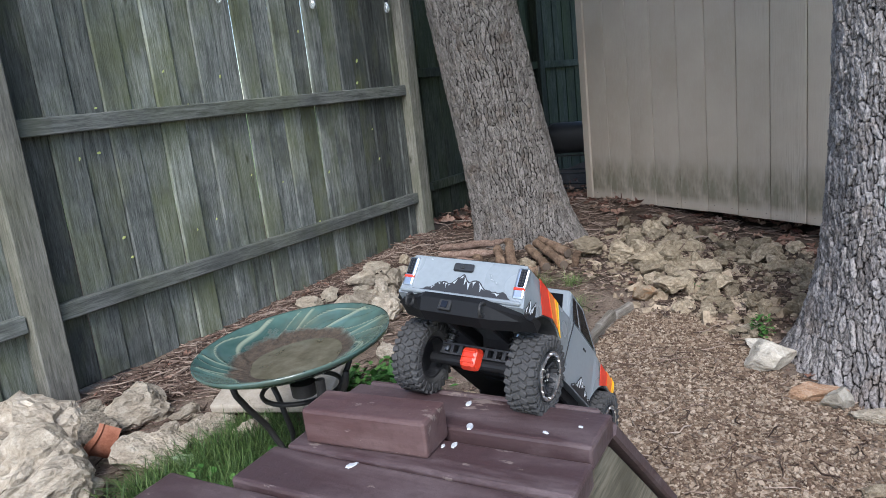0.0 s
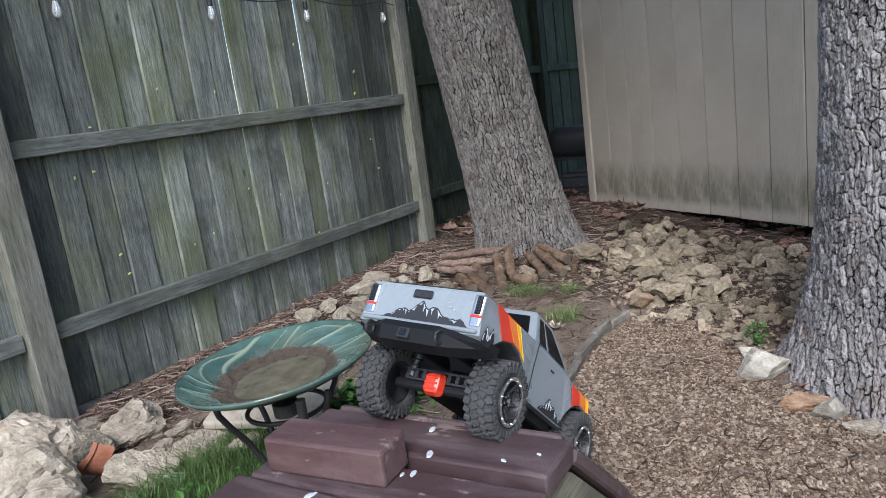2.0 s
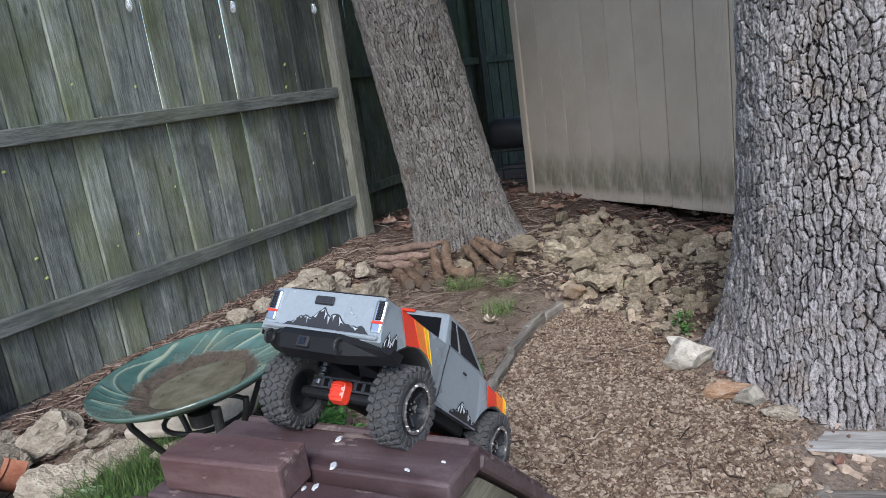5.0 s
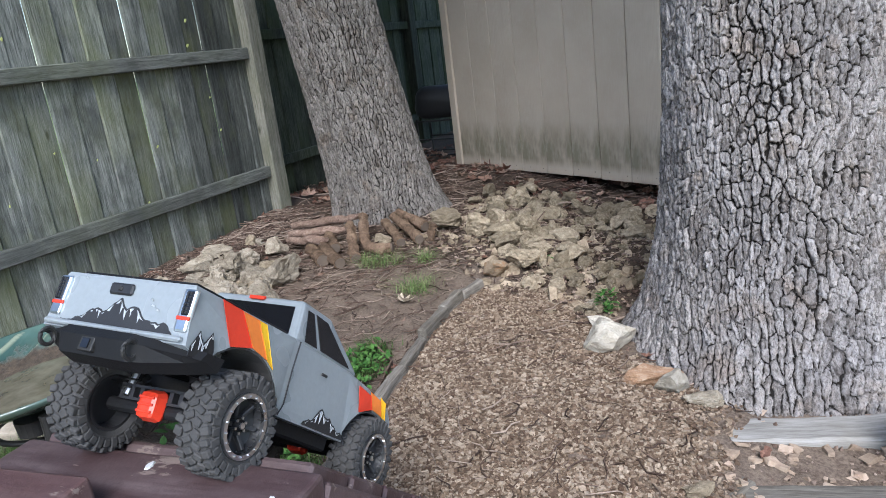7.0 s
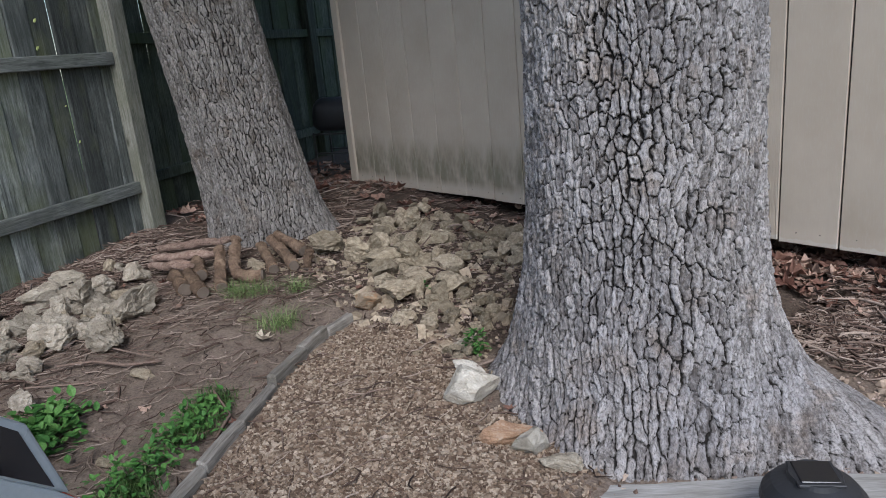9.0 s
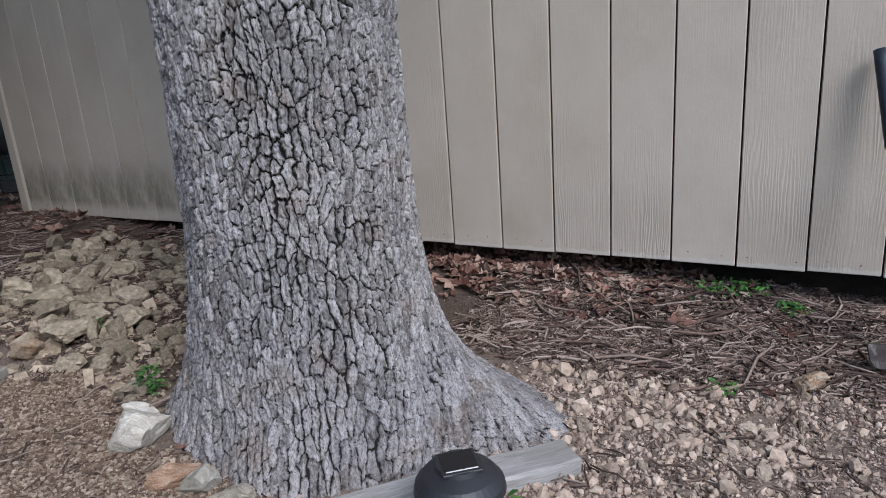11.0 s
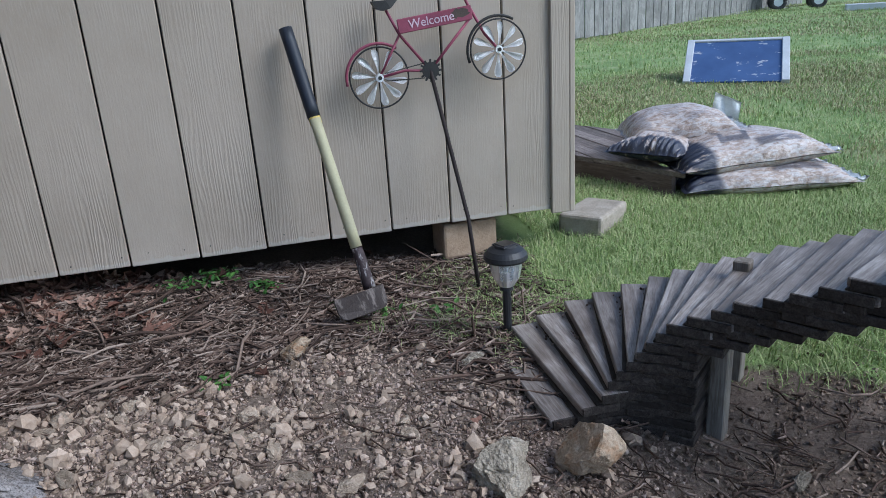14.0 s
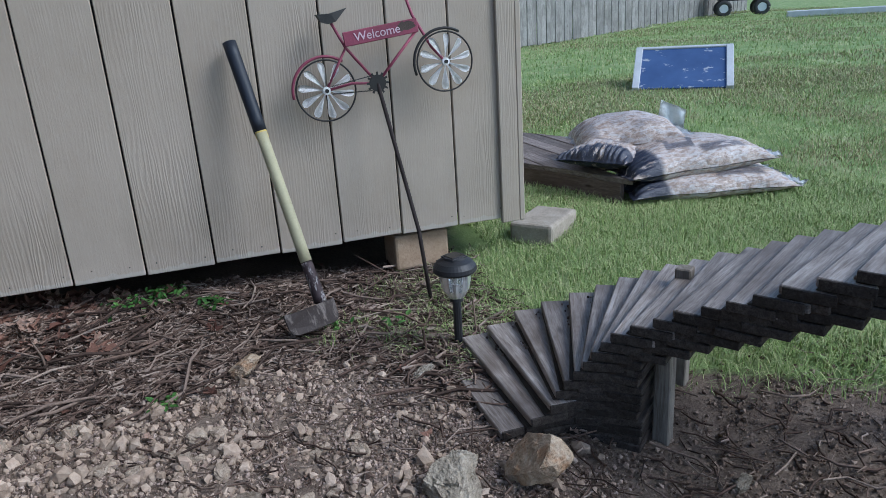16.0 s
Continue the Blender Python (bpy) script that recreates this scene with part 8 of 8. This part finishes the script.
tufts("grass_tuft", [(-2.855, 1.635, 0.06), (-2.9, 1.605, 0.05), (-2.81, 1.68, 0.05), (-2.45, 1.56, 0.07), (-2.695, 1.78, 0.05)], 650, 0.1, 0.03, 0.085, 0.0018, "green grass tufts by the logs", "tuft_grass", 2.4)
tufts("grass_tuft", [(-2.1, 0.08, 0.1), (-2.19, 0.22, 0.09), (-2.06, 0.2, 0.1), (-1.92, 0.1, 0.12), (-2.02, -0.08, 0.1), (-1.8, 0.02, 0.12)], 8500, 0.1, 0.03, 0.13, 0.0034, "long green grass under the bird bath", "long_grass", 2.0)
tufts("grass_tuft", [(-1.86, 0.85, 0.06), (-1.72, 0.7, 0.08), (-2.0, 1.05, 0.06), (-2.1, 1.15, 0.06)], 2200, 0.1, 0.015, 0.06, 0.0025, "dark green grass along the timber edging", "long_grass", 1.3)
tufts("grass_tuft", [(0.32, 2.55, 0.1), (0.2, 2.7, 0.08), (0.45, 2.75, 0.12), (0.1, 2.62, 0.06), (0.35, 2.9, 0.1)], 1100, 0.1, 0.015, 0.05, 0.0016, "thin dry grass round the lamp", lean=1.2)


def weeds(name, spots, per, size, label, material="weed", tall=0.0):
    """Broad small leaves on short stems about each spot."""
    P = []
    for x, y, r in spots:
        q = np.column_stack([RNG.normal(x, r * 0.55, per), RNG.normal(y, r * 0.55, per)])
        z = ground_z(q[:, 0], q[:, 1]) + RNG.uniform(0.008, tall or r * 0.75, per)
        P.append(np.column_stack([q, z]))
    p = np.concatenate(P)
    n = len(p)
    out = np.array([(0, 0, 0), (0.16, 0.25, 0.03), (0.2, 0.55, 0.05), (0.1, 0.85, 0.0), (0, 1, -0.06), (-0.1, 0.85, 0.0), (-0.2, 0.55, 0.05), (-0.16, 0.25, 0.03), (0, 0.5, -0.03)])
    f = [(8, k, (k + 1) % 8) for k in range(8)]
    R = turns(n, True)
    tip = RNG.normal(0.25, 0.4, n)
    T = np.tile(np.eye(3), (n, 1, 1))
    T[:, 1, 1], T[:, 1, 2], T[:, 2, 1], T[:, 2, 2] = np.cos(tip), -np.sin(tip), np.sin(tip), np.cos(tip)
    s = RNG.uniform(size * 0.6, size * 1.3, n)
    return strew(name, out, f, p, R @ T, np.stack([s * 1.5, s, s], -1), material, label, "weeds")


weeds("weed_patch", [(-2.33, 0.58, 0.09), (-2.28, 0.69, 0.1), (-2.24, 0.73, 0.09), (-2.34, 0.81, 0.08), (-2.02, 0.62, 0.08), (-2.14, 0.62, 0.07), (-2.3, 0.76, 0.08)], 130, 0.032, "low bright green leafy weeds on bare soil")
weeds("weed_patch", [(-2.06, 1.11, 0.07), (-1.95, 0.98, 0.08), (-1.85, 0.82, 0.09), (-1.76, 0.72, 0.08), (-1.9, 0.9, 0.07), (-2.0, 1.06, 0.07)], 110, 0.02, "dark green weeds along the timber edging")
tufts("grass_tuft", [(1.15, 2.12, 0.12), (1.35, 1.95, 0.12), (0.95, 2.25, 0.1), (1.5, 2.15, 0.12), (1.25, 2.3, 0.12)], 2200, 0.1, 0.02, 0.07, 0.0024, "thin green grass by the ramp posts", lean=1.2)
weeds("weed_patch", [(-1.697, 1.79, 0.032), (-1.70, 1.785, 0.026)], 40, 0.019, "small upright bright green weed by the oak stones", tall=0.085)
weeds("weed_patch", [(-2.5, 2.1, 0.04), (-2.25, 2.05, 0.03)], 30, 0.02, "small green weeds between the rubble stones")
weeds("weed_patch", [(-0.42, 3.0, 0.07), (-0.32, 3.02, 0.06), (-0.2, 2.95, 0.04)], 60, 0.022, "green clover patch under the shed edge")
weeds("weed_patch", [(-0.33, 2.45, 0.03), (0.13, 2.72, 0.03), (0.3, 2.62, 0.04), (0.72, 2.02, 0.05), (-0.66, 1.78, 0.03), (0.02, 2.8, 0.03)], 22, 0.024, "single green weeds among twigs and stones")
weeds("weed_patch", [(-2.12, 0.05, 0.05), (-2.16, 0.14, 0.05), (-1.95, -0.12, 0.06)], 4, 0.085, "broad pale green weed leaves by the rocks", "pale_leaf")
weeds("weed_patch", [(-1.9, 0.0, 0.12), (-2.0, 0.12, 0.1), (-1.82, -0.08, 0.1)], 60, 0.03, "green leafy weeds in the long grass by the deck")


# crumbs of soil and bark lying on the ramp's boards
crumbs = []
bpy.context.view_layer.update()
for ob in [o for o in bpy.data.objects if o.name.startswith("board") and o.parent and o.parent.name.startswith("board_ramp")]:
    m = ob.matrix_world
    for _ in range(26):
        q = m @ Vector((float(RNG.uniform(-0.2, 0.2)), float(RNG.uniform(-0.04, -0.005)), 0.0115))
        crumbs.append((q.x, q.y, q.z))
crumbs = np.array(crumbs)
n = len(crumbs)
strew("ramp_crumbs", ICO_V, ICO_F, crumbs, turns(n), RNG.uniform(0.003, 0.010, (n, 1)) * RNG.uniform(0.6, 1.4, (n, 3)), "twig", "dark crumbs of bark and soil on the ramp boards", "crumbs")
